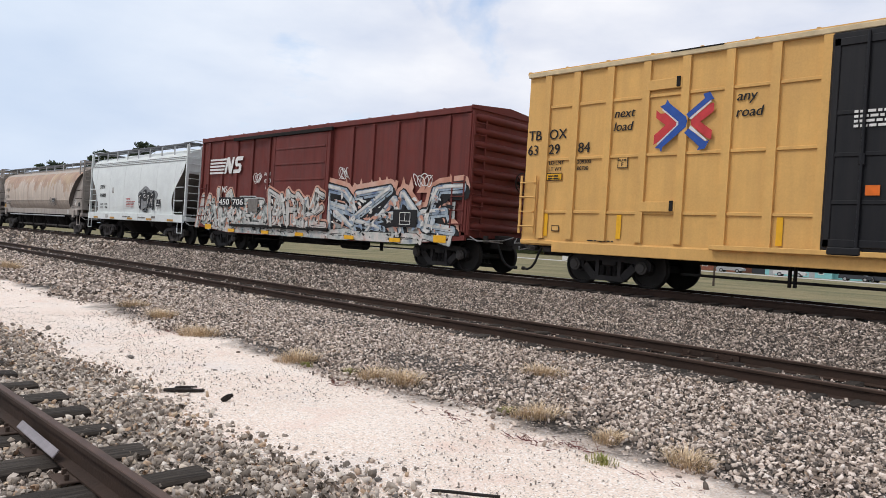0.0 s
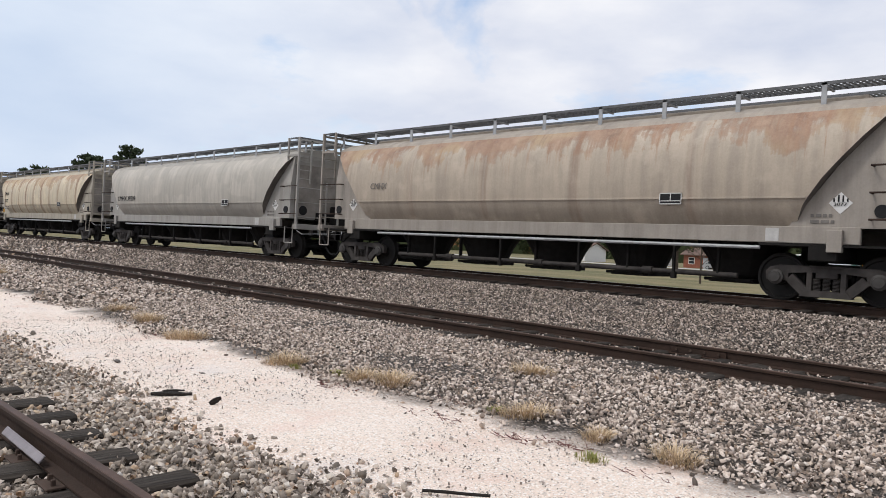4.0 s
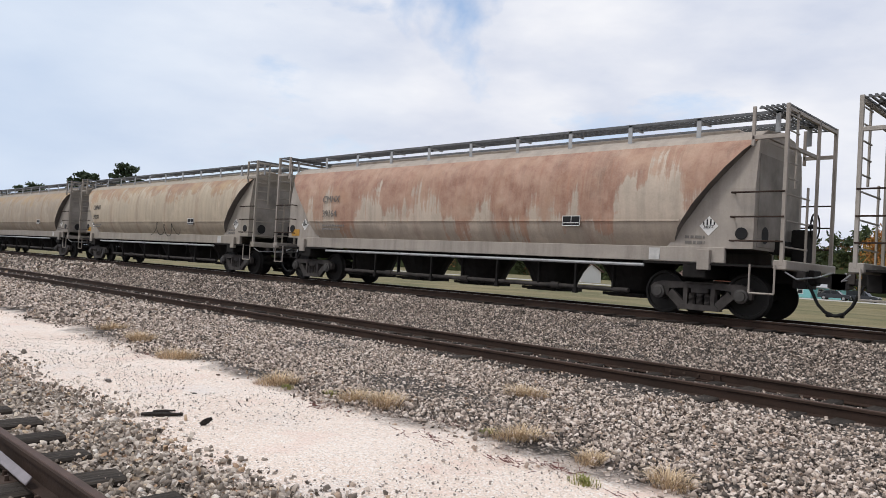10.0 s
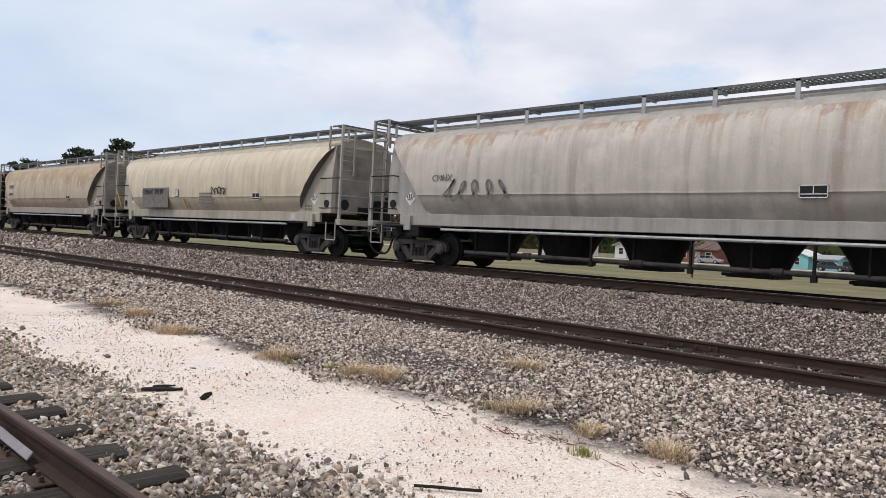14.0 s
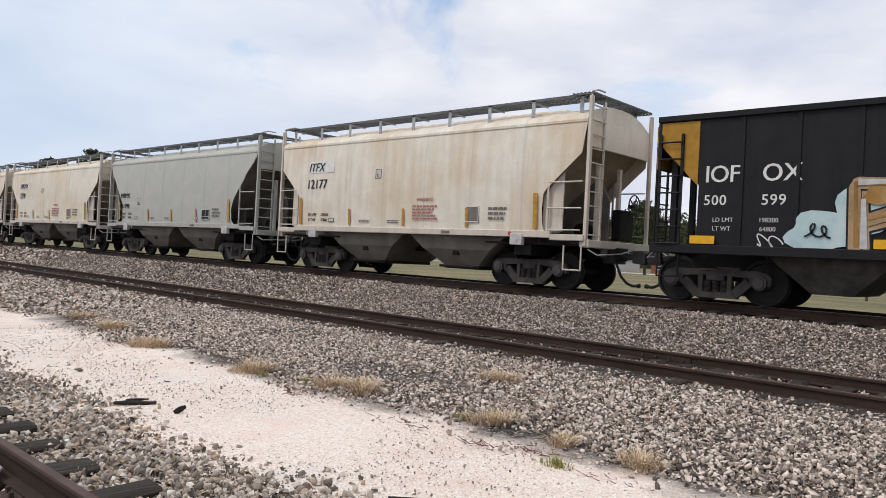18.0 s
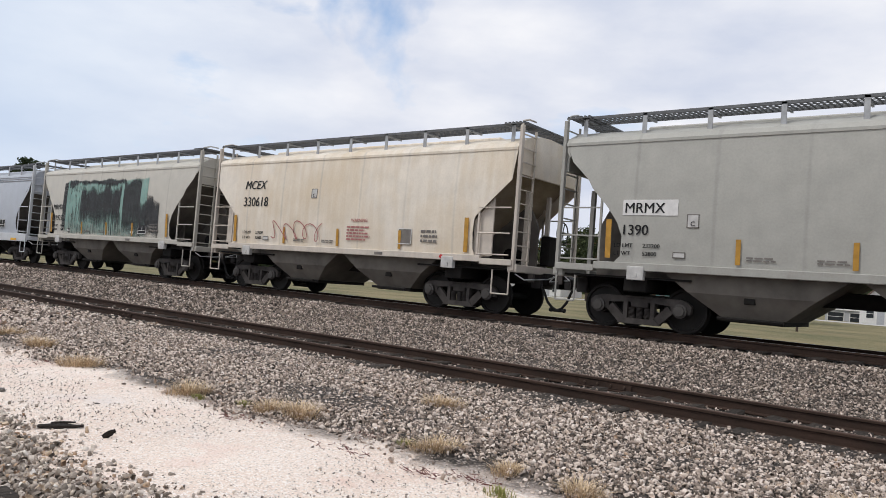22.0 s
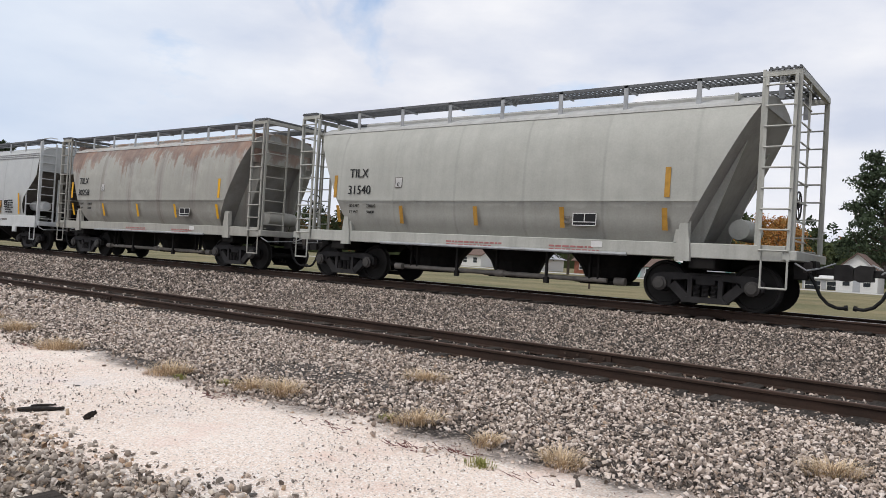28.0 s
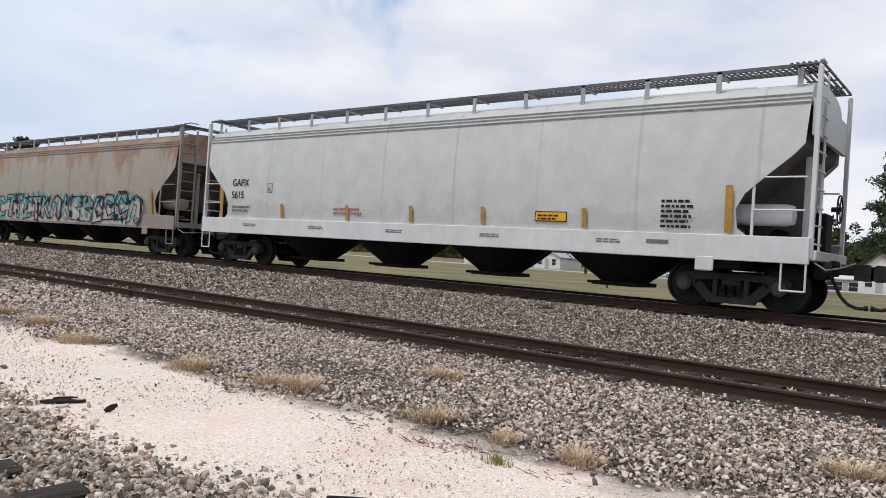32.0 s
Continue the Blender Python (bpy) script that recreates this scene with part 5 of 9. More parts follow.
def hopper_car(kind, paint, label, group, dark_truck=False, seed=0, half=None, frame_paint=None, pipes=False, sill_paint=None, edge=None, roof_paint=None, slope_paint=None):
    K = KINDS[kind]
    g = random.Random(seed)
    H = half or K["half"]
    dx = H - K["half"]
    car = new("covered_hopper_car")
    tagged(car, label, "hopper car", group)
    prof, roof = K["prof"], K["roof"]
    fp = frame_paint or paint
    slope = [lerp_list(z, [a for a, b in K["slope"]], [b for a, b in K["slope"]]) + dx for y, z in prof]
    top_end = slope[-1]
    caps = (Shape(), Shape())
    part("body", skin(prof, slope, caps), paint, car, "", 32)
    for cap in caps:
        part("slope_sheet", cap, slope_paint or MAT["grimy_shade"], car, "dusty sloping end sheet, darkened for its shade")
    part("roof", skin(roof, [top_end + 0.02] * len(roof)), roof_paint or paint, car, "", 28)
    edge = edge or K["edge"]
    if edge:
        zs = sorted({z for y, z in prof} | {a for a, b in edge})
        fine = [(-side_y(kind, z) - 0.012, z) for z in zs if z <= prof[-1][1]]
        sl = [lerp_list(z, [a for a, b in K["slope"]], [b for a, b in K["slope"]]) + dx for y, z in fine]
        ed = [max(a, lerp_list(z, [p for p, q in edge], [q for p, q in edge]) + dx) for a, (y, z) in zip(sl, fine)]
        for side in (-1, 1):
            for sx in (-1, 1):
                part("side_sheet", gusset(fine, sl, ed, side, sx), paint, car, "curved end of the side sheet", 30)
    z0, z1 = K["sill"]
    sy = K["sill_y"]
    for side in (-1, 1):
        s = Shape()
        e = K["sill_end"] + dx
        s.box(-e, e, min(side * sy, side * (sy - 0.10)), max(side * sy, side * (sy - 0.10)), z0, z1, 0.012)
        s.box(-e, e, min(side * (sy - 0.02), side * 1.1), max(side * (sy - 0.02), side * 1.1), z1 - 0.03, z1 - 0.004)
        part("side_sill", s, sill_paint or fp, car, "", 0)
    if kind == "two_bay":
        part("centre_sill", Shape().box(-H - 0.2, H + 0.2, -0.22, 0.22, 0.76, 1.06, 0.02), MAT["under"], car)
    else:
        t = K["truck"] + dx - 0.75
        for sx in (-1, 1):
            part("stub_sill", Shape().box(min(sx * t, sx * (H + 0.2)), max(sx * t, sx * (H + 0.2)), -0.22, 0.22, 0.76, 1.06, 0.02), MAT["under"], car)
    # bays
    w, b, zb = K["bay"]
    for bx in K["bays"]:
        s = Shape()
        zt = z0 + 0.06
        q = (0.80 if kind in ("round", "waist") else 0.62) if kind != "two_bay" else 1 - 0.48 * (1 - b / w)
        top = [(bx - w, -1.30, zt), (bx + w, -1.30, zt), (bx + w, 1.30, zt), (bx - w, 1.30, zt)]
        mid = [(bx - w * q, -1.26, zt - (zt - zb) * 0.48), (bx + w * q, -1.26, zt - (zt - zb) * 0.48), (bx + w * q, 1.26, zt - (zt - zb) * 0.48), (bx - w * q, 1.26, zt - (zt - zb) * 0.48)]
        bot = [(bx - b, -0.95, zb), (bx + b, -0.95, zb), (bx + b, 0.95, zb), (bx - b, 0.95, zb)]
        if kind == "two_bay":
            s.strip(top + top[:1], mid + mid[:1]).strip(mid + mid[:1], bot + bot[:1])
            s.add(bot, [(0, 1, 2, 3)])
        else:
            r = w * 1.06
            s.lathe([(r, zt), (r * 0.97, zt - 0.10), (r * 0.74, zt - (zt - zb) * 0.5), (b + 0.12, zb + 0.10), (b, zb)], (bx, 0, 0), 20, "z")
        # most chutes take the near-black tone that includes their shade
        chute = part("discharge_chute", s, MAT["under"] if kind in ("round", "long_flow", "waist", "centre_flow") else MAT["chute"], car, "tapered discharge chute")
        gy = 0.98 if kind == "two_bay" else 0.55
        gate = Shape().box(bx - b - 0.04, bx + b + 0.04, -gy, gy, zb - 0.06, zb + 0.03, 0.01)
        gate.rod((bx - b - 0.05, -gy - 0.17, zb), (bx + b + 0.05, -gy - 0.17, zb), 0.035)
        if kind in ("two_bay", "centre_flow"):
            gate.box(bx - 0.10, bx + 0.10, -1.235, -1.12, 0.70, 0.84, 0.01)
        part("outlet_gate", gate, MAT["under"], chute)
    if kind in ("round", "waist"):
        for ax, bx in zip(K["bays"], K["bays"][1:]):
            part("pipe_hanger", Shape().box((ax + bx) / 2 + 0.22, (ax + bx) / 2 + 0.27, -1.24, -1.18, 0.30, z0 + 0.02).box((ax + bx) / 2 + 0.19, (ax + bx) / 2 + 0.30, -1.25, -1.15, 0.28, 0.42, 0.01), MAT["under"], car, "thin hanging bracket")
    # trucks, couplers
    tx = K["truck"] + dx
    for sx in (-1, 1):
        make_truck(car, sx * tx, dark_truck)
        make_coupler(car, sx * (H + 0.12), sx)
        part("end_sill", Shape().box(min(sx * (H - 0.15), sx * (H + 0.10)), max(sx * (H - 0.15), sx * (H + 0.10)), -1.45, 1.45, 1.02, 1.20, 0.015), fp, car)
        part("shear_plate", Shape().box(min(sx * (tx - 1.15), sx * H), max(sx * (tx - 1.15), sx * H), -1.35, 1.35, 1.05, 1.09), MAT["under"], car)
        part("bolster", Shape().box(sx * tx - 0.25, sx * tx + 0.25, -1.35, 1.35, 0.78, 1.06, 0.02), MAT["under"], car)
    ra = roof_at(kind)
    by, bw, bz = K["board"]
    for side in (-1, 1):
        running_board(car, -H + 0.12, H - 0.12, side * by, bw, bz, MAT["grate"], ra, {"round": 11, "two_bay": 9, "centre_flow": 9, "waist": 9, "long_flow": 13}[kind])
    for sx in (-1, 1):
        base = part("end_walkway", Shape().box(-0.29, 0.28, -0.02, 0.02, -0.05, -0.026), MAT["grate"], car, "open steel end walkway", at=pose(sx * (H - 0.26), 0, bz), key="walkway_beam")
        for k in range(4):
            part("cross_bar", Shape().box(-0.29, 0.28, -0.02, 0.02, -0.05, -0.026), MAT["grate"], base, at=pose(0, (-1.4, -0.7, 0.7, 1.4)[k], 0), key="walkway_beam")
        for k in range(6):
            part("slat", Shape().box(-0.02, 0.02, -1.42, 1.42, -0.025, 0.005), MAT["grate"], base, at=pose(-0.25 + 0.1 * k, 0, 0), key="walkway_slat")
    hatch = Shape().box(-H + 1.4, H - 1.4, -0.28, 0.28, roof[-1][1] - 0.02, roof[-1][1] + 0.10, 0.03)
    part("hatch_cover", hatch, roof_paint or paint, car, "long trough hatch")
    if kind in ("centre_flow", "long_flow"):
        zr = prof[-1][1]
        for side in (-1, 1):
            # thin dark strips draw the shade at the roof's steps
            for dz, yy in ((0.03, 1.462), (0.115, 1.434), (0.195, 1.404)):
                part("roof_ridge", Shape().box(-top_end - 0.02, top_end + 0.02, min(side * yy, side * (yy + 0.012)), max(side * yy, side * (yy + 0.012)), zr + dz - 0.012, zr + dz + 0.012), MAT["ridge"], car, "grey strip that paints shade along a roof-edge step")
    if kind == "round":
        ends_round(car, K, H, paint, fp, bz)
    elif kind == "waist":
        ends_waist(car, K, H, paint, fp, bz)
    else:
        ends_open(car, K, H, paint, fp, bz, kind)
    if K["seam"]:
        z = K["seam"]
        yy = -side_y(kind, z)
        for side in (-1, 1):
            e = lerp_list(z, [a for a, b in K["slope"]], [b for a, b in K["slope"]]) + dx
            part("waist_seam", Shape().box(-e + 0.03, e - 0.03, min(side * (yy - 0.02), side * (yy + 0.006)), max(side * (yy - 0.02), side * (yy + 0.006)), z - 0.02, z + 0.02), paint, car)
    if pipes:
        under_pipes(car, K)
    return car


def under_pipes(car, K):
    e = K["truck"] - 1.7
    part("rod", Shape().rod((-e - 0.5, -1.42, 1.0), (e + 0.6, -1.42, 1.0), 0.035, 8), MAT["galv"], car, "thin grey side rod")
    s = Shape().rod((-e, -0.95, 0.42), (e, -0.95, 0.42), 0.055, 10)
    for x in (-3.0, 0.1, 3.1):
        s.rod((x - 0.12, -0.95, 0.42), (x + 0.12, -0.95, 0.42), 0.085, 10)
    part("unloading_pipe", s, MAT["truck"] if K is KINDS["round"] else MAT["pipe"], car, "dusty unloading pipe", 40)
    for x in (-e + 0.4, -2.6, 0.0, 2.6, e - 0.4):
        part("hanger", Shape().box(x - 0.02, x + 0.02, -1.0, -0.9, 0.42, 1.1), MAT["under"], car)


def ends_round(car, K, H, paint, fp, bz):
    for sx in (-1, 1):
        s = Shape()
        wedge = [(6.15, 1.40, 1.29), (7.95, 1.40, 1.29), (7.95, 2.60, 1.285), (7.95, 3.57, 1.16), (7.75, 3.57, 1.16), (7.03, 2.60, 1.285)]
        s.add([(sx * x, -y, z) for x, z, y in wedge] + [(sx * x, y, z) for x, z, y in wedge],
              [(0, 1, 2, 5), (5, 2, 3, 4), (6, 7, 8, 11), (11, 8, 9, 10)] + [(i, (i + 1) % 6, 6 + (i + 1) % 6, 6 + i) for i in range(6)])
        part("end_bulkhead", s, fp, car, "flat end housing under the slope")
        for y in (-1.30, 1.30):
            hole = Shape().lathe([(0.12, -0.02), (0.12, 0.02)], (sx * 7.72, y * 1.0, 1.70), 16)
            part("inspection_hole", hole, MAT["black"], car, "dark oval opening")
        hole = Shape().lathe([(0.17, -0.012), (0.17, 0.012)], (sx * 7.962, -0.75, 1.70), 16, "x")
        part("inspection_hole", hole, MAT["black"], car, "dark oval opening")
        part("end_recess", Shape().box(min(sx * 7.93, sx * 7.965), max(sx * 7.93, sx * 7.965), -1.12, 1.12, 1.45, 3.3), MAT["end_shadow"], car, "recessed end plate in a painted shadow tone")
        for y in (-1.42, 1.42):
            post = Shape().box(sx * H - 0.035, sx * H + 0.035, y - 0.035, y + 0.035, 1.10, bz, 0.006)
            part("corner_post", post, fp, car, "upright steel corner post")
            part("top_brace", Shape().box(min(sx * 7.9, sx * H), max(sx * 7.9, sx * H), y - 0.03, y + 0.03, 3.52, 3.60, 0.006).box(sx * 7.92 - 0.03, sx * 7.92 + 0.03, y - 0.03, y + 0.03, 3.4, bz, 0.004), fp, car)
            for z in (1.55, 2.02, 2.50):
                part("grab_iron", Shape().rod((sx * 7.55, y * 1.03, z), (sx * (H + 0.02), y * 1.03, z), 0.018, 5).rod((sx * 7.56, y * 1.03, z), (sx * 7.56, y * 0.86, z), 0.018, 5), MAT["rail"], car, "rusty grab iron")
        part("end_brace", Shape().box(sx * H - 0.03, sx * H + 0.03, -1.42, 1.42, bz - 0.12, bz - 0.05, 0.006), fp, car)
        part("end_brace", Shape().box(sx * 8.2 - 0.03, sx * 8.2 + 0.03, -1.42, 1.42, 3.52, 3.60, 0.006), fp, car)
        for y in (0.35,):
            part("end_post", Shape().box(sx * H - 0.03, sx * H + 0.03, y - 0.03, y + 0.03, 1.10, bz, 0.006), fp, car)
        part("ladder", ladder_y(sx * H, -1.40, -0.92, 2.6, 4.1, 5), fp, car, "end ladder")
        part("ladder", ladder_y(sx * H, -1.40, -0.20, 1.2, 2.7, 3), fp, car, "wide lower end rungs")
        step = Shape().pipe([(sx * 7.98, -1.47, 1.1), (sx * 7.98, -1.47, 0.55), (sx * 8.45, -1.47, 0.55), (sx * 8.45, -1.47, 1.1)], 0.02, 5)
        part("sill_step", step, fp, car)
        lug = Shape().box(sx * 7.0 - 0.13, sx * 7.0 + 0.13, -1.40, -1.28, 0.95, 1.36, 0.01)
        part("jacking_pad", lug, fp, car)
    brake_wheel(car, 8.42, 0.75, 2.0, 1)
    part("brake_rig", Shape().box(8.1, 8.4, 0.3, 0.9, 1.2, 1.9, 0.03).rod((7.97, -0.2, 1.5), (7.97, 0.9, 1.5), 0.16, 12), MAT["under"], car)


def ends_waist(car, K, H, paint, fp, bz):
    for sx in (-1, 1):
        s = Shape()
        for y in (-1.36, 1.36):
            s.prism([(sx * 4.35, 1.28), (sx * 4.65, 1.28), (sx * 4.65, 1.75), (sx * 4.42, 1.75)], y - 0.05, y + 0.05)
            s.box(sx * H - 0.032, sx * H + 0.032, y - 0.032, y + 0.032, 1.05, bz - 0.02, 0.008)
            s.box(sx * (H - 0.62) - 0.03, sx * (H - 0.62) + 0.03, y - 0.03, y + 0.03, 1.05, bz - 0.02, 0.008)
            s.box(min(sx * (H - 0.65), sx * H), max(sx * (H - 0.65), sx * H), y - 0.04, y + 0.04, bz - 0.16, bz - 0.06)
        s.box(sx * H - 0.04, sx * H + 0.04, -1.36, 1.36, bz - 0.16, bz - 0.06)
        part("end_frame", s, fp, car, "steel end posts")
        sheet = Shape().box(min(sx * 5.30, sx * 5.36), max(sx * 5.30, sx * 5.36), -1.15, 1.15, 3.3, 4.2)
        sheet.prism([(sx * 4.1, 1.10), (sx * 4.7, 1.10), (sx * 5.5, 3.3), (sx * 5.3, 3.9), (sx * 5.2, 3.9)], -0.9, -0.86)
        sheet.prism([(sx * 4.1, 1.10), (sx * 4.7, 1.10), (sx * 5.5, 3.3), (sx * 5.3, 3.9), (sx * 5.2, 3.9)], 0.86, 0.9)
        part("end_gusset", sheet, paint, car, "inner end gussets")
        for y in (-1.45, 1.42):
            part("ladder", ladder_shape(min(sx * (H - 0.55), sx * (H - 0.05)), max(sx * (H - 0.55), sx * (H - 0.05)), y, 1.0, 4.4, 9), fp, car, "side ladder")
            part("jacking_pad", Shape().prism([(sx * 4.55 - 0.15, 0.92), (sx * 4.55 + 0.15, 0.92), (sx * 4.55 + 0.12, 1.30), (sx * 4.55 + 0.07, 1.70), (sx * 4.55 - 0.07, 1.70), (sx * 4.55 - 0.12, 1.30)], min(y, y * 0.94), max(y, y * 0.94)), fp, car, "tapered jacking bracket")
        part("ladder", ladder_y(sx * H, -1.35, -0.55, 1.2, 4.4, 9), fp, car, "end ladder")
        step = Shape().pipe([(sx * (H - 0.5), -1.45, 1.0), (sx * (H - 0.5), -1.45, 0.5), (sx * (H - 0.05), -1.45, 0.5), (sx * (H - 0.05), -1.45, 1.0)], 0.02, 5)
        part("sill_step", step, fp, car)
    part("air_tank", Shape().lathe([(0.02, -0.6), (0.2, -0.55), (0.22, -0.4), (0.22, 0.4), (0.2, 0.55), (0.02, 0.6)], (5.35, 0, 1.6), 16), fp, car, "cylindrical air tank", 40)
    brake_wheel(car, 6.16, 0.7, 2.2, 1)


def ends_open(car, K, H, paint, fp, bz, kind):
    top = K["prof"][-1][1]
    for sx in (-1, 1):
        s = Shape()
        # head sheet over the slope
        s.prism([(sx * (H - 0.10), top - 0.55), (sx * (H - 0.02), top - 0.55), (sx * (H - 0.02), top + 0.10), (sx * (H - 0.10), top + 0.10)], -1.40, 1.40)
        part("head_sheet", s, paint, car, "end sheet under the roof")
        for y in (-1.44, 1.44):
            part("end_post", Shape().box(sx * H - 0.04, sx * H + 0.04, y - 0.05, y + 0.05, 1.05, bz - 0.1, 0.008), fp, car, "upright end post")
        for y in (-0.5, 0.5):
            part("end_post", Shape().box(sx * (H - 0.3) - 0.05, sx * (H - 0.3) + 0.05, y - 0.05, y + 0.05, 1.05, 3.0, 0.008), fp, car, "upright end post")
        web = Shape().prism([(sx * (K["truck"] + H - K["half"] - 0.9), 1.08), (sx * (H - 0.25), 1.08), (sx * (H - 0.25), 2.2), (sx * (H - 0.55), 2.75)], -0.03, 0.03)
        for y in (-0.8, 0.8):
            web.prism([(sx * (K["truck"] + H - K["half"] - 0.7), 1.08), (sx * (K["truck"] + H - K["half"] + 0.1), 1.08), (sx * (K["truck"] + H - K["half"] + 0.15), 2.0)], y - 0.02, y + 0.02)
        part("slope_support", web, MAT["grimy_shade"], car, "plate that carries the slope sheet")
        for y in (-1.50, 1.47):
            part("grab_post", Shape().box(sx * (H - 1.0) - 0.025, sx * (H - 1.0) + 0.025, y - 0.02, y + 0.02, 1.2, 3.0, 0.005).rod((sx * (H - 1.0), y - 0.02, 1.9), (sx * (H - 0.1), y - 0.02, 1.9), 0.018, 5).rod((sx * (H - 1.0), y - 0.02, 2.5), (sx * (H - 0.1), y - 0.02, 2.5), 0.018, 5).rod((sx * (H - 1.0), y - 0.02, 1.4), (sx * (H - 0.1), y - 0.02, 1.4), 0.018, 5), fp, car, "grab-iron post")
        part("ladder", ladder_y(sx * H, -1.40, -0.85, 1.15, bz - 0.15, 10), fp, car, "end ladder")
        hoop = Shape().pipe([(sx * H, -1.44, bz - 0.15), (sx * (H - 0.04), -1.36, bz + 0.02), (sx * (H - 0.05), -1.1, bz + 0.10), (sx * (H - 0.05), -0.8, bz + 0.1)], 0.022, 6)
        part("handrail", hoop, fp, car, "bent grab rail")
        a = 0.5 if kind != "long_flow" else 0.45
        step = Shape().pipe([(sx * (H - a), -1.52, 1.05), (sx * (H - a), -1.52, a), (sx * (H - 0.04), -1.52, a), (sx * (H - 0.04), -1.52, 1.05)], 0.02, 5)
        part("sill_step", step, fp, car)
        if kind == "two_bay":
            pad = Shape().box(sx * 3.95 - 0.18, sx * 3.95 + 0.18, -1.55, -1.42, 1.02, 1.30, 0.01)
            pad.lathe([(0.05, -0.02), (0.05, 0.02)], (sx * 3.95, -1.545, 1.12), 10)
            part("jacking_pad", pad, MAT["white_frame"], car, "pale jacking pad")
            part("side_platform", Shape().box(min(sx * 4.9, sx * H), max(sx * 4.9, sx * H), -1.53, -1.35, 1.16, 1.30, 0.01), fp, car)
    if kind == "long_flow":
        part("air_tank", Shape().lathe([(0.03, -0.62), (0.18, -0.58), (0.21, -0.45), (0.21, 0.45), (0.18, 0.58), (0.03, 0.62)], (H - 1.0, -0.9, 1.85), 18, "x"), fp, car, "cylindrical air reservoir", 40)
    brake_wheel(car, H + 0.06, 0.65, 2.1, 1)
    part("brake_gear", Shape().box(H - 0.35, H - 0.1, 0.3, 0.95, 1.25, 2.0, 0.03).rod((H - 0.8, -0.4, 1.45), (H - 0.8, 0.7, 1.45), 0.17, 12), MAT["under"], car)
# ---------------------------------------------------------------- boxcars and the open hopper
MAT["white_frame"] = plain("pale_frame_paint", (0.55, 0.54, 0.52), 0.6, 0.0, 0.25)


def box_body(car, half, z0, z1, paint, roof_paint, W=1.52):
    part("body", Shape().box(-half, half, -W + 0.05, W - 0.05, z0, z1, 0.02), paint, car, "sheet-steel body")
    r = Shape().prism_x([(-W, z1 - 0.04), (-W, z1 + 0.03), (0, z1 + 0.16), (W, z1 + 0.03), (W, z1 - 0.04)], -half - 0.04, half + 0.04)
    n = int(half * 2 / 1.1)
    for k in range(n + 1):
        x = -half + 2 * half * k / n
        r.prism_x([(-W - 0.005, z1), (-W - 0.005, z1 + 0.05), (0, z1 + 0.185), (W + 0.005, z1 + 0.05), (W + 0.005, z1)], x - 0.03, x + 0.03)
    part("roof", r, roof_paint, car, "ribbed steel roof")


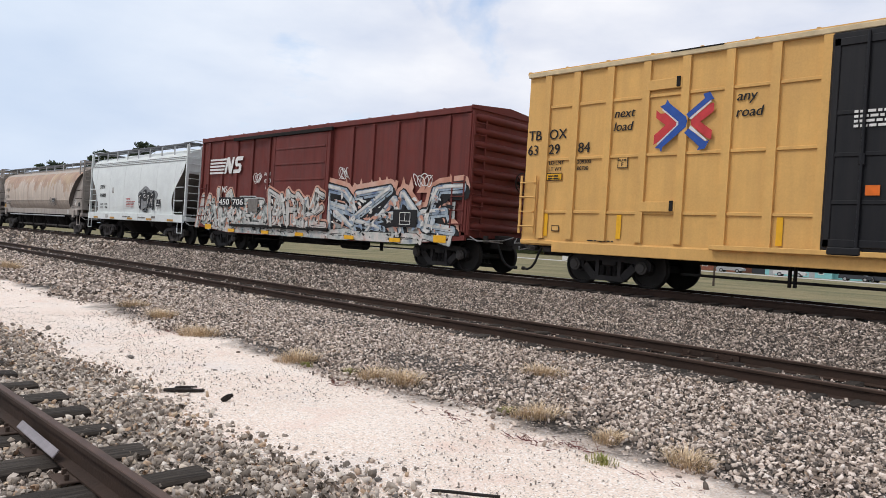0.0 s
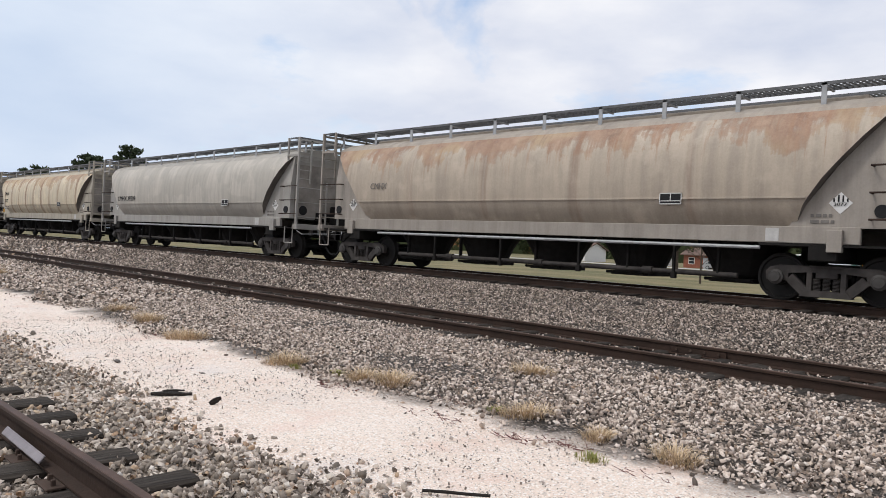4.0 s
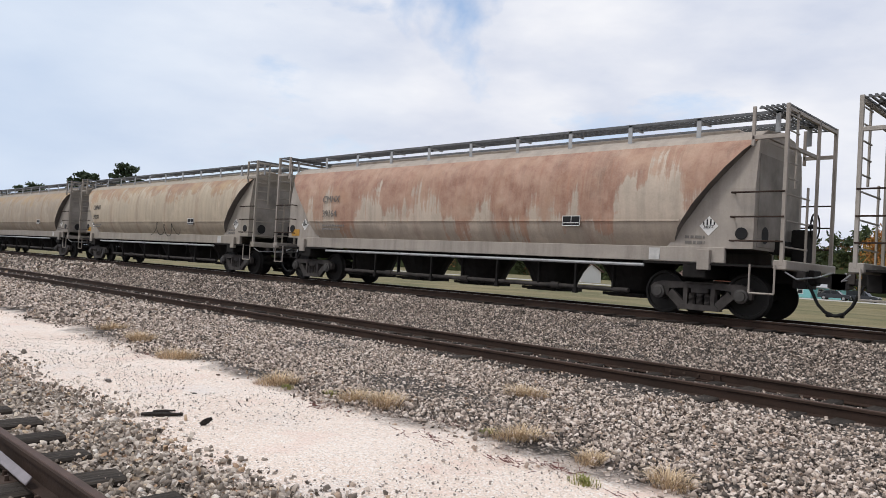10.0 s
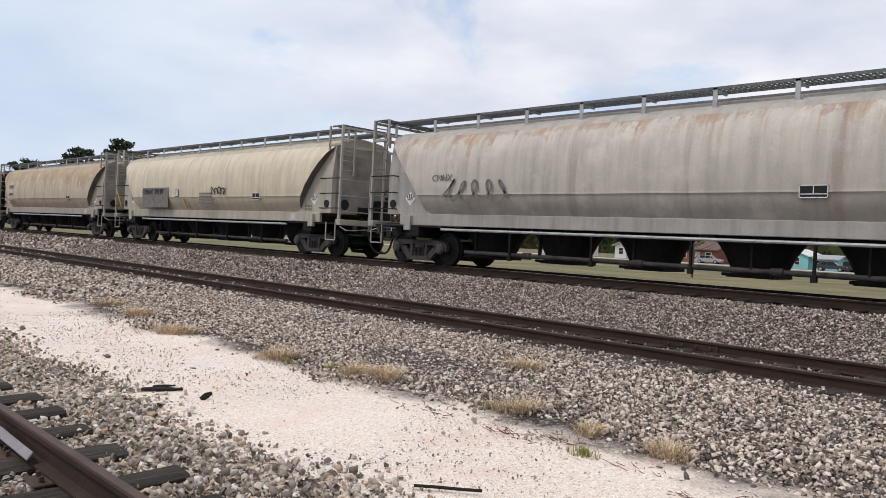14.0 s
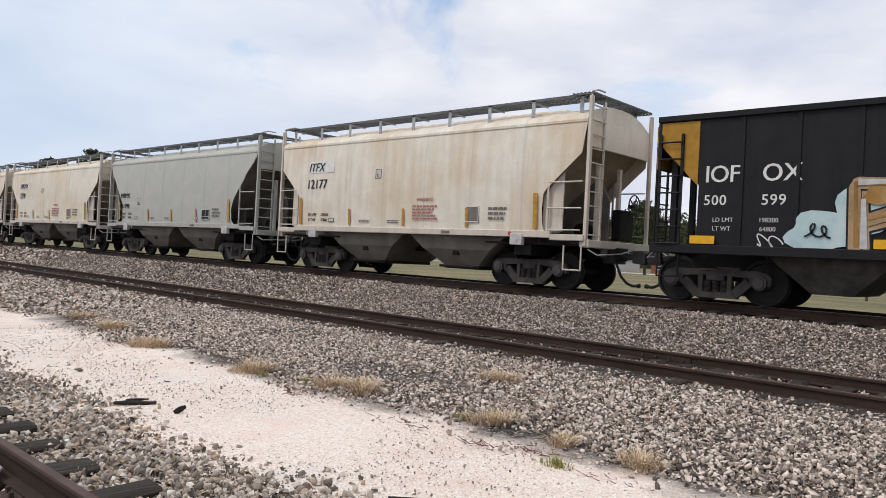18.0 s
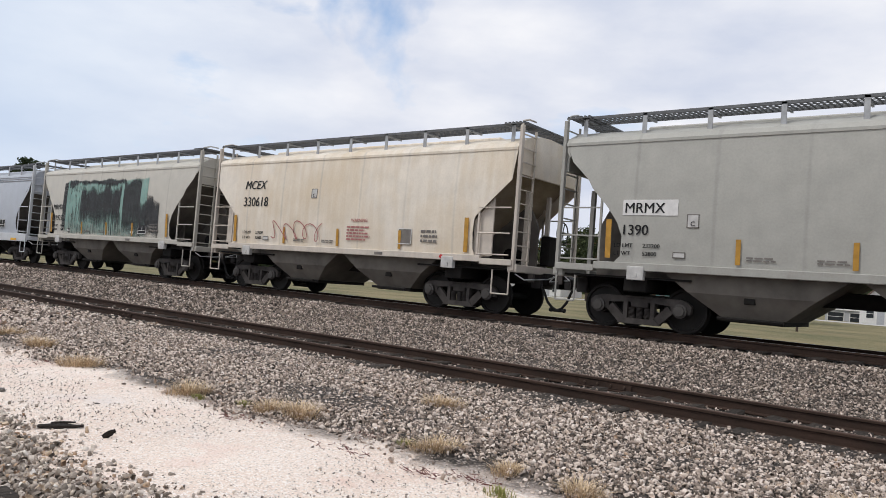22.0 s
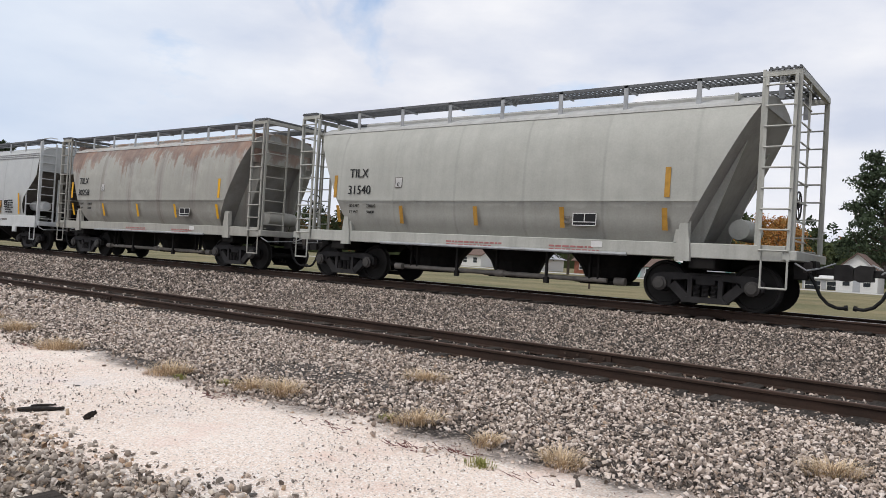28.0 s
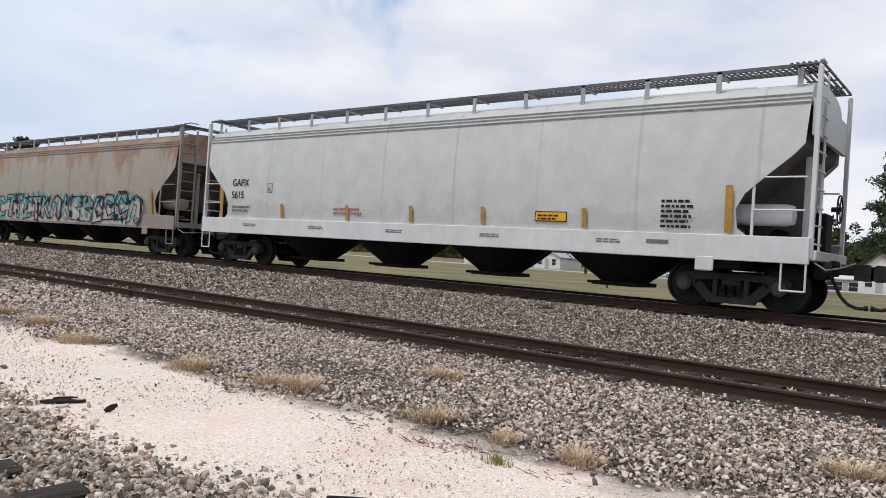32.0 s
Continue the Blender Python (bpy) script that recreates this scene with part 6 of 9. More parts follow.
def boxcar_yellow(x_rear):
    half = 9.6
    paint = car_paint("yellow_boxcar", (0.70, 0.41, 0.135), dirt=0.45, seed=1, dirt_col=(0.50, 0.28, 0.095), stain=(0.58, 0.34, 0.12))
    black = car_paint("black_door", (0.009, 0.0095, 0.012), dirt=0.10, seed=2, rough=0.45)
    car = tagged(new("boxcar"), "tan-yellow high-cube boxcar with a black door and crossed arrows", "boxcar", "train")
    box_body(car, half, 0.85, 5.08, paint, paint)
    rx = lambda d: -half + d
    for i, d in enumerate((0.62, 1.46, 2.38, 3.30, 4.22, 5.16, 6.06, 6.98)):
        part("side_post", Shape().prism_x([(-1.535, 1.02), (-1.535, 4.98), (-1.46, 4.98), (-1.46, 1.02)], rx(d) - 0.09, rx(d) + 0.09), paint, car)
        part("side_post", Shape().box(half - d - 0.09, half - d + 0.09, -1.535, -1.46, 1.02, 4.98, 0.01), paint, car)
    for z in (1.67, 2.93, 4.20):
        part("side_rail", Shape().box(rx(0.62), rx(6.98), -1.505, -1.46, z - 0.035, z + 0.035, 0.008), paint, car)
        part("side_rail", Shape().box(half - 6.98, half - 0.62, -1.505, -1.46, z - 0.035, z + 0.035, 0.008), paint, car)
    part("side_sill", Shape().box(-half + 1.0, half - 1.0, -1.53, -1.40, 0.70, 0.95, 0.012).box(-half, half, -1.5, 1.5, 0.88, 0.97, 0.01), paint, car)
    part("eave_rail", Shape().box(-half, half, -1.55, -1.47, 4.97, 5.08, 0.012), MAT["eave"], car, "dusty pale roof edge")
    part("roof_tear", Shape().box(rx(3.85), rx(5.0), -1.557, -1.50, 5.075, 5.10, 0.0), MAT["under"], car, "dark strip along the roof edge")
    # doors: two plug doors that meet at the middle
    for s, x0, x1 in ((-1, rx(7.05), -0.02), (1, 0.02, half - 7.05)):
        door = part("plug_door", Shape().box(x0, x1, -1.57, -1.47, 1.02, 4.96, 0.03), black, car, "black plug door")
        part("door_frame", Shape().box(x0 + 0.05, x1 - 0.05, -1.60, -1.56, 1.10, 1.24, 0.01).box(x0 + 0.05, x1 - 0.05, -1.60, -1.56, 4.70, 4.84, 0.01).box(x0 + 0.05, x0 + 0.16, -1.60, -1.56, 1.1, 4.84, 0.01), black, door)
        for z in (1.9, 2.75, 3.5):
            part("door_rib", Shape().box(x0 + 0.1, x1 - 0.1, -1.59, -1.56, z - 0.04, z + 0.04, 0.01), black, door)
        for xx in (x0 + 0.62, x0 + 1.35):
            part("lock_rod", Shape().rod((xx, -1.62, 1.05), (xx, -1.62, 4.9), 0.03, 8).box(xx - 0.05, xx + 0.05, -1.64, -1.58, 2.55, 2.75, 0.01), black, door, "door locking rod")
    panel(car, "placard", rx(7.75), rx(7.98), 2.02, 2.20, MAT["orange"], -1.60)
    panel(car, "notice", rx(8.35), rx(8.7), 2.10, 2.36, MAT["white"], -1.60)
    bars(car, rx(7.5), 3.22, 0.85, 0.34, 4, MAT["white"], -1.60, 31)
    bars(car, rx(8.3), 4.05, 0.7, 0.36, 3, MAT["white"], -1.60, 32)
    part("door_track", Shape().box(rx(5.0), half - 5.0, -1.66, -1.56, 0.94, 1.04, 0.01), paint, car)
    part("door_roller", Shape().box(rx(7.2), rx(7.75), -1.68, -1.58, 0.96, 1.10, 0.02), black, car)
    for d, z in ((3.75, 4.42), (3.75, 1.80)):
        plate = part("defect_board", Shape().box(rx(d) - 0.42, rx(d) + 0.40, -1.545, -1.49, z - 0.11, z + 0.11, 0.01), paint, car)
        part("latch", Shape().box(rx(d) + 0.28, rx(d) + 0.36, -1.575, -1.53, z - 0.09, z + 0.13, 0.008), MAT["under"], plate)
    y = -1.492
    blk = MAT["black"]
    stencil(car, "TB", rx(0.08), 3.42, 0.24, blk, y, bold=0.01)
    stencil(car, "OX", rx(0.72), 3.42, 0.24, blk, y)
    for w, d in (("63", 0.08), ("29", 0.72), ("84", 1.58)):
        stencil(car, w, rx(d), 3.06, 0.24, blk, y)
    stencil(car, "LD LMT", rx(0.76), 2.80, 0.09, blk, y, name="data_stencil")
    stencil(car, "208300", rx(1.58), 2.80, 0.09, blk, y, name="data_stencil")
    stencil(car, "LT WT", rx(0.76), 2.65, 0.09, blk, y, name="data_stencil")
    stencil(car, "80700", rx(1.58), 2.65, 0.09, blk, y, name="data_stencil")
    panel(car, "notice", rx(0.70), rx(1.17), 2.42, 2.60, MAT["yellow"], y, frame_mat=blk)
    bars(car, rx(0.76), 2.45, 0.36, 0.12, 2, blk, y - 0.01, 5)
    panel(car, "plate_notice", rx(2.68), rx(2.94), 2.66, 2.92, paint, y, frame_mat=blk)
    stencil(car, "PLATE", rx(2.71), 2.81, 0.05, blk, y - 0.009, name="data_stencil")
    stencil(car, "F", rx(2.78), 2.70, 0.09, blk, y - 0.009, name="data_stencil")
    stencil(car, "next", rx(2.52), 3.80, 0.20, blk, y, slant=0.2, name="slogan")
    stencil(car, "load", rx(2.52), 3.50, 0.20, blk, y, slant=0.2, name="slogan")
    stencil(car, "any", rx(5.32), 3.92, 0.20, blk, y, slant=0.2, name="slogan")
    stencil(car, "road", rx(5.32), 3.60, 0.20, blk, y, slant=0.2, name="slogan")
    # crossed arrows
    cx, cz = rx(4.22), 3.55
    emblem = (([(-0.86, 0.66), (-0.68, 0.72), (-0.60, 0.88), (-0.52, 0.74), (0.09, 0.22), (0.14, 0.05), (0.09, -0.15), (-0.68, -0.80), (-0.72, -0.98), (-0.80, -0.84), (-0.98, -0.82), (-0.86, -0.72), (-0.16, -0.04), (-0.16, 0.06), (-0.74, 0.56)], "blue"),
              ([(-0.99, 0.54), (-0.82, 0.40), (-0.62, 0.40), (-0.24, 0.04), (-0.24, -0.06), (-0.88, -0.62), (-1.02, -0.70), (-1.02, -0.36), (-0.62, -0.02), (-0.98, 0.26)], "red"),
              ([(-0.80, 0.54), (-0.74, 0.55), (-0.17, 0.06), (-0.17, -0.04), (-0.88, -0.71), (-0.92, -0.68), (-0.23, -0.05), (-0.23, 0.05)], "white"),
              ([(0.10, 0.30), (0.70, 0.80), (0.64, 0.95), (0.86, 1.0), (1.02, 0.74), (0.90, 0.72), (0.20, 0.16)], "blue"),
              ([(0.06, -0.34), (0.60, -0.84), (0.54, -0.98), (0.80, -0.92), (0.94, -0.64), (0.80, -0.68), (0.20, -0.20)], "blue"),
              ([(0.28, 0.10), (0.88, 0.58), (1.02, 0.62), (1.02, 0.32), (0.60, 0.0), (1.0, -0.32), (1.0, -0.62), (0.84, -0.56), (0.28, -0.08)], "red"),
              ([(0.21, 0.15), (0.90, 0.70), (0.94, 0.67), (0.27, 0.11)], "white"), ([(0.21, -0.19), (0.80, -0.66), (0.86, -0.64), (0.27, -0.10)], "white"))
    for poly, col in emblem:
        part("arrow_emblem", flat_polys([[(cx + u * 0.64, cz + v * 0.60) for u, v in poly]], 0.0), MAT[col], car, at=pose(0, y - 0.050, 0))
    for d in (0.66, 2.62, 6.12):
        panel(car, "reflector", rx(d) + (0.12 if d > 1 else 0.0), rx(d) + (0.24 if d > 1 else 0.16), 1.08, 1.62, MAT["yellow"], y)
    panel(car, "notice", rx(0.95), rx(1.17), 1.20, 1.34, paint, y, frame_mat=blk)
    bars(car, rx(2.0), 1.00, 0.9, 0.06, 1, blk, y - 0.01, 8)
    part("ladder", ladder_shape(rx(-0.02), rx(0.42), -1.56, 1.12, 2.55, 4), paint, car, "side ladder")
    part("ladder", ladder_y(half, -1.45, -0.95, 1.0, 4.8, 12), paint, car, "end ladder")
    for k in range(9):
        for sx in (-1, 1):
            part("end_rib", Shape().lathe([(0.05, -1.40), (0.09, -1.3), (0.09, 1.3), (0.05, 1.40)], (0, 0, 0), 10), paint, car, "rounded rib of the end wall", 40, at=pose(sx * half, 0, 1.15 + k * 0.43), key="yellow_rib")
    part("centre_sill", Shape().box(-half - 0.2, half + 0.2, -0.22, 0.22, 0.62, 0.86), MAT["under"], car)
    part("underframe", Shape().box(-half + 0.3, half - 0.3, -1.3, 1.3, 0.80, 0.86), MAT["under"], car)
    part("hand_brake_strut", Shape().box(rx(6.40), rx(6.44), -1.2, -1.1, 0.30, 0.75).box(rx(6.50), rx(6.54), -1.2, -1.1, 0.30, 0.75).rod((rx(4.2), -1.15, 0.40), (half - 3, -1.15, 0.40), 0.03), MAT["under"], car, "hanging brake pipe")
    for sx in (-1, 1):
        make_truck(car, sx * (half - 2.32), True)
        make_coupler(car, sx * (half + 0.22), sx)
        part("uncoupling_lever", Shape().pipe([(sx * (half + 0.05), -1.45, 0.78), (sx * (half + 0.25), -1.2, 0.70), (sx * (half + 0.3), -0.2, 0.85)], 0.016, 5), MAT["galv"], car)
    return car, x_rear + half


def boxcar_maroon(cx):
    half = 7.75
    paint = car_paint("maroon_boxcar", (0.150, 0.034, 0.028), dirt=0.55, seed=3, dirt_col=(0.05, 0.02, 0.018), rough=0.6)
    car = tagged(new("boxcar"), "maroon ribbed boxcar with graffiti along its lower side", "boxcar", "train")
    box_body(car, half, 0.95, 4.46, paint, paint)
    xs = [-7.68, -7.1, -5.95, -4.80, -3.65, -2.45] + [2.53, 3.58, 4.72, 5.85, 6.88, 7.68]
    for i, x in enumerate(xs):
        part("side_post", Shape().box(x - 0.075, x + 0.075, -1.535, -1.46, 0.98, 4.28, 0.012), paint, car)
    part("eave_rail", Shape().box(-half, half, -1.545, -1.46, 4.32, 4.48, 0.012), paint, car)
    part("side_sill", Shape().prism([(-half, 1.08), (-half, 0.86), (-6.9, 0.80), (-5.2, 0.66), (5.2, 0.66), (6.9, 0.80), (half, 0.86), (half, 1.08)], -1.535, -1.45), paint, car)
    door = part("sliding_door", Shape().box(-1.88, 1.28, -1.60, -1.50, 1.02, 4.22, 0.015), paint, car, "maroon sliding door")
    for z in (1.55, 2.1, 2.65, 3.2, 3.75):
        part("door_rib", Shape().box(-1.82, 1.22, -1.625, -1.59, z - 0.03, z + 0.03, 0.008), paint, door)
    part("door_post", Shape().box(1.30, 1.46, -1.60, -1.46, 0.9, 4.3, 0.01).box(-2.05, -1.90, -1.60, -1.46, 0.9, 4.3, 0.01), paint, car)
    part("door_track", Shape().box(-4.9, 1.6, -1.66, -1.58, 4.22, 4.34, 0.01).box(-4.9, 1.6, -1.64, -1.52, 0.92, 1.02, 0.01), MAT["under"], car)
    for k in range(9):
        for sx in (-1, 1):
            part("end_rib", Shape().lathe([(0.04, -1.42), (0.11, -1.25), (0.11, 1.25), (0.04, 1.42)], (0, 0, 0), 12), paint, car, "rounded rib of the end wall", 40, at=pose(sx * half, 0, 1.25 + k * 0.37), key="maroon_rib")
    part("end_corner", Shape().box(half - 0.03, half + 0.06, -1.5, -1.40, 1.0, 4.35, 0.01).box(-half - 0.06, -half + 0.03, -1.5, -1.40, 1.0, 4.35, 0.01).box(half - 0.03, half + 0.06, 1.40, 1.5, 1.0, 4.35, 0.01), paint, car)
    y = -1.480
    # emblem: white stripes and block
    w = MAT["white"]
    for k in range(5):
        z = 2.99 + k * 0.132
        part("emblem_stripe", Shape().box(-6.92, -5.78 + 0.06 * k, -0.004, 0, z, z + 0.075), w, car, at=pose(0, y - 0.06, 0))
    def wide(p):
        return [(-5.72 + (q + 6.12) * 1.12, 2.99 + (h - 3.02) * 1.28) for q, h in p]
    part("emblem_block", flat_polys([wide([(-6.12, 3.02), (-5.98, 3.02), (-5.88, 3.30), (-5.78, 3.02), (-5.60, 3.02), (-5.42, 3.52), (-5.56, 3.52), (-5.66, 3.24), (-5.76, 3.52), (-5.94, 3.52)]), wide([(-5.50, 3.02), (-5.05, 3.02), (-4.95, 3.10), (-4.92, 3.25), (-5.02, 3.31), (-5.22, 3.31), (-5.20, 3.40), (-4.86, 3.40), (-4.82, 3.52), (-5.25, 3.52), (-5.36, 3.44), (-5.38, 3.30), (-5.30, 3.22), (-5.10, 3.22), (-5.12, 3.13), (-5.46, 3.13)])], 0.0), w, car, at=pose(0, y - 0.06, 0))
    stencil(car, "NS", -5.82, 2.24, 0.25, w, y - 0.058)
    stencil(car, "450", -5.88, 1.75, 0.23, w, y - 0.128, width=0.82)
    stencil(car, "706", -4.80, 1.75, 0.23, w, y - 0.128, width=0.82)
    # spray paint along the lower side
    pal = {k: plain("spray_" + k, c, 0.6, 0.0, 0.3, 3.0) for k, c in dict(silver=(0.42, 0.44, 0.42), mint=(0.34, 0.46, 0.40), salmon=(0.52, 0.27, 0.20), slate=(0.20, 0.28, 0.36), cream=(0.55, 0.53, 0.48), white=(0.66, 0.65, 0.62), olive=(0.22, 0.21, 0.10)).items()}
    PAL.update(pal)
    pale = spray_mix("pale_spray", [(0.22, 0.30, 0.29), (0.52, 0.54, 0.51), (0.72, 0.70, 0.67)], 2.4)
    sea = spray_mix("sea_spray", [(0.16, 0.22, 0.29), (0.48, 0.52, 0.49), (0.66, 0.62, 0.58), (0.50, 0.34, 0.28)], 2.4)
    dawn = spray_mix("dawn_spray", [(0.05, 0.10, 0.24), (0.30, 0.38, 0.44), (0.64, 0.65, 0.64)], 2.0)
    peach = spray_mix("peach_spray", [(0.40, 0.17, 0.11), (0.56, 0.29, 0.21), (0.62, 0.42, 0.34)], 1.5)
    soil = spray_mix("grey_wash", [(0.09, 0.10, 0.10), (0.33, 0.35, 0.34), (0.52, 0.52, 0.49)], 1.1)
    g = random.Random(21)
    for x0, x1, zt, yy, m in ((-7.5, -2.1, 1.75, y - 0.0605, pale), (-1.86, 1.26, 1.75, -1.628, soil), (1.5, 7.35, 1.9, y - 0.0605, soil)):
        n = int((x1 - x0) / 0.22)
        top = [(x0 + (x1 - x0) * i / n, zt + g.uniform(-0.22, 0.18)) for i in range(n + 1)]
        part("graffiti", flat_polys([[(x1, 0.98), (x0, 0.98)] + top], 0.0), m, car, "rolled pale paint under the lettering", at=pose(0, yy, 0))
    part("graffiti", flat_polys([[(6.9, 0.98), (7.4, 0.98), (6.9, 0.82), (5.2, 0.68), (-5.2, 0.68), (-6.9, 0.82), (-7.4, 0.98)]], 0.0), sea, car, "pale paint along the sill", at=pose(0, y - 0.0605, 0))
    ink = MAT["black"]

    def coats(halo, grow, fill, r, edge=0.035, deep=None):
        out = [("halo", halo, grow, 0, 0.02)]
        if deep:
            out.append(("block_shadow", deep, 0.06, 0.10, -0.12))
        return out + [("outline", ink, edge, 0, 0), ("fill", fill, 0.0, 0, 0), ("inner_line", ink, 0.016 - r, 0.05, -0.05), ("inner_fill", sea, 0.045 - r, -0.05, 0.05)]
    piece(car, -7.5, -4.7, 0.84, 2.12, y - 0.064, (("M", 1.0), ("A", 0.9), ("W", 1.0), ("R", 0.9)), coats(peach, 0.09, pale, 0.115), 0.115, pal["white"], 0.12, 0.80, crowd=1.35, wild=0.42, seed=3)
    piece(car, -4.8, -2.1, 0.80, 1.95, y - 0.066, (("N", 1.0), ("E", 0.9), ("Z", 1.0), ("A", 0.8)), coats(pal["silver"], 0.07, pale, 0.11), 0.11, pal["white"], 0.1, 0.78, crowd=1.35, wild=0.42, seed=4)
    piece(car, -1.9, 1.28, 1.0, 2.18, -1.632, (("P", 1.0), ("A", 1.0), ("P", 0.9), ("O", 1.0), ("M", 1.2), ("E", 0.9)), coats(peach, 0.09, sea, 0.105), 0.105, pal["white"], 0.0, 0.98, crowd=1.3, wild=0.36, seed=5)
    piece(car, -1.7, 7.3, 0.66, 1.0, y - 0.066, (("O", 1.0), ("S", 1.4), ("O", 1.2), ("Z", 1.2), ("O", 1.0), ("N", 1.0)), (("outline", ink, 0.02, 0, 0), ("fill", sea, 0.0, 0, 0)), 0.07, None, 0.0, 0.66, crowd=1.1, wild=0.2)
    piece(car, 1.5, 7.3, 0.98, 2.32, y - 0.064, (("R", 1.4), ("Z", 1.5), ("A", 1.2), ("N", 1.2), ("E", 1.2)), coats(peach, 0.18, dawn, 0.15, 0.05, ink), 0.15, pal["white"], 0.25, 0.97, crowd=1.3, wild=0.40, seed=6)
    spikes = []
    for i in range(15):
        x = 1.55 + 0.39 * i + g.uniform(-0.1, 0.1)
        spikes.append([(x - 0.14, 2.15), (x + 0.16, 2.15), (x + 0.24, 2.3 + g.uniform(0.0, 0.22)), (x + 0.12, 2.42 + g.uniform(0.0, 0.25)), (x, 2.3)])
    part("graffiti", flat_polys(spikes, 0.0), peach, car, "peach sprayed flames", at=pose(0, y - 0.0615, 0))
    flecks(car, -7.4, -2.2, 0.95, 1.95, y - 0.0985, (ink, pal["white"], peach, pale), 31, 34)
    flecks(car, -1.8, 1.2, 1.05, 2.0, -1.668, (ink, pal["white"], peach, sea), 32, 24)
    flecks(car, 1.6, 7.2, 1.05, 2.1, y - 0.103, (ink, pal["white"], peach, dawn), 33, 34)
    flecks(car, -6.8, 6.8, 0.72, 0.95, y - 0.079, (ink, pal["white"], pale), 34, 40)
    for x, wd in ((-5.92, 0.92), (-4.84, 0.92)):
        panel(car, "mark_panel", x, x + wd, 1.68, 2.04, MAT["black"], y - 0.118)
    panel(car, "mark_panel", -3.62, -2.92, 1.50, 1.98, MAT["greytext"], y - 0.118)
    for k, (wd, xx) in enumerate((("44X1", -2.75), ("45X3", -2.72), ("179", -2.6))):
        stencil(car, wd, xx, 2.82 - 0.24 * k, 0.15, MAT["white"], y - 0.02, name="chalk_mark", slant=0.15)
    for x, z, ww in ((-3.35, 2.55, 0.5), (2.0, 2.6, 0.5), (5.6, 2.3, 0.8)):
        scribble(car, x, z, ww, 0.4, y - 0.065, w, int(x * 10) + 90, 0.012)
    panel(car, "notice", 4.85, 5.9, 1.15, 1.66, MAT["black"], y - 0.120)
    panel(car, "notice", 5.15, 5.62, 1.22, 1.58, MAT["black"], y - 0.124, frame_mat=w)
    for x in (-7.0, -5.08, -2.58, -0.35, 2.48, 4.71, 6.6):
        panel(car, "reflector", x, x + 0.5, 0.70 if abs(x) < 5.1 else 0.76, 0.82 if abs(x) < 5.1 else 0.96, MAT["yellow"], y - 0.096)
    part("ladder", ladder_shape(half - 0.55, half - 0.1, -1.56, 1.1, 2.6, 4), paint, car, "side ladder")
    part("ladder", ladder_y(half + 0.06, -1.45, -1.0, 1.0, 4.2, 10), paint, car, "end ladder")
    part("ladder", ladder_shape(-half + 0.1, -half + 0.55, -1.56, 1.1, 2.6, 4), paint, car, "side ladder")
    brake_wheel(car, half + 0.2, 0.5, 2.6, 1)
    part("centre_sill", Shape().box(-half - 0.2, half + 0.2, -0.25, 0.25, 0.66, 0.96), MAT["under"], car)
    part("underframe", Shape().box(-half + 0.2, half - 0.2, -1.4, 1.4, 0.90, 0.96).box(-2.2, 0.6, -0.9, -0.3, 0.45, 0.8, 0.03).rod((1.2, -0.6, 0.55), (2.4, -0.6, 0.55), 0.18, 12), MAT["under"], car)
    part("brake_rod", Shape().rod((-4.6, -0.9, 0.52), (5.2, -0.9, 0.52), 0.025).box(-4.2, -4.15, -1.0, -0.9, 0.4, 0.9).box(3.6, 3.65, -1.0, -0.9, 0.4, 0.9), MAT["under"], car)
    for sx in (-1, 1):
        make_truck(car, sx * (half - 1.42), True)
        make_coupler(car, sx * (half + 0.15), sx)
        part("uncoupling_lever", Shape().pipe([(sx * (half + 0.05), -1.45, 0.90), (sx * (half + 0.3), -0.3, 0.85)], 0.016, 5), MAT["galv"], car)
    return car


PAL = {}


MAT["eave"] = plain("dusty_roof_edge", (0.62, 0.50, 0.32), 0.8, 0.0, 0.3, 2.0)


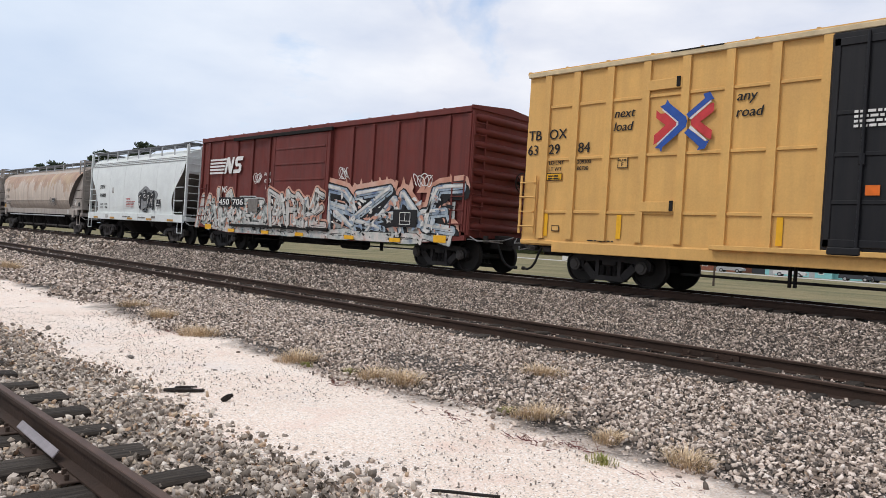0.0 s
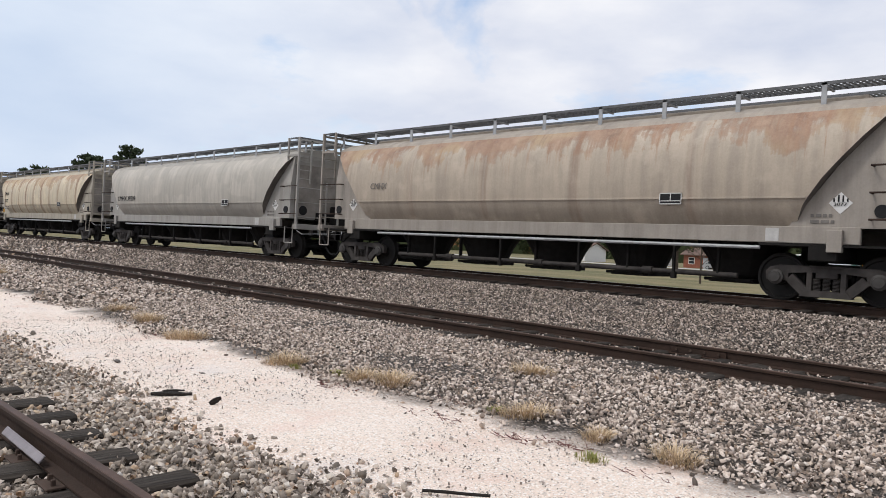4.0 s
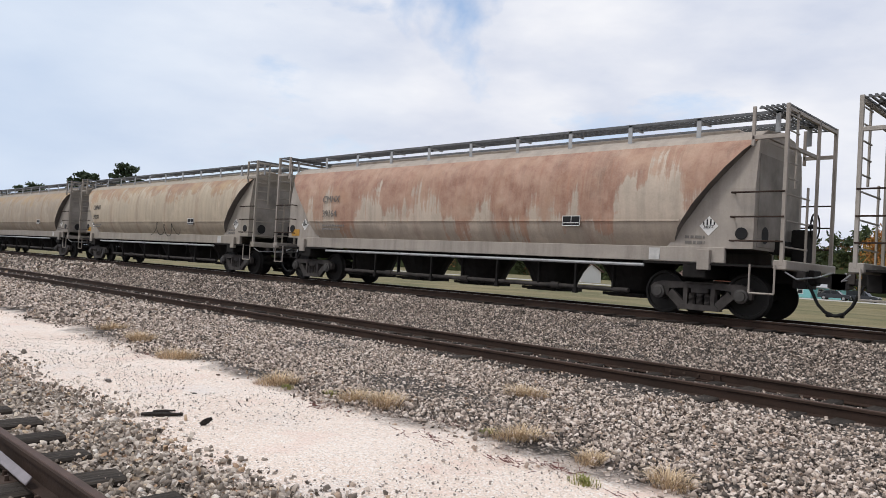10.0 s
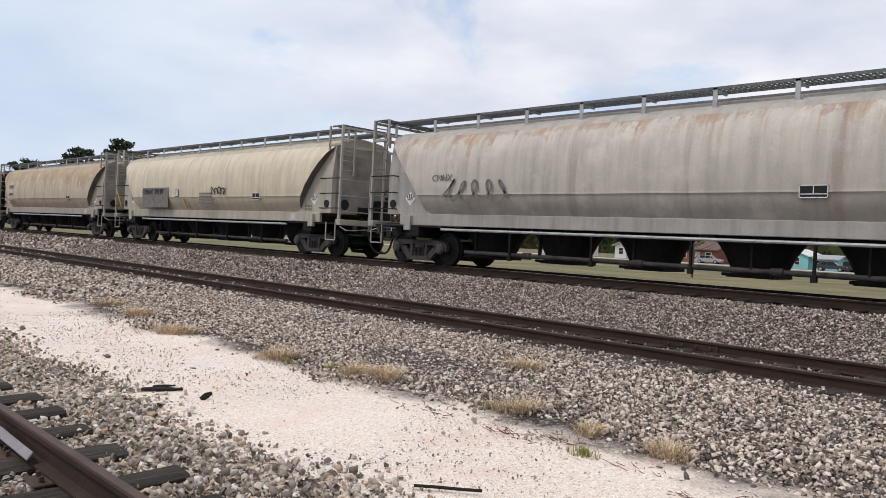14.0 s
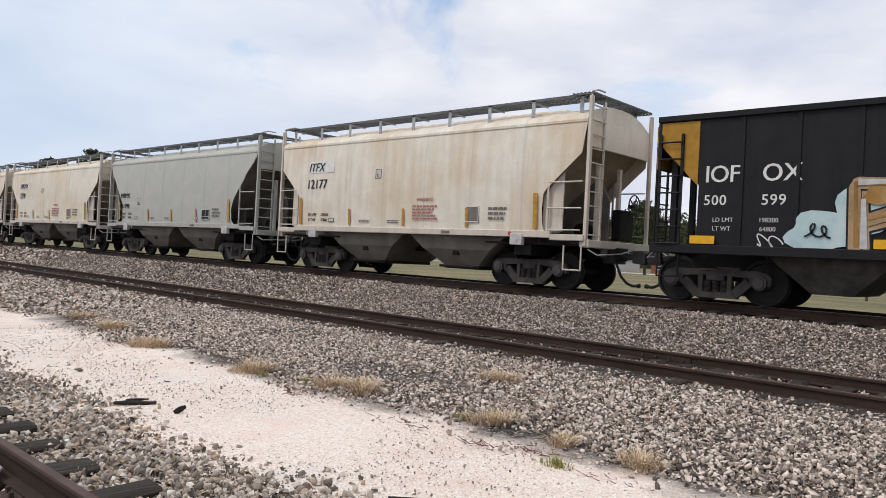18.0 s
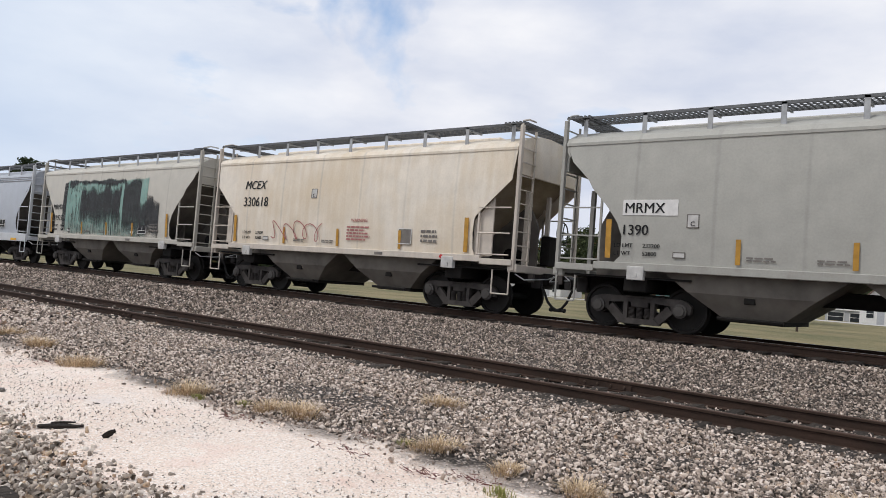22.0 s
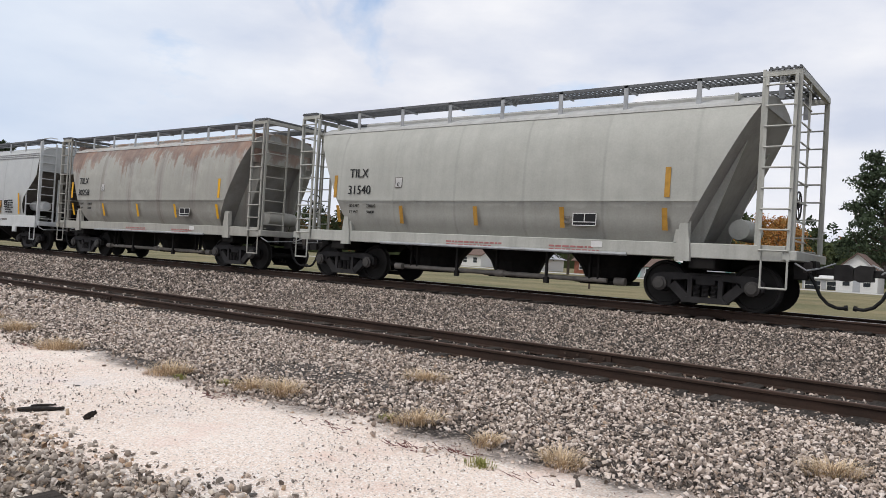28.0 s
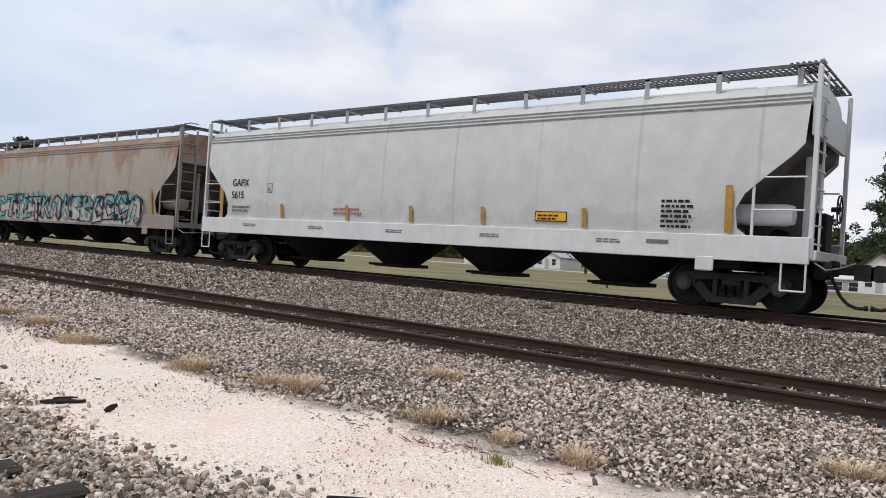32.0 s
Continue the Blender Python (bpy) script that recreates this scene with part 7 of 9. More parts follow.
def open_hopper(cx):
    half = 6.88
    paint = car_paint("black_hopper", (0.010, 0.010, 0.012), dirt=0.12, seed=5, dirt_col=(0.05, 0.045, 0.042), rough=0.6)
    ochre = plain("ochre_end", (0.40, 0.21, 0.03), 0.65, 0.0, 0.25)
    car = tagged(new("open_hopper_car"), "black open-top hopper car with bubble-letter graffiti", "hopper car", "train")
    for side in (-1, 1):
        s = Shape().prism([(-6.85, 3.72), (-6.85, 3.25), (-6.0, 2.35), (-6.0, 1.10), (5.3, 1.10), (5.3, 2.45), (6.2, 3.25), (6.85, 3.35), (6.85, 3.72)], side * 1.46 - 0.02, side * 1.46 + 0.02)
        sheet = part("side_sheet", s, paint, car, "black side sheet")
        for k in range(11):
            x = -5.15 + 1.02 * k
            part("side_stake", Shape().box(x - 0.035, x + 0.035, min(side * 1.48, side * 1.505), max(side * 1.48, side * 1.505), 1.15, 3.66, 0.006), paint, sheet)
        part("top_chord", Shape().box(-6.9, 6.9, min(side * 1.42, side * 1.54), max(side * 1.42, side * 1.54), 3.66, 3.78, 0.012), paint, car)
        part("side_sill", Shape().box(-6.85, 6.85, min(side * 1.42, side * 1.55), max(side * 1.42, side * 1.55), 0.98, 1.16, 0.012), paint, car)
    for sx in (-1, 1):
        slope = Shape().add([(sx * 6.85, -1.44, 3.4), (sx * 6.85, 1.44, 3.4), (sx * 4.6, 1.44, 0.9), (sx * 4.6, -1.44, 0.9)], [(0, 1, 2, 3)])
        part("slope_sheet", slope, paint, car, "black slope sheet")
        part("end_plate", Shape().box(min(sx * 6.82, sx * 6.9), max(sx * 6.82, sx * 6.9), -1.5, 1.5, 2.95, 3.78, 0.01), paint, car)
    part("end_panel", Shape().prism([(-6.87, 3.64), (-6.87, 3.22), (-6.02, 2.34), (-6.02, 3.64)], -1.495, -1.485), ochre, car, "ochre corner panel")
    part("end_panel", Shape().box(-6.93, -6.91, -1.45, 1.45, 2.7, 3.65), ochre, car, "ochre end panel")
    for bx in (-3.6, -1.2, 1.2, 3.6):
        s = Shape()
        top = [(bx - 1.15, -1.3, 1.05), (bx + 1.15, -1.3, 1.05), (bx + 1.15, 1.3, 1.05), (bx - 1.15, 1.3, 1.05)]
        bot = [(bx - 0.35, -1.0, 0.32), (bx + 0.35, -1.0, 0.32), (bx + 0.35, 1.0, 0.32), (bx - 0.35, 1.0, 0.32)]
        s.strip(top + top[:1], bot + bot[:1])
        s.add(bot, [(0, 1, 2, 3)])
        part("discharge_chute", s, MAT["truck"], car, "dusty tapered chute")
    for sx in (-1, 1):
        make_truck(car, sx * 5.75, False)
        make_coupler(car, sx * (half + 0.12), sx)
        part("end_sill", Shape().box(min(sx * 6.7, sx * 6.98), max(sx * 6.7, sx * 6.98), -1.5, 1.5, 0.98, 1.18, 0.01), paint, car)
        part("end_post", Shape().box(sx * 6.6 - 0.06, sx * 6.6 + 0.06, -1.3, -1.18, 1.1, 3.2).box(sx * 6.6 - 0.06, sx * 6.6 + 0.06, 1.18, 1.3, 1.1, 3.2).box(sx * 6.6 - 0.06, sx * 6.6 + 0.06, -0.4, -0.3, 1.1, 3.2), paint, car)
        part("ladder", ladder_shape(min(sx * 6.35, sx * 6.82), max(sx * 6.35, sx * 6.82), -1.54, 1.0, 3.4, 7), paint, car, "side ladder")
        part("ladder", ladder_y(sx * 6.95, -1.4, -0.9, 1.1, 3.6, 7), paint, car, "end ladder")
        part("sill_step", Shape().pipe([(sx * 6.35, -1.5, 1.0), (sx * 6.35, -1.5, 0.5), (sx * 6.8, -1.5, 0.5), (sx * 6.8, -1.5, 1.0)], 0.02, 5), paint, car)
    part("centre_sill", Shape().box(-7.0, 7.0, -0.25, 0.25, 0.7, 1.0), MAT["under"], car)
    brake_wheel(car, 7.0, 0.6, 2.0, 1)
    y = -1.488
    w = MAT["white"]
    stencil(car, "IOF", -5.85, 2.40, 0.33, w, y, space=0.95)
    stencil(car, "OX", -4.76, 2.40, 0.33, w, y)
    stencil(car, "500", -5.87, 1.95, 0.20, w, y, space=1.1)
    stencil(car, "599", -4.76, 1.95, 0.20, w, y, space=1.1)
    for k, (a, b) in enumerate((("LD LMT", "198200"), ("LT WT", "64800"))):
        stencil(car, a, -5.68, 1.62 - 0.17 * k, 0.085, MAT["white_frame"], y, name="data_stencil")
        stencil(car, b, -4.78, 1.62 - 0.17 * k, 0.085, MAT["white_frame"], y, name="data_stencil")
    scribble(car, -4.85, 1.14, 0.45, 0.26, y - 0.01, w, 33, 0.012, n=30)
    pal = {k: plain("spray_" + k, c, 0.6, 0.0, 0.35, 3.0) for k, c in dict(gold=(0.48, 0.27, 0.07), tan=(0.50, 0.40, 0.27), sky=(0.40, 0.56, 0.60)).items()}
    PAL.update(pal)
    mist = spray_mix("pale_blue_spray", [(0.30, 0.46, 0.50), (0.44, 0.60, 0.62), (0.62, 0.68, 0.68)], 1.6)
    tan = spray_mix("tan_spray", [(0.24, 0.13, 0.05), (0.40, 0.27, 0.15), (0.56, 0.45, 0.33)], 0.9)
    gold = spray_mix("gold_spray", [(0.22, 0.11, 0.02), (0.36, 0.19, 0.05), (0.46, 0.30, 0.13)], 1.4)
    cloud_spray(car, ((-3.7, 1.45, 0.62, 0.36), (-3.0, 1.85, 0.5, 0.5), (-2.0, 1.9, 0.7, 0.5), (-1.0, 1.95, 0.7, 0.52), (0.0, 1.95, 0.7, 0.5), (0.9, 1.9, 0.7, 0.5), (1.9, 1.75, 0.6, 0.5), (2.4, 1.45, 0.5, 0.4)), -1.512, mist, 44, 1.12, "pale blue sprayed cloud")
    piece(car, -3.2, 2.05, 1.08, 2.34, -1.517, (("P", 1.25), ("H", 0.9), ("I", 0.45), ("O", 0.95), ("N", 1.0), ("E", 0.8), ("G", 1.2)),
          (("outline", MAT["black"], 0.035, 0, 0), ("fill", tan, 0.0, 0, 0), ("inner_line", MAT["black"], -0.152, 0.05, -0.06), ("inner_fill", gold, -0.125, -0.04, 0.05)), 0.17, MAT["white_frame"], 0.0, 1.12, "tan and gold fat sprayed letters", crowd=1.1, wild=0.14)
    cloud_spray(car, ((-2.75, 2.1, 0.3, 0.16), (0.95, 2.12, 0.34, 0.18)), -1.536, gold, 45, 1.2, "gold sprayed patches")
    scribble(car, -3.95, 1.34, 0.42, 0.26, -1.53, MAT["black"], 35, 0.018, n=26)
    scribble(car, 2.2, 1.42, 0.42, 0.26, -1.53, MAT["black"], 36, 0.018, n=26)
    cloud_spray(car, ((3.45, 1.62, 0.36, 0.09), (3.45, 1.86, 0.30, 0.07)), -1.512, w, 46, 1.2, "white rubbed-out tag")
    scribble(car, 4.15, 1.75, 0.8, 0.22, -1.512, w, 47, 0.012, n=40)
    bars(car, 4.2, 1.28, 0.7, 0.09, 1, w, -1.512, 9)
    bars(car, 4.2, 1.5, 0.45, 0.16, 2, MAT["white_frame"], -1.512, 10)
    panel(car, "notice", 5.75, 6.2, 1.62, 2.02, MAT["black"], -1.512, frame_mat=w)
    for x in (-6.1, -2.85, -0.6, 3.2, 5.2):
        panel(car, "reflector", x, x + 0.5, 1.18, 1.34, MAT["yellow"], -1.553)
    return car


# ---------------------------------------------------------------- the train, front to rear
# coupling points along the train, metres behind the lane's zero mark at the start
JOIN = [-12.83, -30.15, -42.79, -61.5, -80.1, -98.5, -117.27, -135.9, -154.3, -172.6, -191.4, -210.1, -228.9, -247.4, -265.95, -281.5, -294.7,
        -307.5, -320.3, -333.1, -345.8, -358.6, -371.2, -384.1, -397.0, -409.5, -423.2, -437.0, -451.6, -465.5, -485.1, -503.6, -523.5, -543.2]
TRAIN = []      # car and its middle at the start


def mid(i):
    return (JOIN[i] + JOIN[i + 1]) / 2


def marks(car, kind, H, top, low, mat, x, z, size, second=None, plate=None, slant=0.0, back=None, ratio=1.0, gap=1.35, pz=None):
    y1, y2 = side_y(kind, z), side_y(kind, z - gap * size)
    tl = math.degrees(math.atan2(side_y(kind, z + size) - side_y(kind, z), size)) * -1
    if back:
        panel(car, "mark_panel", x - 0.06, x + back, z - 0.05, z + size + 0.06, MAT["white"], y1 + 0.004, tilt=tl)
    stencil(car, top, x, z, size, mat, y1 - 0.008, tl, slant=slant)
    if low:
        stencil(car, low, x - 0.02, z - gap * size - 0.12 * size, size * ratio, mat, y2 - 0.008, tl)
    if plate:
        p = panel(car, "plate_notice", plate, plate + 0.24, pz or z, (pz or z) + 0.27, MAT["white_frame"], side_y(kind, pz or z) + 0.004, tilt=tl, frame_mat=MAT["greytext"])
        stencil(car, "C", plate + 0.08, (pz or z) + 0.04, 0.09, mat, side_y(kind, pz or z) - 0.012, tl, name="data_stencil")


def weight_lines(car, kind, a, b, x, z, mat, size=0.085):
    for k, (w, n) in enumerate((("LD LMT", a), ("LT WT", b))):
        zz = z - k * 0.16
        stencil(car, w, x, zz, size, mat, side_y(kind, zz) - 0.008, name="data_stencil")
        stencil(car, n, x + 0.62, zz, size, mat, side_y(kind, zz) - 0.008, name="data_stencil")


def stripes(car, kind, xs, z0, z1, mat, w=0.09):
    for x in xs:
        panel(car, "reflector", x - w / 2, x + w / 2, z0, z1, mat, side_y(kind, (z0 + z1) / 2) - 0.002, tilt=math.degrees(math.atan2(side_y(kind, z1) - side_y(kind, z0), z1 - z0)) * -1)


def placard(car, kind, x, z, r=0.2):
    y = side_y(kind, z) - 0.01
    p = part("placard", flat_polys([[(x - r, z), (x, z - r), (x + r, z), (x, z + r)]], 0.0), MAT["white"], car, "white diamond placard", at=pose(0, y, 0))
    s = Shape()
    for k in range(4):
        xx = x - r * 0.55 + k * r * 0.36
        h = r * (1 - abs(xx - x) / r) * 0.8
        s.box(xx - r * 0.06, xx + r * 0.06, -0.008, -0.004, z + 0.02, z + 0.02 + h)
    part("placard_bars", s, MAT["black"], p)


def round_cars():
    # paint, rust amount and colours, marks, and what sets the car apart
    rows = [
        dict(n="39169", col=(0.54, 0.48, 0.43), rust=0.72, lo=2.1, label="tan-grey rounded hopper car with rust runs from the roof", mk=1.0),
        dict(n="", col=(0.46, 0.41, 0.35), rust=0.45, lo=2.3, label="dusty grey rounded hopper car with faint rust patches"),
        dict(n="39209", col=(0.50, 0.49, 0.46), rust=0.0, lo=2.3, label="pale grey rounded hopper car with patched paint", blot=0.35, line=True),
        dict(n="39172", col=(0.60, 0.545, 0.43), rust=0.42, lo=2.2, label="cream-grey rounded hopper car with brown rust streaks", streaky=True, two=True),
        dict(n="39223", col=(0.42, 0.375, 0.31), rust=0.42, lo=2.5, label="brown-grey rounded hopper car with a dark lower side", line=True, low=0.4),
        dict(n="39207", col=(0.50, 0.46, 0.41), rust=0.9, lo=2.1, label="grey rounded hopper car rusted along its upper side", line=True),
        dict(n="39164", col=(0.50, 0.44, 0.38), rust=1.15, lo=1.8, label="rounded hopper car faded to rusty red", red=True, two=True),
        dict(n="39201", col=(0.45, 0.395, 0.315), rust=0.42, lo=2.2, label="beige rounded hopper car with thin orange stains", two=True, tag=True),
        dict(n="39219", col=(0.36, 0.31, 0.25), rust=0.5, lo=2.6, label="tan rounded hopper car with brown stains and grey lower side", line=True, ochre=True),
        dict(n="", col=(0.50, 0.48, 0.45), rust=0.12, lo=2.6, label="light grey rounded hopper car with a faded tag", tag2=True),
        dict(n="39197", col=(0.62, 0.57, 0.46), rust=0.0, lo=2.6, label="cream rounded hopper car with a grey number band", band=True),
        dict(n="39199", col=(0.50, 0.44, 0.36), rust=0.65, lo=2.0, label="beige-grey rounded hopper car with ochre stains", two=True, ochre=True),
    ]
    for i, r in enumerate(rows):
        r["col"] = tuple(c * k for c, k in zip(r["col"], (1.05, 1.0, 0.94)))
        kw = {}
        if r.get("red"):
            kw = dict(rust_col=(0.21, 0.066, 0.034), rust_col2=(0.37, 0.145, 0.078), ochre=(0.40, 0.21, 0.125))
        if r.get("ochre"):
            kw = dict(rust_col=(0.25, 0.14, 0.06), rust_col2=(0.38, 0.26, 0.14))
        paint = car_paint("round_car_paint", r["col"], r["rust"], r["lo"], 3.6, 0.40, low_dark=r.get("low", 0.30), low_z=1.93, low_rag=0.02, seed=i + 10, seam=1.43 if r.get("streaky") else 2.86, drip_at=1.0 if r.get("streaky") else 0.35, blot=r.get("blot", 0.0), **kw)
        frame_paint = car_paint("round_car_frame", tuple(0.5 * c + 0.12 for c in r["col"]), 0.0, dirt=0.5, seed=i + 40)
        car = hopper_car("round", paint, r["label"], "train", seed=i, frame_paint=frame_paint, pipes=True,
                         roof_paint=car_paint("round_car_roof", tuple(0.7 * c + 0.07 for c in r["col"]), 0.0, dirt=0.45, seed=i + 70))
        k = "round"
        blk = MAT["black"] if r["n"] in ("39209", "39201", "39199", "39197", "39172") else MAT["greytext"]
        if r.get("band"):
            panel(car, "number_band", -5.45, -2.95, 1.50, 2.34, MAT["greytext"], side_y(k, 2.2), frame_mat=None)
            stencil(car, "CMHX 39197", -5.43, 2.06, 0.22, MAT["black"], side_y(k, 2.3) - 0.014, width=2.05)
            weight_lines(car, k, "199800", "63200", -5.35, 1.62, MAT["black"], 0.08)
            bars(car, -0.3, 1.45, 1.3, 0.7, 6, MAT["greytext"], side_y(k, 1.9) - 0.03, 3)
            stripes(car, k, (-7.75,), 1.5, 2.3, MAT["yellow"])
            stripes(car, k, (-4.25, -1.4), 1.5, 1.9, MAT["amber"], 0.14)
            panel(car, "plate_notice", -2.35, -2.05, 1.94, 2.24, MAT["white_frame"], side_y(k, 2.2), frame_mat=MAT["black"])
            scribble(car, 0.6, 2.0, 1.2, 0.3, side_y(k, 2.2) - 0.02, MAT["black"], 77, 0.025)
        elif r.get("line"):
            stencil(car, "CMHX " + r["n"], -6.4, 2.07, 0.21, blk, side_y(k, 2.17) - 0.012, width=2.0)
        elif r["n"]:
            z = 2.54
            xm = {"39199": -6.18, "39164": -5.74}.get(r["n"], -6.46)
            stencil(car, "CMHX", xm, z, 0.21, blk, side_y(k, z) - 0.016, slant=0.15)
            stencil(car, r["n"], xm, z - 0.46, 0.21, blk, side_y(k, z - 0.36) - 0.012)
            bars(car, xm, 1.66, 1.2, 0.22, 2, MAT["greytext"], side_y(k, 1.85) - 0.03, i)
        else:
            stencil(car, "CMHX", -5.9, 2.3, 0.18, MAT["greytext"], side_y(k, 2.4) - 0.012, slant=0.15)
        panel(car, "notice", 3.6, 4.1, 1.82, 2.06, MAT["black"], side_y(k, 1.95) - 0.01, frame_mat=MAT["white"])
        panel(car, "notice", 5.75, 6.0, 1.13, 1.38, MAT["white_frame"], -1.305)
        bars(car, 6.55, 1.48, 0.5, 0.22, 2, MAT["greytext"], -1.298, i + 3)


        for x in (-7.0, 7.05):
            p = part("placard", flat_polys([[(x - 0.2, 1.85), (x, 1.65), (x + 0.2, 1.85), (x, 2.05)]], 0.0), MAT["white"], car, "white diamond placard", at=pose(0, -1.298, 0))
            s = Shape()
            for q in range(4):
                xx = x - 0.11 + q * 0.075
                s.box(xx - 0.014, xx + 0.014, -0.008, -0.004, 1.87, 1.87 + 0.15 * (1 - abs(xx - x) / 0.2))
            part("placard_bars", s, MAT["black"], p)
            stencil(car, "3077", x - 0.11, 1.80, 0.06, MAT["black"], -1.312, name="placard_number", width=0.22)
        if r.get("two") or r["n"] == "39169":
            panel(car, "warning_patch", -7.75, -7.3, 1.46, 1.68, MAT["amber"], -1.298)
        if r.get("tag"):
            scribble(car, 0.35, 1.3, 2.65, 0.62, side_y(k, 1.9) - 0.02, MAT["under"], 60, 0.016, n=44)
        if r.get("tag2"):
            scribble(car, -5.4, 1.75, 2.2, 0.6, side_y(k, 2.0) - 0.04, MAT["greytext"], 61, 0.03)
        if r["n"] == "39169":
            scribble(car, 3.2, 1.6, 1.3, 0.5, side_y(k, 1.85) - 0.05, MAT["greytext"], 62, 0.02)
        TRAIN.append((car, mid(2 + i)))


CREAM_EDGE = [(1.37, 4.72), (1.5, 4.66), (1.9, 4.64), (2.25, 4.68), (2.35, 4.76), (3.15, 5.66), (3.86, 5.74)]


def two_bay_cars():
    rows = [
        dict(j=15, t="ITFX", n="12177", col=(0.60, 0.55, 0.47), stain=(0.58, 0.42, 0.25), label="cream two-bay hopper car with tan stains", frame=(0.62, 0.55, 0.47), panel=True, x=-4.3),
        dict(j=16, t="MRMX", n="131998", col=(0.40, 0.40, 0.365), label="grey-green two-bay hopper car", x=-4.6),
        dict(j=17, t="MRMX", n="2290", col=(0.58, 0.53, 0.45), stain=(0.60, 0.42, 0.22), label="cream two-bay hopper car streaked with ochre", frame=(0.60, 0.54, 0.47), panel=True, x=-4.3),
        dict(j=18, t="MCEX", n="330637", col=(0.60, 0.55, 0.48), stain=(0.62, 0.48, 0.32), label="cream two-bay hopper car with dusty streaks", frame=(0.60, 0.54, 0.47), panel=True, x=-4.3),
        dict(j=19, t="MRMX", n="1390", col=(0.35, 0.345, 0.315), label="plain grey two-bay hopper car", panel=True, x=-4.4),
        dict(j=20, t="MCEX", n="330618", col=(0.60, 0.54, 0.46), stain=(0.62, 0.48, 0.31), label="cream two-bay hopper car with pale scribbles low on its side", frame=(0.60, 0.54, 0.47), x=-4.3, tag=True),
        dict(j=21, t="MRMX", n="131923", col=(0.47, 0.45, 0.40), label="grey hopper car with a teal patch streaked with black paint", x=-4.6, drips=True),
        dict(j=23, t="MRMX", n="131971", col=(0.44, 0.42, 0.36), label="grey-beige two-bay hopper car with amber reflectors", x=-4.5),
    ]
    for i, r in enumerate(rows):
        k = "two_bay"
        r["col"] = tuple(min(0.8, c * (1.32 if "frame" in r else 1.18)) for c in r["col"])
        paint = car_paint("two_bay_paint", r["col"], dirt=0.12, seed=i + 60, seam=1.62, stain=r.get("stain"), rough=0.5, dirt_col=tuple(c * 0.6 for c in r["col"]))
        frame_paint = car_paint("two_bay_frame", r.get("frame", tuple(c * 0.9 for c in r["col"])), dirt=0.3, seed=i + 80, dirt_col=(0.2, 0.17, 0.14))
        cream = "frame" in r
        car = hopper_car(k, paint, r["label"], "train", seed=i, frame_paint=frame_paint, edge=CREAM_EDGE if cream else None,
                         # slope paint well below the side's tone: its shade is coloured in
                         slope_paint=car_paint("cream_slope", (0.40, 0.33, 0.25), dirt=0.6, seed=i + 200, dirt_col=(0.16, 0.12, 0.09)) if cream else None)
        if cream:
            for sx in (-1, 1):
                part("corner_sheet", Shape().prism([(sx * 4.62, 1.37), (sx * 5.16, 1.37), (sx * 5.16, 2.75), (sx * 4.62, 2.2)], -1.42, -1.38), frame_paint, car, "pale upright corner sheet")
        if r["n"] in ("330637", "330618", "12177", "2290"):
            marks(car, k, 0, r["t"], r["n"], MAT["black"], -4.23, 3.06, 0.26, plate=-1.15, pz=2.76, slant=0.2, back=1.2 if r.get("panel") else None, ratio=1.08, gap=1.92)
        else:
            marks(car, k, 0, r["t"], r["n"], MAT["black"], -4.5 if r["n"] != "1390" else -4.24, 2.39, 0.21, plate=-2.95, pz=2.10, back=1.1 if r.get("panel") else None, gap=2.02)
        weight_lines(car, k, "233200", "52800", -4.2 if "frame" in r else -4.45, 1.68, MAT["black"])
        amber = MAT["amber"]
        stripes(car, k, (-4.58, 4.48 if cream else 4.18), 1.42 if cream else 1.45, 2.25, amber, 0.12)
        stripes(car, k, (-2.22, 0.05, 2.35) if cream else (-1.95, 0.0, 1.9), 1.42, 1.9, amber, 0.09)
        if cream:
            stencil(car, "WARNING", 0.55, 2.1, 0.09, MAT["redtext"], side_y(k, 2.1) - 0.008, name="data_stencil")
            bars(car, 0.4, 1.6, 0.95, 0.42, 5, MAT["redtext"], side_y(k, 1.8) - 0.006, i)
            panel(car, "notice", 2.3, 2.75, 1.55, 1.95, MAT["greytext"], side_y(k, 1.75) - 0.004, frame_mat=MAT["white"])
            part("red_disc", Shape().lathe([(0.05, -0.004), (0.05, 0.004)], (3.75, -1.535, 1.29), 12), MAT["red"], car, "round red patch")
        else:
            panel(car, "notice", 2.3, 2.85, 1.52, 1.90, MAT["black"], side_y(k, 1.7) - 0.004, frame_mat=MAT["white"])
            panel(car, "notice", 1.75, 2.0, 1.50, 1.62, MAT["white"], side_y(k, 1.6) - 0.004, frame_mat=MAT["greytext"])
        bars(car, 3.05, 1.62, 0.6, 0.36, 3, MAT["greytext"], side_y(k, 1.8) - 0.006, i + 20)
        for xx in (-1.8, -0.6):
            bars(car, xx, 1.5, 0.55, 0.1, 2, MAT["greytext"], side_y(k, 1.55) - 0.006, i + 30)
        panel(car, "notice", -3.2, -2.95, 1.5, 1.62, MAT["white_frame"], side_y(k, 1.55) - 0.004, frame_mat=MAT["greytext"])
        panel(car, "door_slot", 1.5, 1.8, 1.25, 1.32, MAT["greytext"], -1.535)
        if r.get("tag"):
            scribble(car, -2.9, 1.5, 2.4, 0.6, side_y(k, 1.8) - 0.02, MAT["redtext"], 71, 0.014)
        if r.get("drips"):
            drips(car, k)
        TRAIN.append((car, mid(r["j"])))


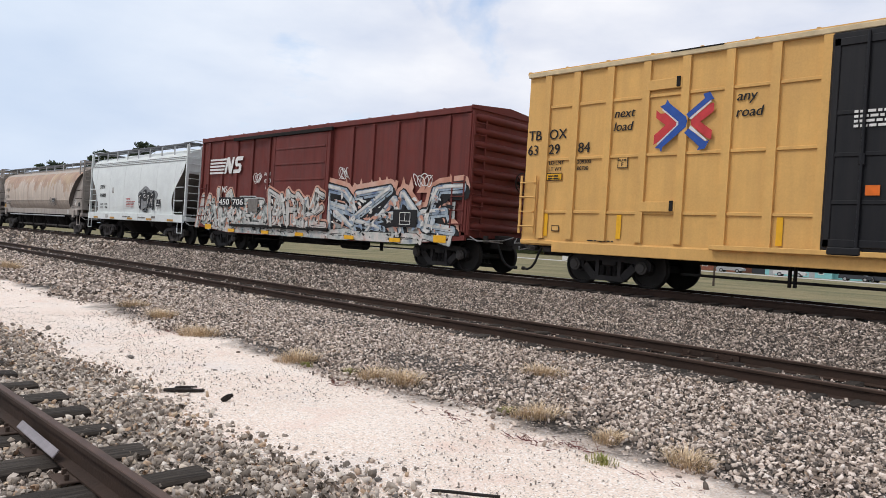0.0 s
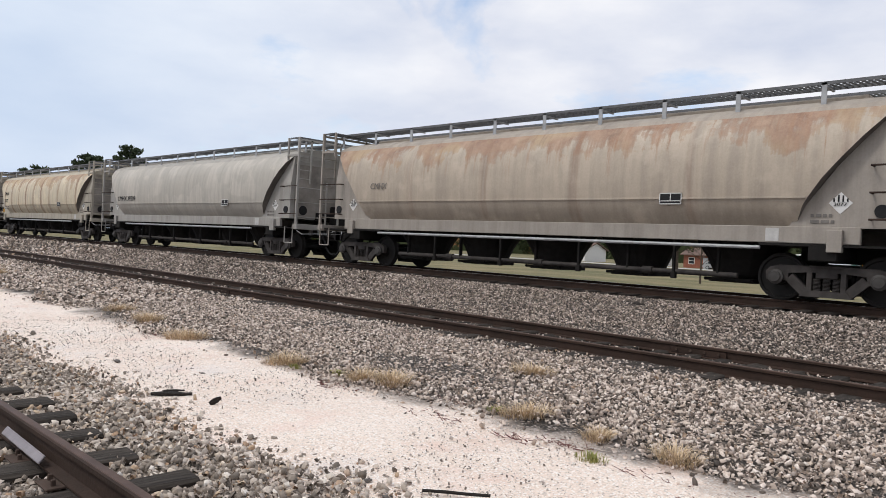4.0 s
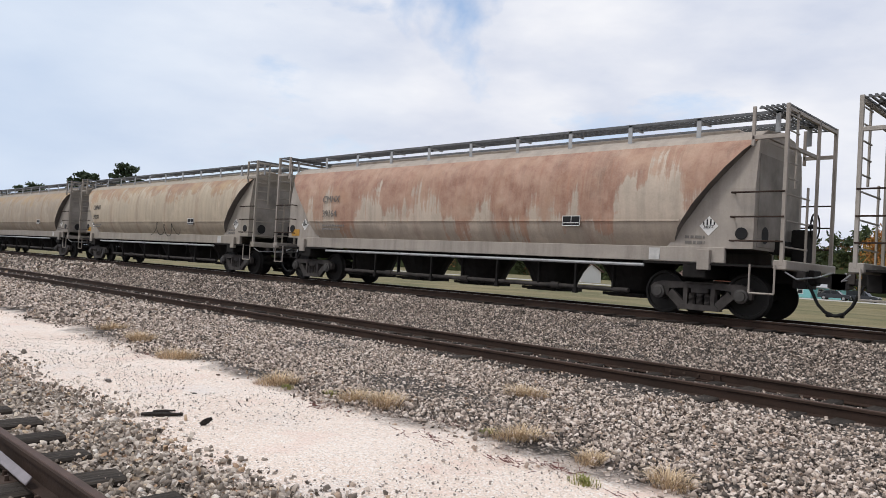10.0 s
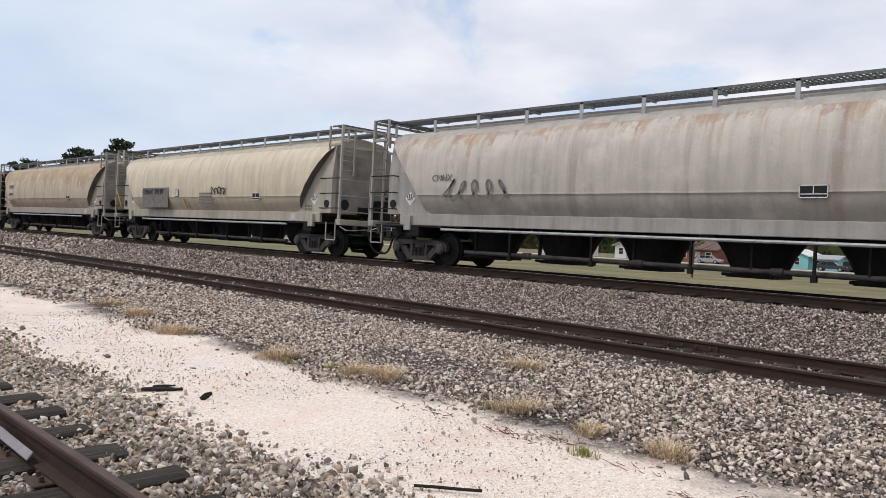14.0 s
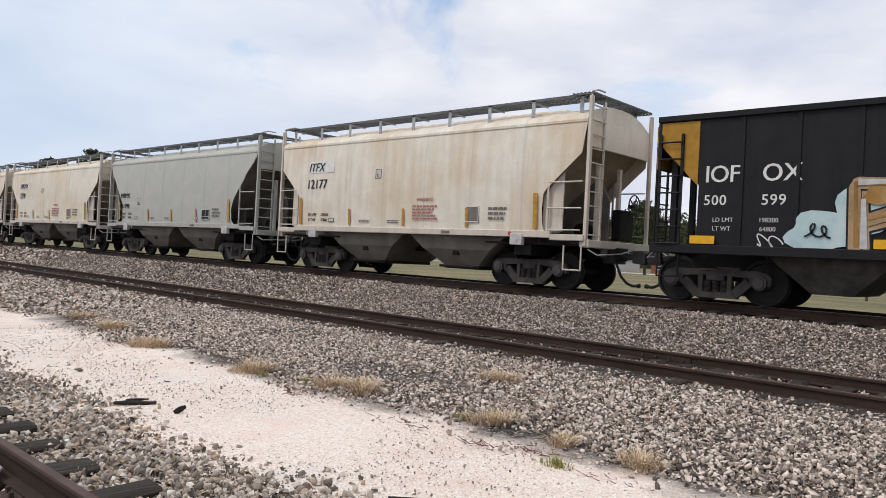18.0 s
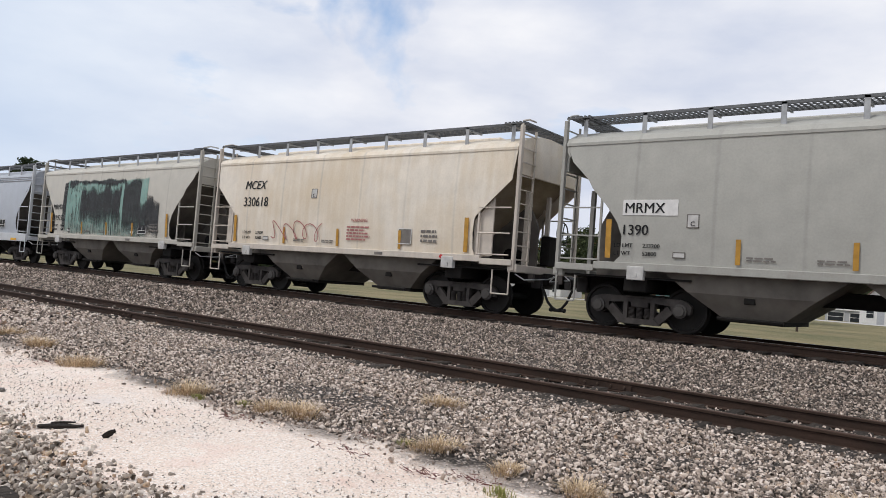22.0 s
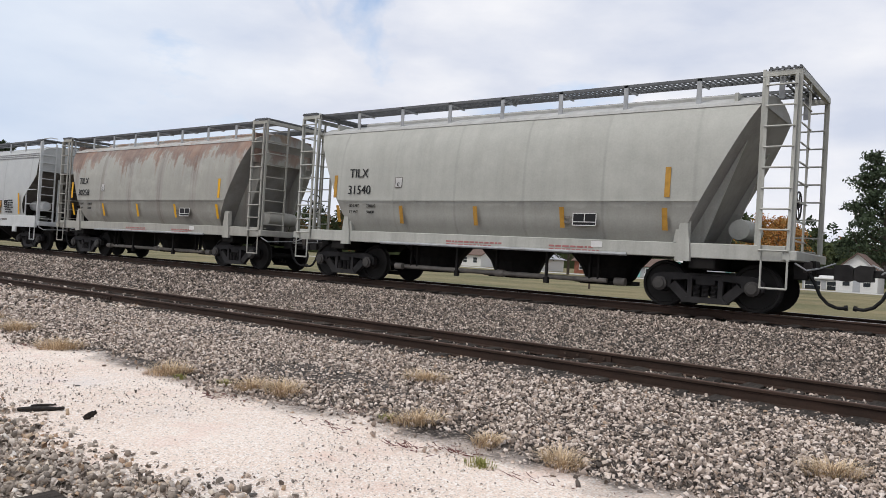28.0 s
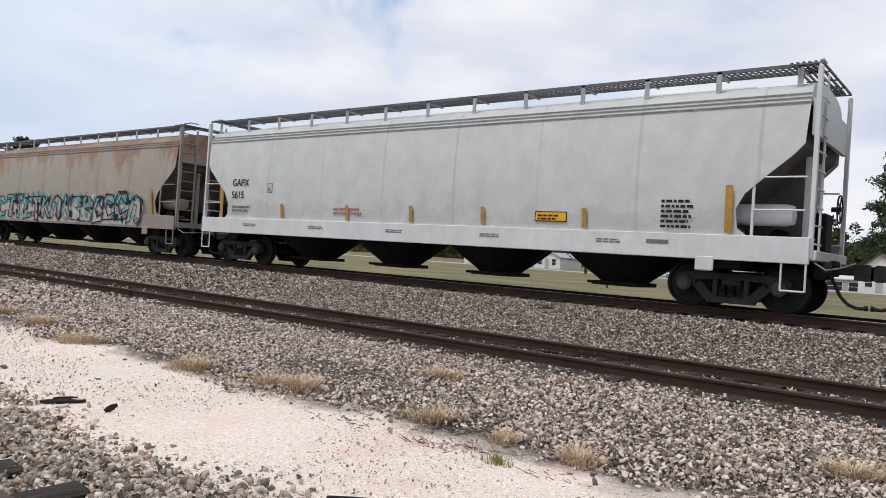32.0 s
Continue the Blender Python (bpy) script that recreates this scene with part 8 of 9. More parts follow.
def drips(car, k):
    """A teal field with black paint that has run down in streaks."""
    g = random.Random(5)
    teal = plain("seafoam_spray", (0.27, 0.43, 0.38), 0.6, 0.0, 0.25, 2.0)
    soot = plain("black_run_paint", (0.05, 0.052, 0.054), 0.7, 0.0, 0.35, 2.0)

    def runs(name, x0, x1, z0, z1, mat, lift, n, zig=0.25):
        s = Shape()
        n *= 4
        for i in range(n):
            x = x0 + (x1 - x0) * i / n
            w = (x1 - x0) / n * g.uniform(0.7, 1.25)
            lo, hi = noise.noise((x * 1.7, z0, 3.0)) * zig, noise.noise((x * 1.9, z1, 7.0)) * zig * 0.7
            a, b = z0 + lo + g.uniform(-0.3, 0.3) * zig - 0.25 * (g.random() < 0.12), z1 + hi + g.uniform(-0.2, 0.2) * zig
            zs = np.linspace(max(1.40, a), min(3.78, b), 5)
            k0, k1 = g.uniform(0.2, 0.5), g.uniform(0.6, 1.0)
            ws = [w * q for q in (k0, 0.8, 1.0, 1.0, k1)]
            s.strip([(x - q / 2, side_y(k, z) - lift, z) for z, q in zip(zs, ws)], [(x + q / 2, side_y(k, z) - lift, z) for z, q in zip(zs, ws)])
        return part(name, s, mat, car, "black and teal run spray paint")
    runs("paint_field", -3.45, 2.75, 1.42, 3.55, teal, 0.003, 60, 0.1)
    runs("paint_runs", -3.3, 1.2, 3.38, 3.58, soot, 0.0045, 40, 0.16)
    runs("paint_runs", -3.7, -3.4, 1.45, 3.5, soot, 0.006, 8, 0.1)
    runs("paint_runs", -2.2, 0.4, 1.9, 3.2, soot, 0.006, 60, 0.55)
    runs("paint_runs", 0.4, 0.9, 1.95, 3.3, soot, 0.006, 9, 0.4)
    runs("paint_runs", 1.1, 2.3, 1.55, 3.55, soot, 0.006, 36, 0.35)
    runs("paint_runs", 2.3, 3.6, 1.45, 2.7, soot, 0.006, 34, 0.5)
    s = Shape()
    for i in range(150):
        x, z = g.uniform(-3.2, 1.0), g.uniform(1.5, 3.4)
        l = g.uniform(0.2, 0.7)
        zs = np.linspace(max(1.42, z - l), z, 3)
        s.strip([(x, side_y(k, q) - 0.008, q) for q in zs], [(x + 0.02, side_y(k, q) - 0.008, q) for q in zs])
    part("paint_runs", s, soot, car)


def flow_cars():
    k = "centre_flow"
    # white car with a black tag
    def sill_marks(car, half, z, mats=(MAT["amber"],), n=5):
        for i in range(n):
            x = -half + 1.2 + (2 * half - 2.4) * i / (n - 1)
            panel(car, "reflector", x - 0.3, x + 0.3, z, z + 0.09, mats[i % len(mats)], -1.552)
        bars(car, -0.9, z + 0.1, 1.1, 0.1, 1, MAT["greytext"], -1.553, n)
        bars(car, 1.0, z + 0.08, 0.9, 0.12, 1, MAT["greytext"], -1.553, n + 1)
        panel(car, "notice", -half + 2.6, -half + 2.85, z + 0.05, z + 0.2, MAT["white_frame"], -1.552, frame_mat=MAT["greytext"])
        panel(car, "door_slot", half - 3.2, half - 2.8, z + 0.1, z + 0.2, MAT["greytext"], -1.552)

    white = car_paint("white_flow_paint", (0.70, 0.745, 0.73), dirt=0.06, seed=90, seam=1.9, rough=0.4, dirt_col=(0.45, 0.45, 0.43))
    car = hopper_car(k, white, "clean white hopper car with a black sprayed tag", "train")
    marks(car, k, 0, "SHPX", "433888", MAT["black"], -4.15, 2.53, 0.2, plate=-2.5, pz=2.3, slant=0.12, gap=2.12)
    weight_lines(car, k, "223100", "52900", -4.1, 1.68, MAT["black"])
    stencil(car, "WARNING", -0.61, 1.95, 0.08, MAT["red"], side_y(k, 2.0) - 0.006, name="data_stencil")
    bars(car, -0.61, 1.62, 1.1, 0.30, 4, MAT["redtext"], side_y(k, 1.8) - 0.006, 2)
    g = random.Random(8)
    soot = plain("black_spray", (0.03, 0.032, 0.036), 0.7, 0.0, 0.3)
    haze = plain("grey_overspray", (0.26, 0.27, 0.28), 0.8, 0.0, 0.4, 5.0)
    part("spray_tag", flat_polys([blob(g, 1.85, 2.05, 1.0, 0.52, 30, 0.3)], 0.0), haze, car, "grey overspray cloud", at=pose(0, side_y(k, 2.1) - 0.002, 0))
    graffiti(car, 0.95, 2.75, 1.52, 2.5, side_y(k, 2.1), 12, [soot, soot], soot, None, None, 4, label="black sprayed lettering")
    scribble(car, 1.4, 1.35, 0.6, 0.26, side_y(k, 1.6) - 0.02, MAT["black"], 14, 0.02)
    panel(car, "notice", 2.95, 3.4, 1.62, 1.98, MAT["black"], side_y(k, 1.9), frame_mat=MAT["white"])
    sill_marks(car, 5.75, 0.99)
    TRAIN.append((car, mid(1)))
    # blue-grey car
    blue = car_paint("bluegrey_flow_paint", (0.46, 0.49, 0.535), dirt=0.08, seed=91, rough=0.45, dirt_col=(0.3, 0.31, 0.33))
    wf = car_paint("white_sill_paint", (0.56, 0.58, 0.60), dirt=0.12, seed=92)
    car = hopper_car(k, blue, "blue-grey hopper car with a white side sill", "train", frame_paint=wf)
    marks(car, k, 0, "MRMX", "16502", MAT["black"], -4.16, 2.44, 0.2, plate=-2.57, pz=2.2, back=1.05, gap=2.12)
    weight_lines(car, k, "232900", "53100", -4.1, 1.66, MAT["black"])
    bars(car, -0.71, 1.50, 1.1, 0.42, 5, MAT["redtext"], side_y(k, 1.8) - 0.006, 4)
    panel(car, "notice", 2.83, 3.4, 1.55, 1.92, MAT["black"], side_y(k, 1.8), frame_mat=MAT["white"])
    sill_marks(car, 5.75, 0.99, (MAT["yellow"], MAT["amber"]))
    TRAIN.append((car, mid(22)))
    # grey car with pink and blue bubble letters
    grey = car_paint("grey_flow_paint", (0.44, 0.43, 0.41), dirt=0.08, seed=93, seam=1.7, rough=0.45, dirt_col=(0.33, 0.32, 0.3))
    pal = {q: plain("spray_" + q, c, 0.55, 0.0, 0.25, 2.5) for q, c in dict(pink=(0.62, 0.25, 0.32), deep=(0.56, 0.19, 0.26), azure=(0.06, 0.32, 0.55), jade=(0.24, 0.36, 0.31)).items()}
    car = hopper_car(k, grey, "grey hopper car covered low down by pink and blue graffiti", "train", sill_paint=car_paint("pink_sill", (0.62, 0.30, 0.37), dirt=0.12, seed=94))
    marks(car, k, 0, "RDRX", "300977", MAT["black"], -3.75, 2.56, 0.22, plate=-1.98, pz=2.34, back=1.0, gap=1.75)
    g = random.Random(3)
    cloud = [[(p, max(1.31, q)) for p, q in blob(g, x, z, rx, rz, 24, 0.2)] for x, z, rx, rz in ((-3.45, 1.70, 0.5, 0.42), (-0.9, 2.12, 0.6, 0.22), (2.2, 1.85, 0.9, 0.62), (3.0, 1.75, 0.75, 0.55), (1.2, 1.9, 0.8, 0.5), (-0.5, 1.6, 1.2, 0.4))]
    part("graffiti", flat_polys(cloud, 0.0), pal["deep"], car, "pink sprayed cloud", at=pose(0, side_y(k, 2.0) - 0.004, 0))
    murk = plain("grey_teal_spray", (0.17, 0.22, 0.215), 0.6, 0.0, 0.45, 3.0)
    mint = plain("mint_spray", (0.50, 0.66, 0.52), 0.6, 0.0, 0.3, 3.0)
    rose = plain("pale_pink_spray", (0.78, 0.52, 0.58), 0.6, 0.0, 0.2, 3.0)
    murk = spray_mix("grey_teal_fade", [(0.10, 0.135, 0.13), (0.17, 0.23, 0.21), (0.40, 0.52, 0.42)], 1.0)
    blue = spray_mix("blue_fade", [(0.04, 0.20, 0.42), (0.08, 0.36, 0.62), (0.30, 0.50, 0.66)], 1.4)
    piece(car, -3.3, 2.95, 0.86, 2.12, -1.558, (("S", 1.55), ("I", 0.7), ("T", 1.0), ("H", 1.05), ("E", 1.15), ("R", 1.35)),
          (("halo", rose, 0.17, 0, 0.02), ("block_shadow", blue, 0.12, 0.10, -0.14), ("outline", MAT["black"], 0.055, 0, 0), ("fill", murk, 0.0, 0, 0)), 0.225, mint, 0.16, 0.93, "pink-edged spray painting in fat grey-teal strokes")
    for k2, (a, b) in enumerate((("LD LMT", "223100"), ("LT WT", "52800"))):
        stencil(car, a, -3.72, 1.72 - 0.18 * k2, 0.085, MAT["black"], -1.60, name="data_stencil")
        stencil(car, b, -3.12, 1.72 - 0.18 * k2, 0.085, MAT["black"], -1.60, name="data_stencil")
    sill_marks(car, 5.75, 0.99, (MAT["amber"],), 3)
    TRAIN.append((car, mid(24)))

    k = "long_flow"
    rows = [
        dict(j=29, t="RGCX", n="65193", col=(0.50, 0.51, 0.50), label="long light grey hopper car with worn lower paint", x=-7.41, back=0.95, ys=(-7.84, -5.21, -2.28, 0.05, 2.45, 5.53, 7.4), low=0.35, st=MAT["yellow"], half=8.9, sill=(0.60, 0.61, 0.60)),
        dict(j=30, t="ACFX", n="37941", col=(0.47, 0.50, 0.50), label="long grey-green hopper car with amber reflectors", x=-6.63, st=MAT["amber"], ys=(-6.93, -4.61, -2.59, -0.45, 1.50, 3.58, 6.14), half=8.45, sill=(0.55, 0.57, 0.58)),
        dict(j=31, t="GAPX", n="5615", col=(0.58, 0.60, 0.59), label="long white hopper car with a white side sill", x=-7.60, st=MAT["amber"], ys=(-8.12, -5.17, -2.44, -0.14, 2.09, 4.73, 7.73), half=9.15, sill=(0.66, 0.67, 0.67)),
        dict(j=32, t="", n="", col=(0.36, 0.32, 0.27), label="long rusty hopper car with a teal graffiti band", x=-7.9, st=MAT["amber"], ys=(-8.0, 7.5), half=9.0, rust=0.75, sill=(0.30, 0.26, 0.23)),
    ]
    for i, r in enumerate(rows):
        paint = car_paint("long_flow_paint", r["col"], r.get("rust", 0.0), 3.0, 4.1, 0.08, seed=100 + i, seam=2.35, rough=0.42, dirt_col=tuple(c * 0.7 for c in r["col"]), low_dark=r.get("low", 0.25), low_z=1.8, low_rag=3.0, rust_col=(0.16, 0.06, 0.03))
        wf = car_paint("long_flow_sill", r["sill"], dirt=0.10, seed=110 + i)
        H = r["half"]
        car = hopper_car(k, paint, r["label"], "train", half=H, frame_paint=wf, dark_truck=True)
        if r["n"]:
            marks(car, k, 0, r["t"], r["n"], MAT["black"], r["x"], 2.42 if r["t"] != "RGCX" else 2.52, 0.22, plate=r["x"] + 1.7, pz=2.22, gap=1.62, back=r.get("back"))
            bars(car, r["x"], 1.62, 0.9, 0.24, 2, MAT["greytext"], side_y(k, 1.8) - 0.006, i)
        stripes(car, k, (r["ys"][0], r["ys"][-1]), 1.46, 2.35, r["st"], 0.13)
        stripes(car, k, r["ys"][1:-1], 1.46, 1.88, r["st"], 0.11)
        bars(car, r["ys"][-1] - 1.32, 1.52, 0.75, 0.60, 6, MAT["black"], side_y(k, 1.9) - 0.006, i + 5)
        bars(car, -3.0, 1.62, 1.3, 0.22, 2, MAT["redtext"], side_y(k, 1.7) - 0.006, i + 6)
        for q in range(5):
            bars(car, -H + 2.2 + q * 3.0, 1.18, 0.7, 0.1, 2, MAT["greytext"], -1.553, i + 8 + q)
        panel(car, "door_slot", H - 3.0, H - 2.55, 1.20, 1.28, MAT["greytext"], -1.552)
        part("lifting_lug", Shape().box(H - 2.0, H - 1.65, -1.56, -1.5, 0.72, 1.0, 0.02), wf, car)
        if r["t"] == "GAPX":
            panel(car, "notice", 3.5, 4.3, 1.58, 1.80, MAT["yellow"], side_y(k, 1.65) - 0.002, frame_mat=MAT["black"])
            bars(car, 3.58, 1.62, 0.66, 0.14, 2, MAT["black"], side_y(k, 1.65) - 0.012, 3)
        if r["t"] == "RGCX":
            bars(car, -0.87, 2.0, 1.6, 0.34, 3, MAT["redtext"], side_y(k, 2.4) - 0.006, 7)
            panel(car, "notice", H - 4.0, H - 3.2, 1.75, 2.05, MAT["amber"], side_y(k, 1.9) - 0.002, frame_mat=MAT["black"])
            panel(car, "notice", H - 3.0, H - 2.6, 1.72, 2.08, MAT["black"], side_y(k, 1.9) - 0.002, frame_mat=MAT["white"])
        if r["t"] == "ACFX":
            panel(car, "roof_rust", -0.7, -0.45, 3.55, 3.80, PAL_rust(), side_y(k, 3.7) - 0.004)
            panel(car, "red_notice", 4.2, 4.85, 1.10, 1.28, MAT["red"], -1.553, frame_mat=MAT["white"])
            panel(car, "yellow_notice", H - 0.9, H - 0.6, 1.1, 1.3, MAT["yellow"], -1.553)
        if not r["t"]:
            pal = {q: plain("spray_" + q, c, 0.6, 0.0, 0.3, 2.5) for q, c in dict(aqua=(0.12, 0.36, 0.36), magenta=(0.42, 0.13, 0.26), bone=(0.45, 0.43, 0.38)).items()}
            wild_style(car, -6.4, 6.8, 1.02, 2.45, side_y(k, 2.3) - 0.012, 62, pal["bone"], [pal["aqua"], pal["magenta"], pal["aqua"], MAT["black"], pal["aqua"]], MAT["black"], pal["aqua"], 15)
        TRAIN.append((car, mid(r["j"])))


def PAL_rust():
    return MAT.setdefault("rustpatch", plain("rust_patch", (0.17, 0.075, 0.035), 0.9, 0.0, 0.4, 8.0))


def waist_cars():
    k = "waist"
    rows = [
        dict(j=25, n="31582", col=(0.50, 0.51, 0.46), rust=0.0, label="pale grey-green hopper car with a waist seam", half=6.1, tags=True),
        dict(j=26, n="30150", col=(0.60, 0.54, 0.45), rust=1.25, label="hopper car with a heavily rusted orange upper side", half=6.05, tags=True),
        dict(j=27, n="31540", col=(0.44, 0.44, 0.40), rust=0.0, label="grey hopper car with a waist seam and brackets", half=6.5),
        dict(j=28, n="30258", col=(0.38, 0.37, 0.33), rust=0.95, label="grey hopper car with rust runs below its roof", half=6.15, yel=True),
    ]
    for i, r in enumerate(rows):
        paint = car_paint("waist_paint", r["col"], r["rust"], 3.25 if r["n"] == "30258" else 2.3, 3.95, 0.18, seed=130 + i, seam=1.9, low_dark=0.25, rough=0.5,
                          rust_col=(0.085, 0.022, 0.011), rust_col2=(0.20, 0.062, 0.027), ochre=(0.28, 0.105, 0.045))
        fp = car_paint("waist_frame", tuple(min(1, c * 1.08) for c in r["col"]), dirt=0.35, seed=140 + i)
        H = r["half"]
        car = hopper_car(k, paint, r["label"], "train", half=H, frame_paint=fp, dark_truck=True, pipes=i >= 2,
                         roof_paint=car_paint("waist_roof", (0.50, 0.50, 0.48), 0.35 if r["rust"] > 0.9 else 0.0, 3.9, 4.3, 0.3, seed=170 + i),
                         # darker than the sides, dirt and slope shade together
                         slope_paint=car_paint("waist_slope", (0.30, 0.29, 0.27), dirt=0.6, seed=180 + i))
        marks(car, k, 0, "TILX", r["n"], MAT["black"], -4.42, 2.68, 0.23, plate=-2.82, pz=2.4, gap=1.78)
        weight_lines(car, k, "230600", "56000", -4.4, 1.90, MAT["black"], 0.075)
        st = MAT["yellow"] if r.get("yel") else MAT["amber"]
        stripes(car, k, (-4.92, 4.22), 2.15, 2.75, st, 0.11)
        stripes(car, k, (-4.75, -2.55, -0.3, 1.95, 4.2), 1.5, 1.95, st, 0.11)
        panel(car, "notice", 2.2, 2.75, 1.55, 1.82, MAT["black"], side_y(k, 1.72) - 0.05, frame_mat=MAT["white"])
        bars(car, -1.2, 1.02, 1.6, 0.14, 2, MAT["redtext"], -1.405, i)
        bars(car, 1.6, 1.02, 1.2, 0.14, 2, MAT["redtext"], -1.405, i + 3)
        panel(car, "notice", 2.6, 2.85, 1.12, 1.24, MAT["white"], -1.405)
        bars(car, 2.0, 1.6, 0.5, 0.2, 2, MAT["greytext"], side_y(k, 1.65) - 0.06, i + 4)
        if r.get("tags"):
            scribble(car, -2.0, 1.45, 2.2 if i else 0.6, 0.62 if i else 0.3, side_y(k, 1.75) - 0.05, MAT["greytext"] if i else MAT["black"], 150 + i, 0.02)
        if i == 0:
            for x0 in (-5.2, 4.05):
                s = Shape()
                g = random.Random(4)
                for q in range(8):
                    z0 = 2.5 + g.uniform(0, 0.2)
                    s.strip([(x0 + q * 0.06, side_y(k, z) - 0.004, z) for z in np.linspace(z0, 3.3, 3)], [(x0 + q * 0.06 + 0.03, side_y(k, z) - 0.004, z) for z in np.linspace(z0, 3.3, 3)])
                part("paint_runs", s, MAT["greytext"], car, "dark paint runs")
        TRAIN.append((car, mid(r["j"])))


def build_train():
    car, cx = boxcar_yellow(-11.83)
    TRAIN.append((car, cx))
    TRAIN.append((boxcar_maroon(0), mid(0)))
    round_cars()
    TRAIN.append((open_hopper(0), mid(14)))
    two_bay_cars()
    flow_cars()
    waist_cars()


build_train()
# ---------------------------------------------------------------- distance, plants and litter
def leaf_cloud(clumps, per, size, seed, flat=1.0):
    """Small crooked leaf blades gathered round clump centres: (x, y, z, radius)."""
    g = np.random.default_rng(seed)
    c = np.repeat(np.array(clumps, float), per, axis=0)
    n = len(c)
    d = g.normal(size=(n, 3))
    d /= np.linalg.norm(d, axis=1)[:, None]
    p = c[:, :3] + d * (c[:, 3] * g.random(n) ** 0.45)[:, None] * np.array([1, 1, flat])
    a = g.normal(size=(n, 3))
    a /= np.linalg.norm(a, axis=1)[:, None]
    b = np.cross(a, g.normal(size=(n, 3)))
    b /= np.linalg.norm(b, axis=1)[:, None] + 1e-9
    s = (size * g.uniform(0.5, 1.4, n))[:, None]
    v = np.stack([p - a * s, p - b * s * 0.45, p + a * s, p + b * s * 0.45], 1).reshape(-1, 3)
    out = Shape()
    out.v = [tuple(q) for q in v.tolist()]
    out.f = [tuple(q) for q in np.arange(4 * n).reshape(-1, 4).tolist()]
    return out


def limbs(g, height, spread, first, count, r):
    """A tapered, slightly crooked trunk with limbs; gives the limb ends too."""
    s, pts = Shape(), []
    x = y = 0.0
    for i in range(9):
        pts.append((x, y, height * i / 8))
        x += g.uniform(-0.03, 0.03) * height / 8
        y += g.uniform(-0.03, 0.03) * height / 8
    for i in range(8):
        s.rod(pts[i], pts[i + 1], r * (1 - 0.11 * i), 7, r * (1 - 0.11 * (i + 1)))
    ends = []
    for k in range(count):
        u = first + (1 - first) * (k + g.random()) / count
        i = min(7, int(u * 8))
        p = Vector(pts[i]).lerp(Vector(pts[i + 1]), u * 8 - i)
        ang = k * 2.4 + g.uniform(-0.4, 0.4)
        ln = spread * (1.15 - 0.7 * u) * g.uniform(0.7, 1.15)
        q = p + Vector((math.cos(ang) * ln * 0.6, math.sin(ang) * ln * 0.6, ln * g.uniform(0.12, 0.4)))
        e = p + Vector((math.cos(ang + 0.2) * ln, math.sin(ang + 0.2) * ln, ln * g.uniform(0.25, 0.7)))
        s.rod(p, q, r * 0.38 * (1.1 - u * 0.6), 5, r * 0.22)
        s.rod(q, e, r * 0.22, 5, r * 0.07)
        ends += [q, e]
        for m in range(3):
            b = q.lerp(e, g.random())
            t = b + Vector((g.uniform(-1, 1), g.uniform(-1, 1), g.uniform(0, 0.8))) * ln * 0.3
            s.rod(b, t, r * 0.1, 4, r * 0.03)
            ends.append(t)
    return s, ends


def tree(name, label, x, y, z, height, spread, first, count, r, leaf_mat, clump, per, leaf, seed, keep=1.0, flat=0.8):
    g = random.Random(seed)
    root = new(name)
    root.matrix_basis = pose(x, y, z, 0, 0, g.uniform(0, 360))
    tagged(root, label, "tree", "trees beyond the line")
    wood, ends = limbs(g, height, spread, first, count, r)
    part("trunk", wood, MAT["bark"], root, "bark-brown trunk and limbs", 50)
    if leaf_mat is not None:
        cl = [(e.x, e.y, e.z, clump * g.uniform(0.6, 1.3)) for e in ends if g.random() < keep]
        part("crown", leaf_cloud(cl, per, leaf, seed, flat), leaf_mat, root, "uneven crown of small leaves")
    return root


def woods():
    g = np.random.default_rng(31)

    def crest(x):
        return 22.0 + 3 * math.sin(x * 0.021) + 1.6 * math.sin(x * 0.09 + 2) + 1.0 * math.sin(x * 0.23)
    core = Shape()
    xs = np.arange(-700, 260, 3.0)
    tops = [crest(x) * 0.82 + g.uniform(-1, 1) for x in xs]
    core.strip([(x, 300, -2) for x in xs], [(x, 304 + g.uniform(-2, 2), t) for x, t in zip(xs, tops)])
    core.strip([(x, 304, t * 0.9) for x, t in zip(xs, tops)], [(x, 330, -2) for x in xs])
    thing("far_woods", core, MAT["leaf"], "dense dark wood behind the houses", "woods", kind="stuff")
    for mat_key, n, seed, lab in (("leaf", 1500, 5, "far dark green wood along the horizon"), ("autumn_dull", 330, 6, "far rust-coloured trees in the wood"), ("pine", 420, 7, "far dark pines standing over the wood")):
        cl = []
        for k in range(n):
            x = g.uniform(-620, 190)
            z = crest(x) * (1.12 if mat_key == "pine" else 1.0) * g.random() ** 0.55
            cl.append((x, g.uniform(262, 298), z - 1.0, g.uniform(1.6, 3.6) * (0.6 if mat_key == "pine" else 1)))
        thing("far_woods", leaf_cloud(cl, 46, 0.85, seed), MAT[mat_key], lab, "woods", kind="stuff")


def window(root, x, y, z, w, h, face="y"):
    fr = Shape()
    a = 0.09
    for q in ((x - w / 2 - a, x + w / 2 + a, z - a, z), (x - w / 2 - a, x + w / 2 + a, z + h, z + h + a), (x - w / 2 - a, x - w / 2, z, z + h), (x + w / 2, x + w / 2 + a, z, z + h), (x - w / 2, x + w / 2, z + h / 2 - 0.03, z + h / 2 + 0.03)):
        fr.box(q[0], q[1], y - 0.06, y + 0.03, q[2], q[3])
    win = part("window", fr, MAT["house_white"], root, "white window frame")
    part("pane", Shape().box(x - w / 2, x + w / 2, y - 0.03, y + 0.02, z, z + h), MAT["glass"], win, "dark glass pane")


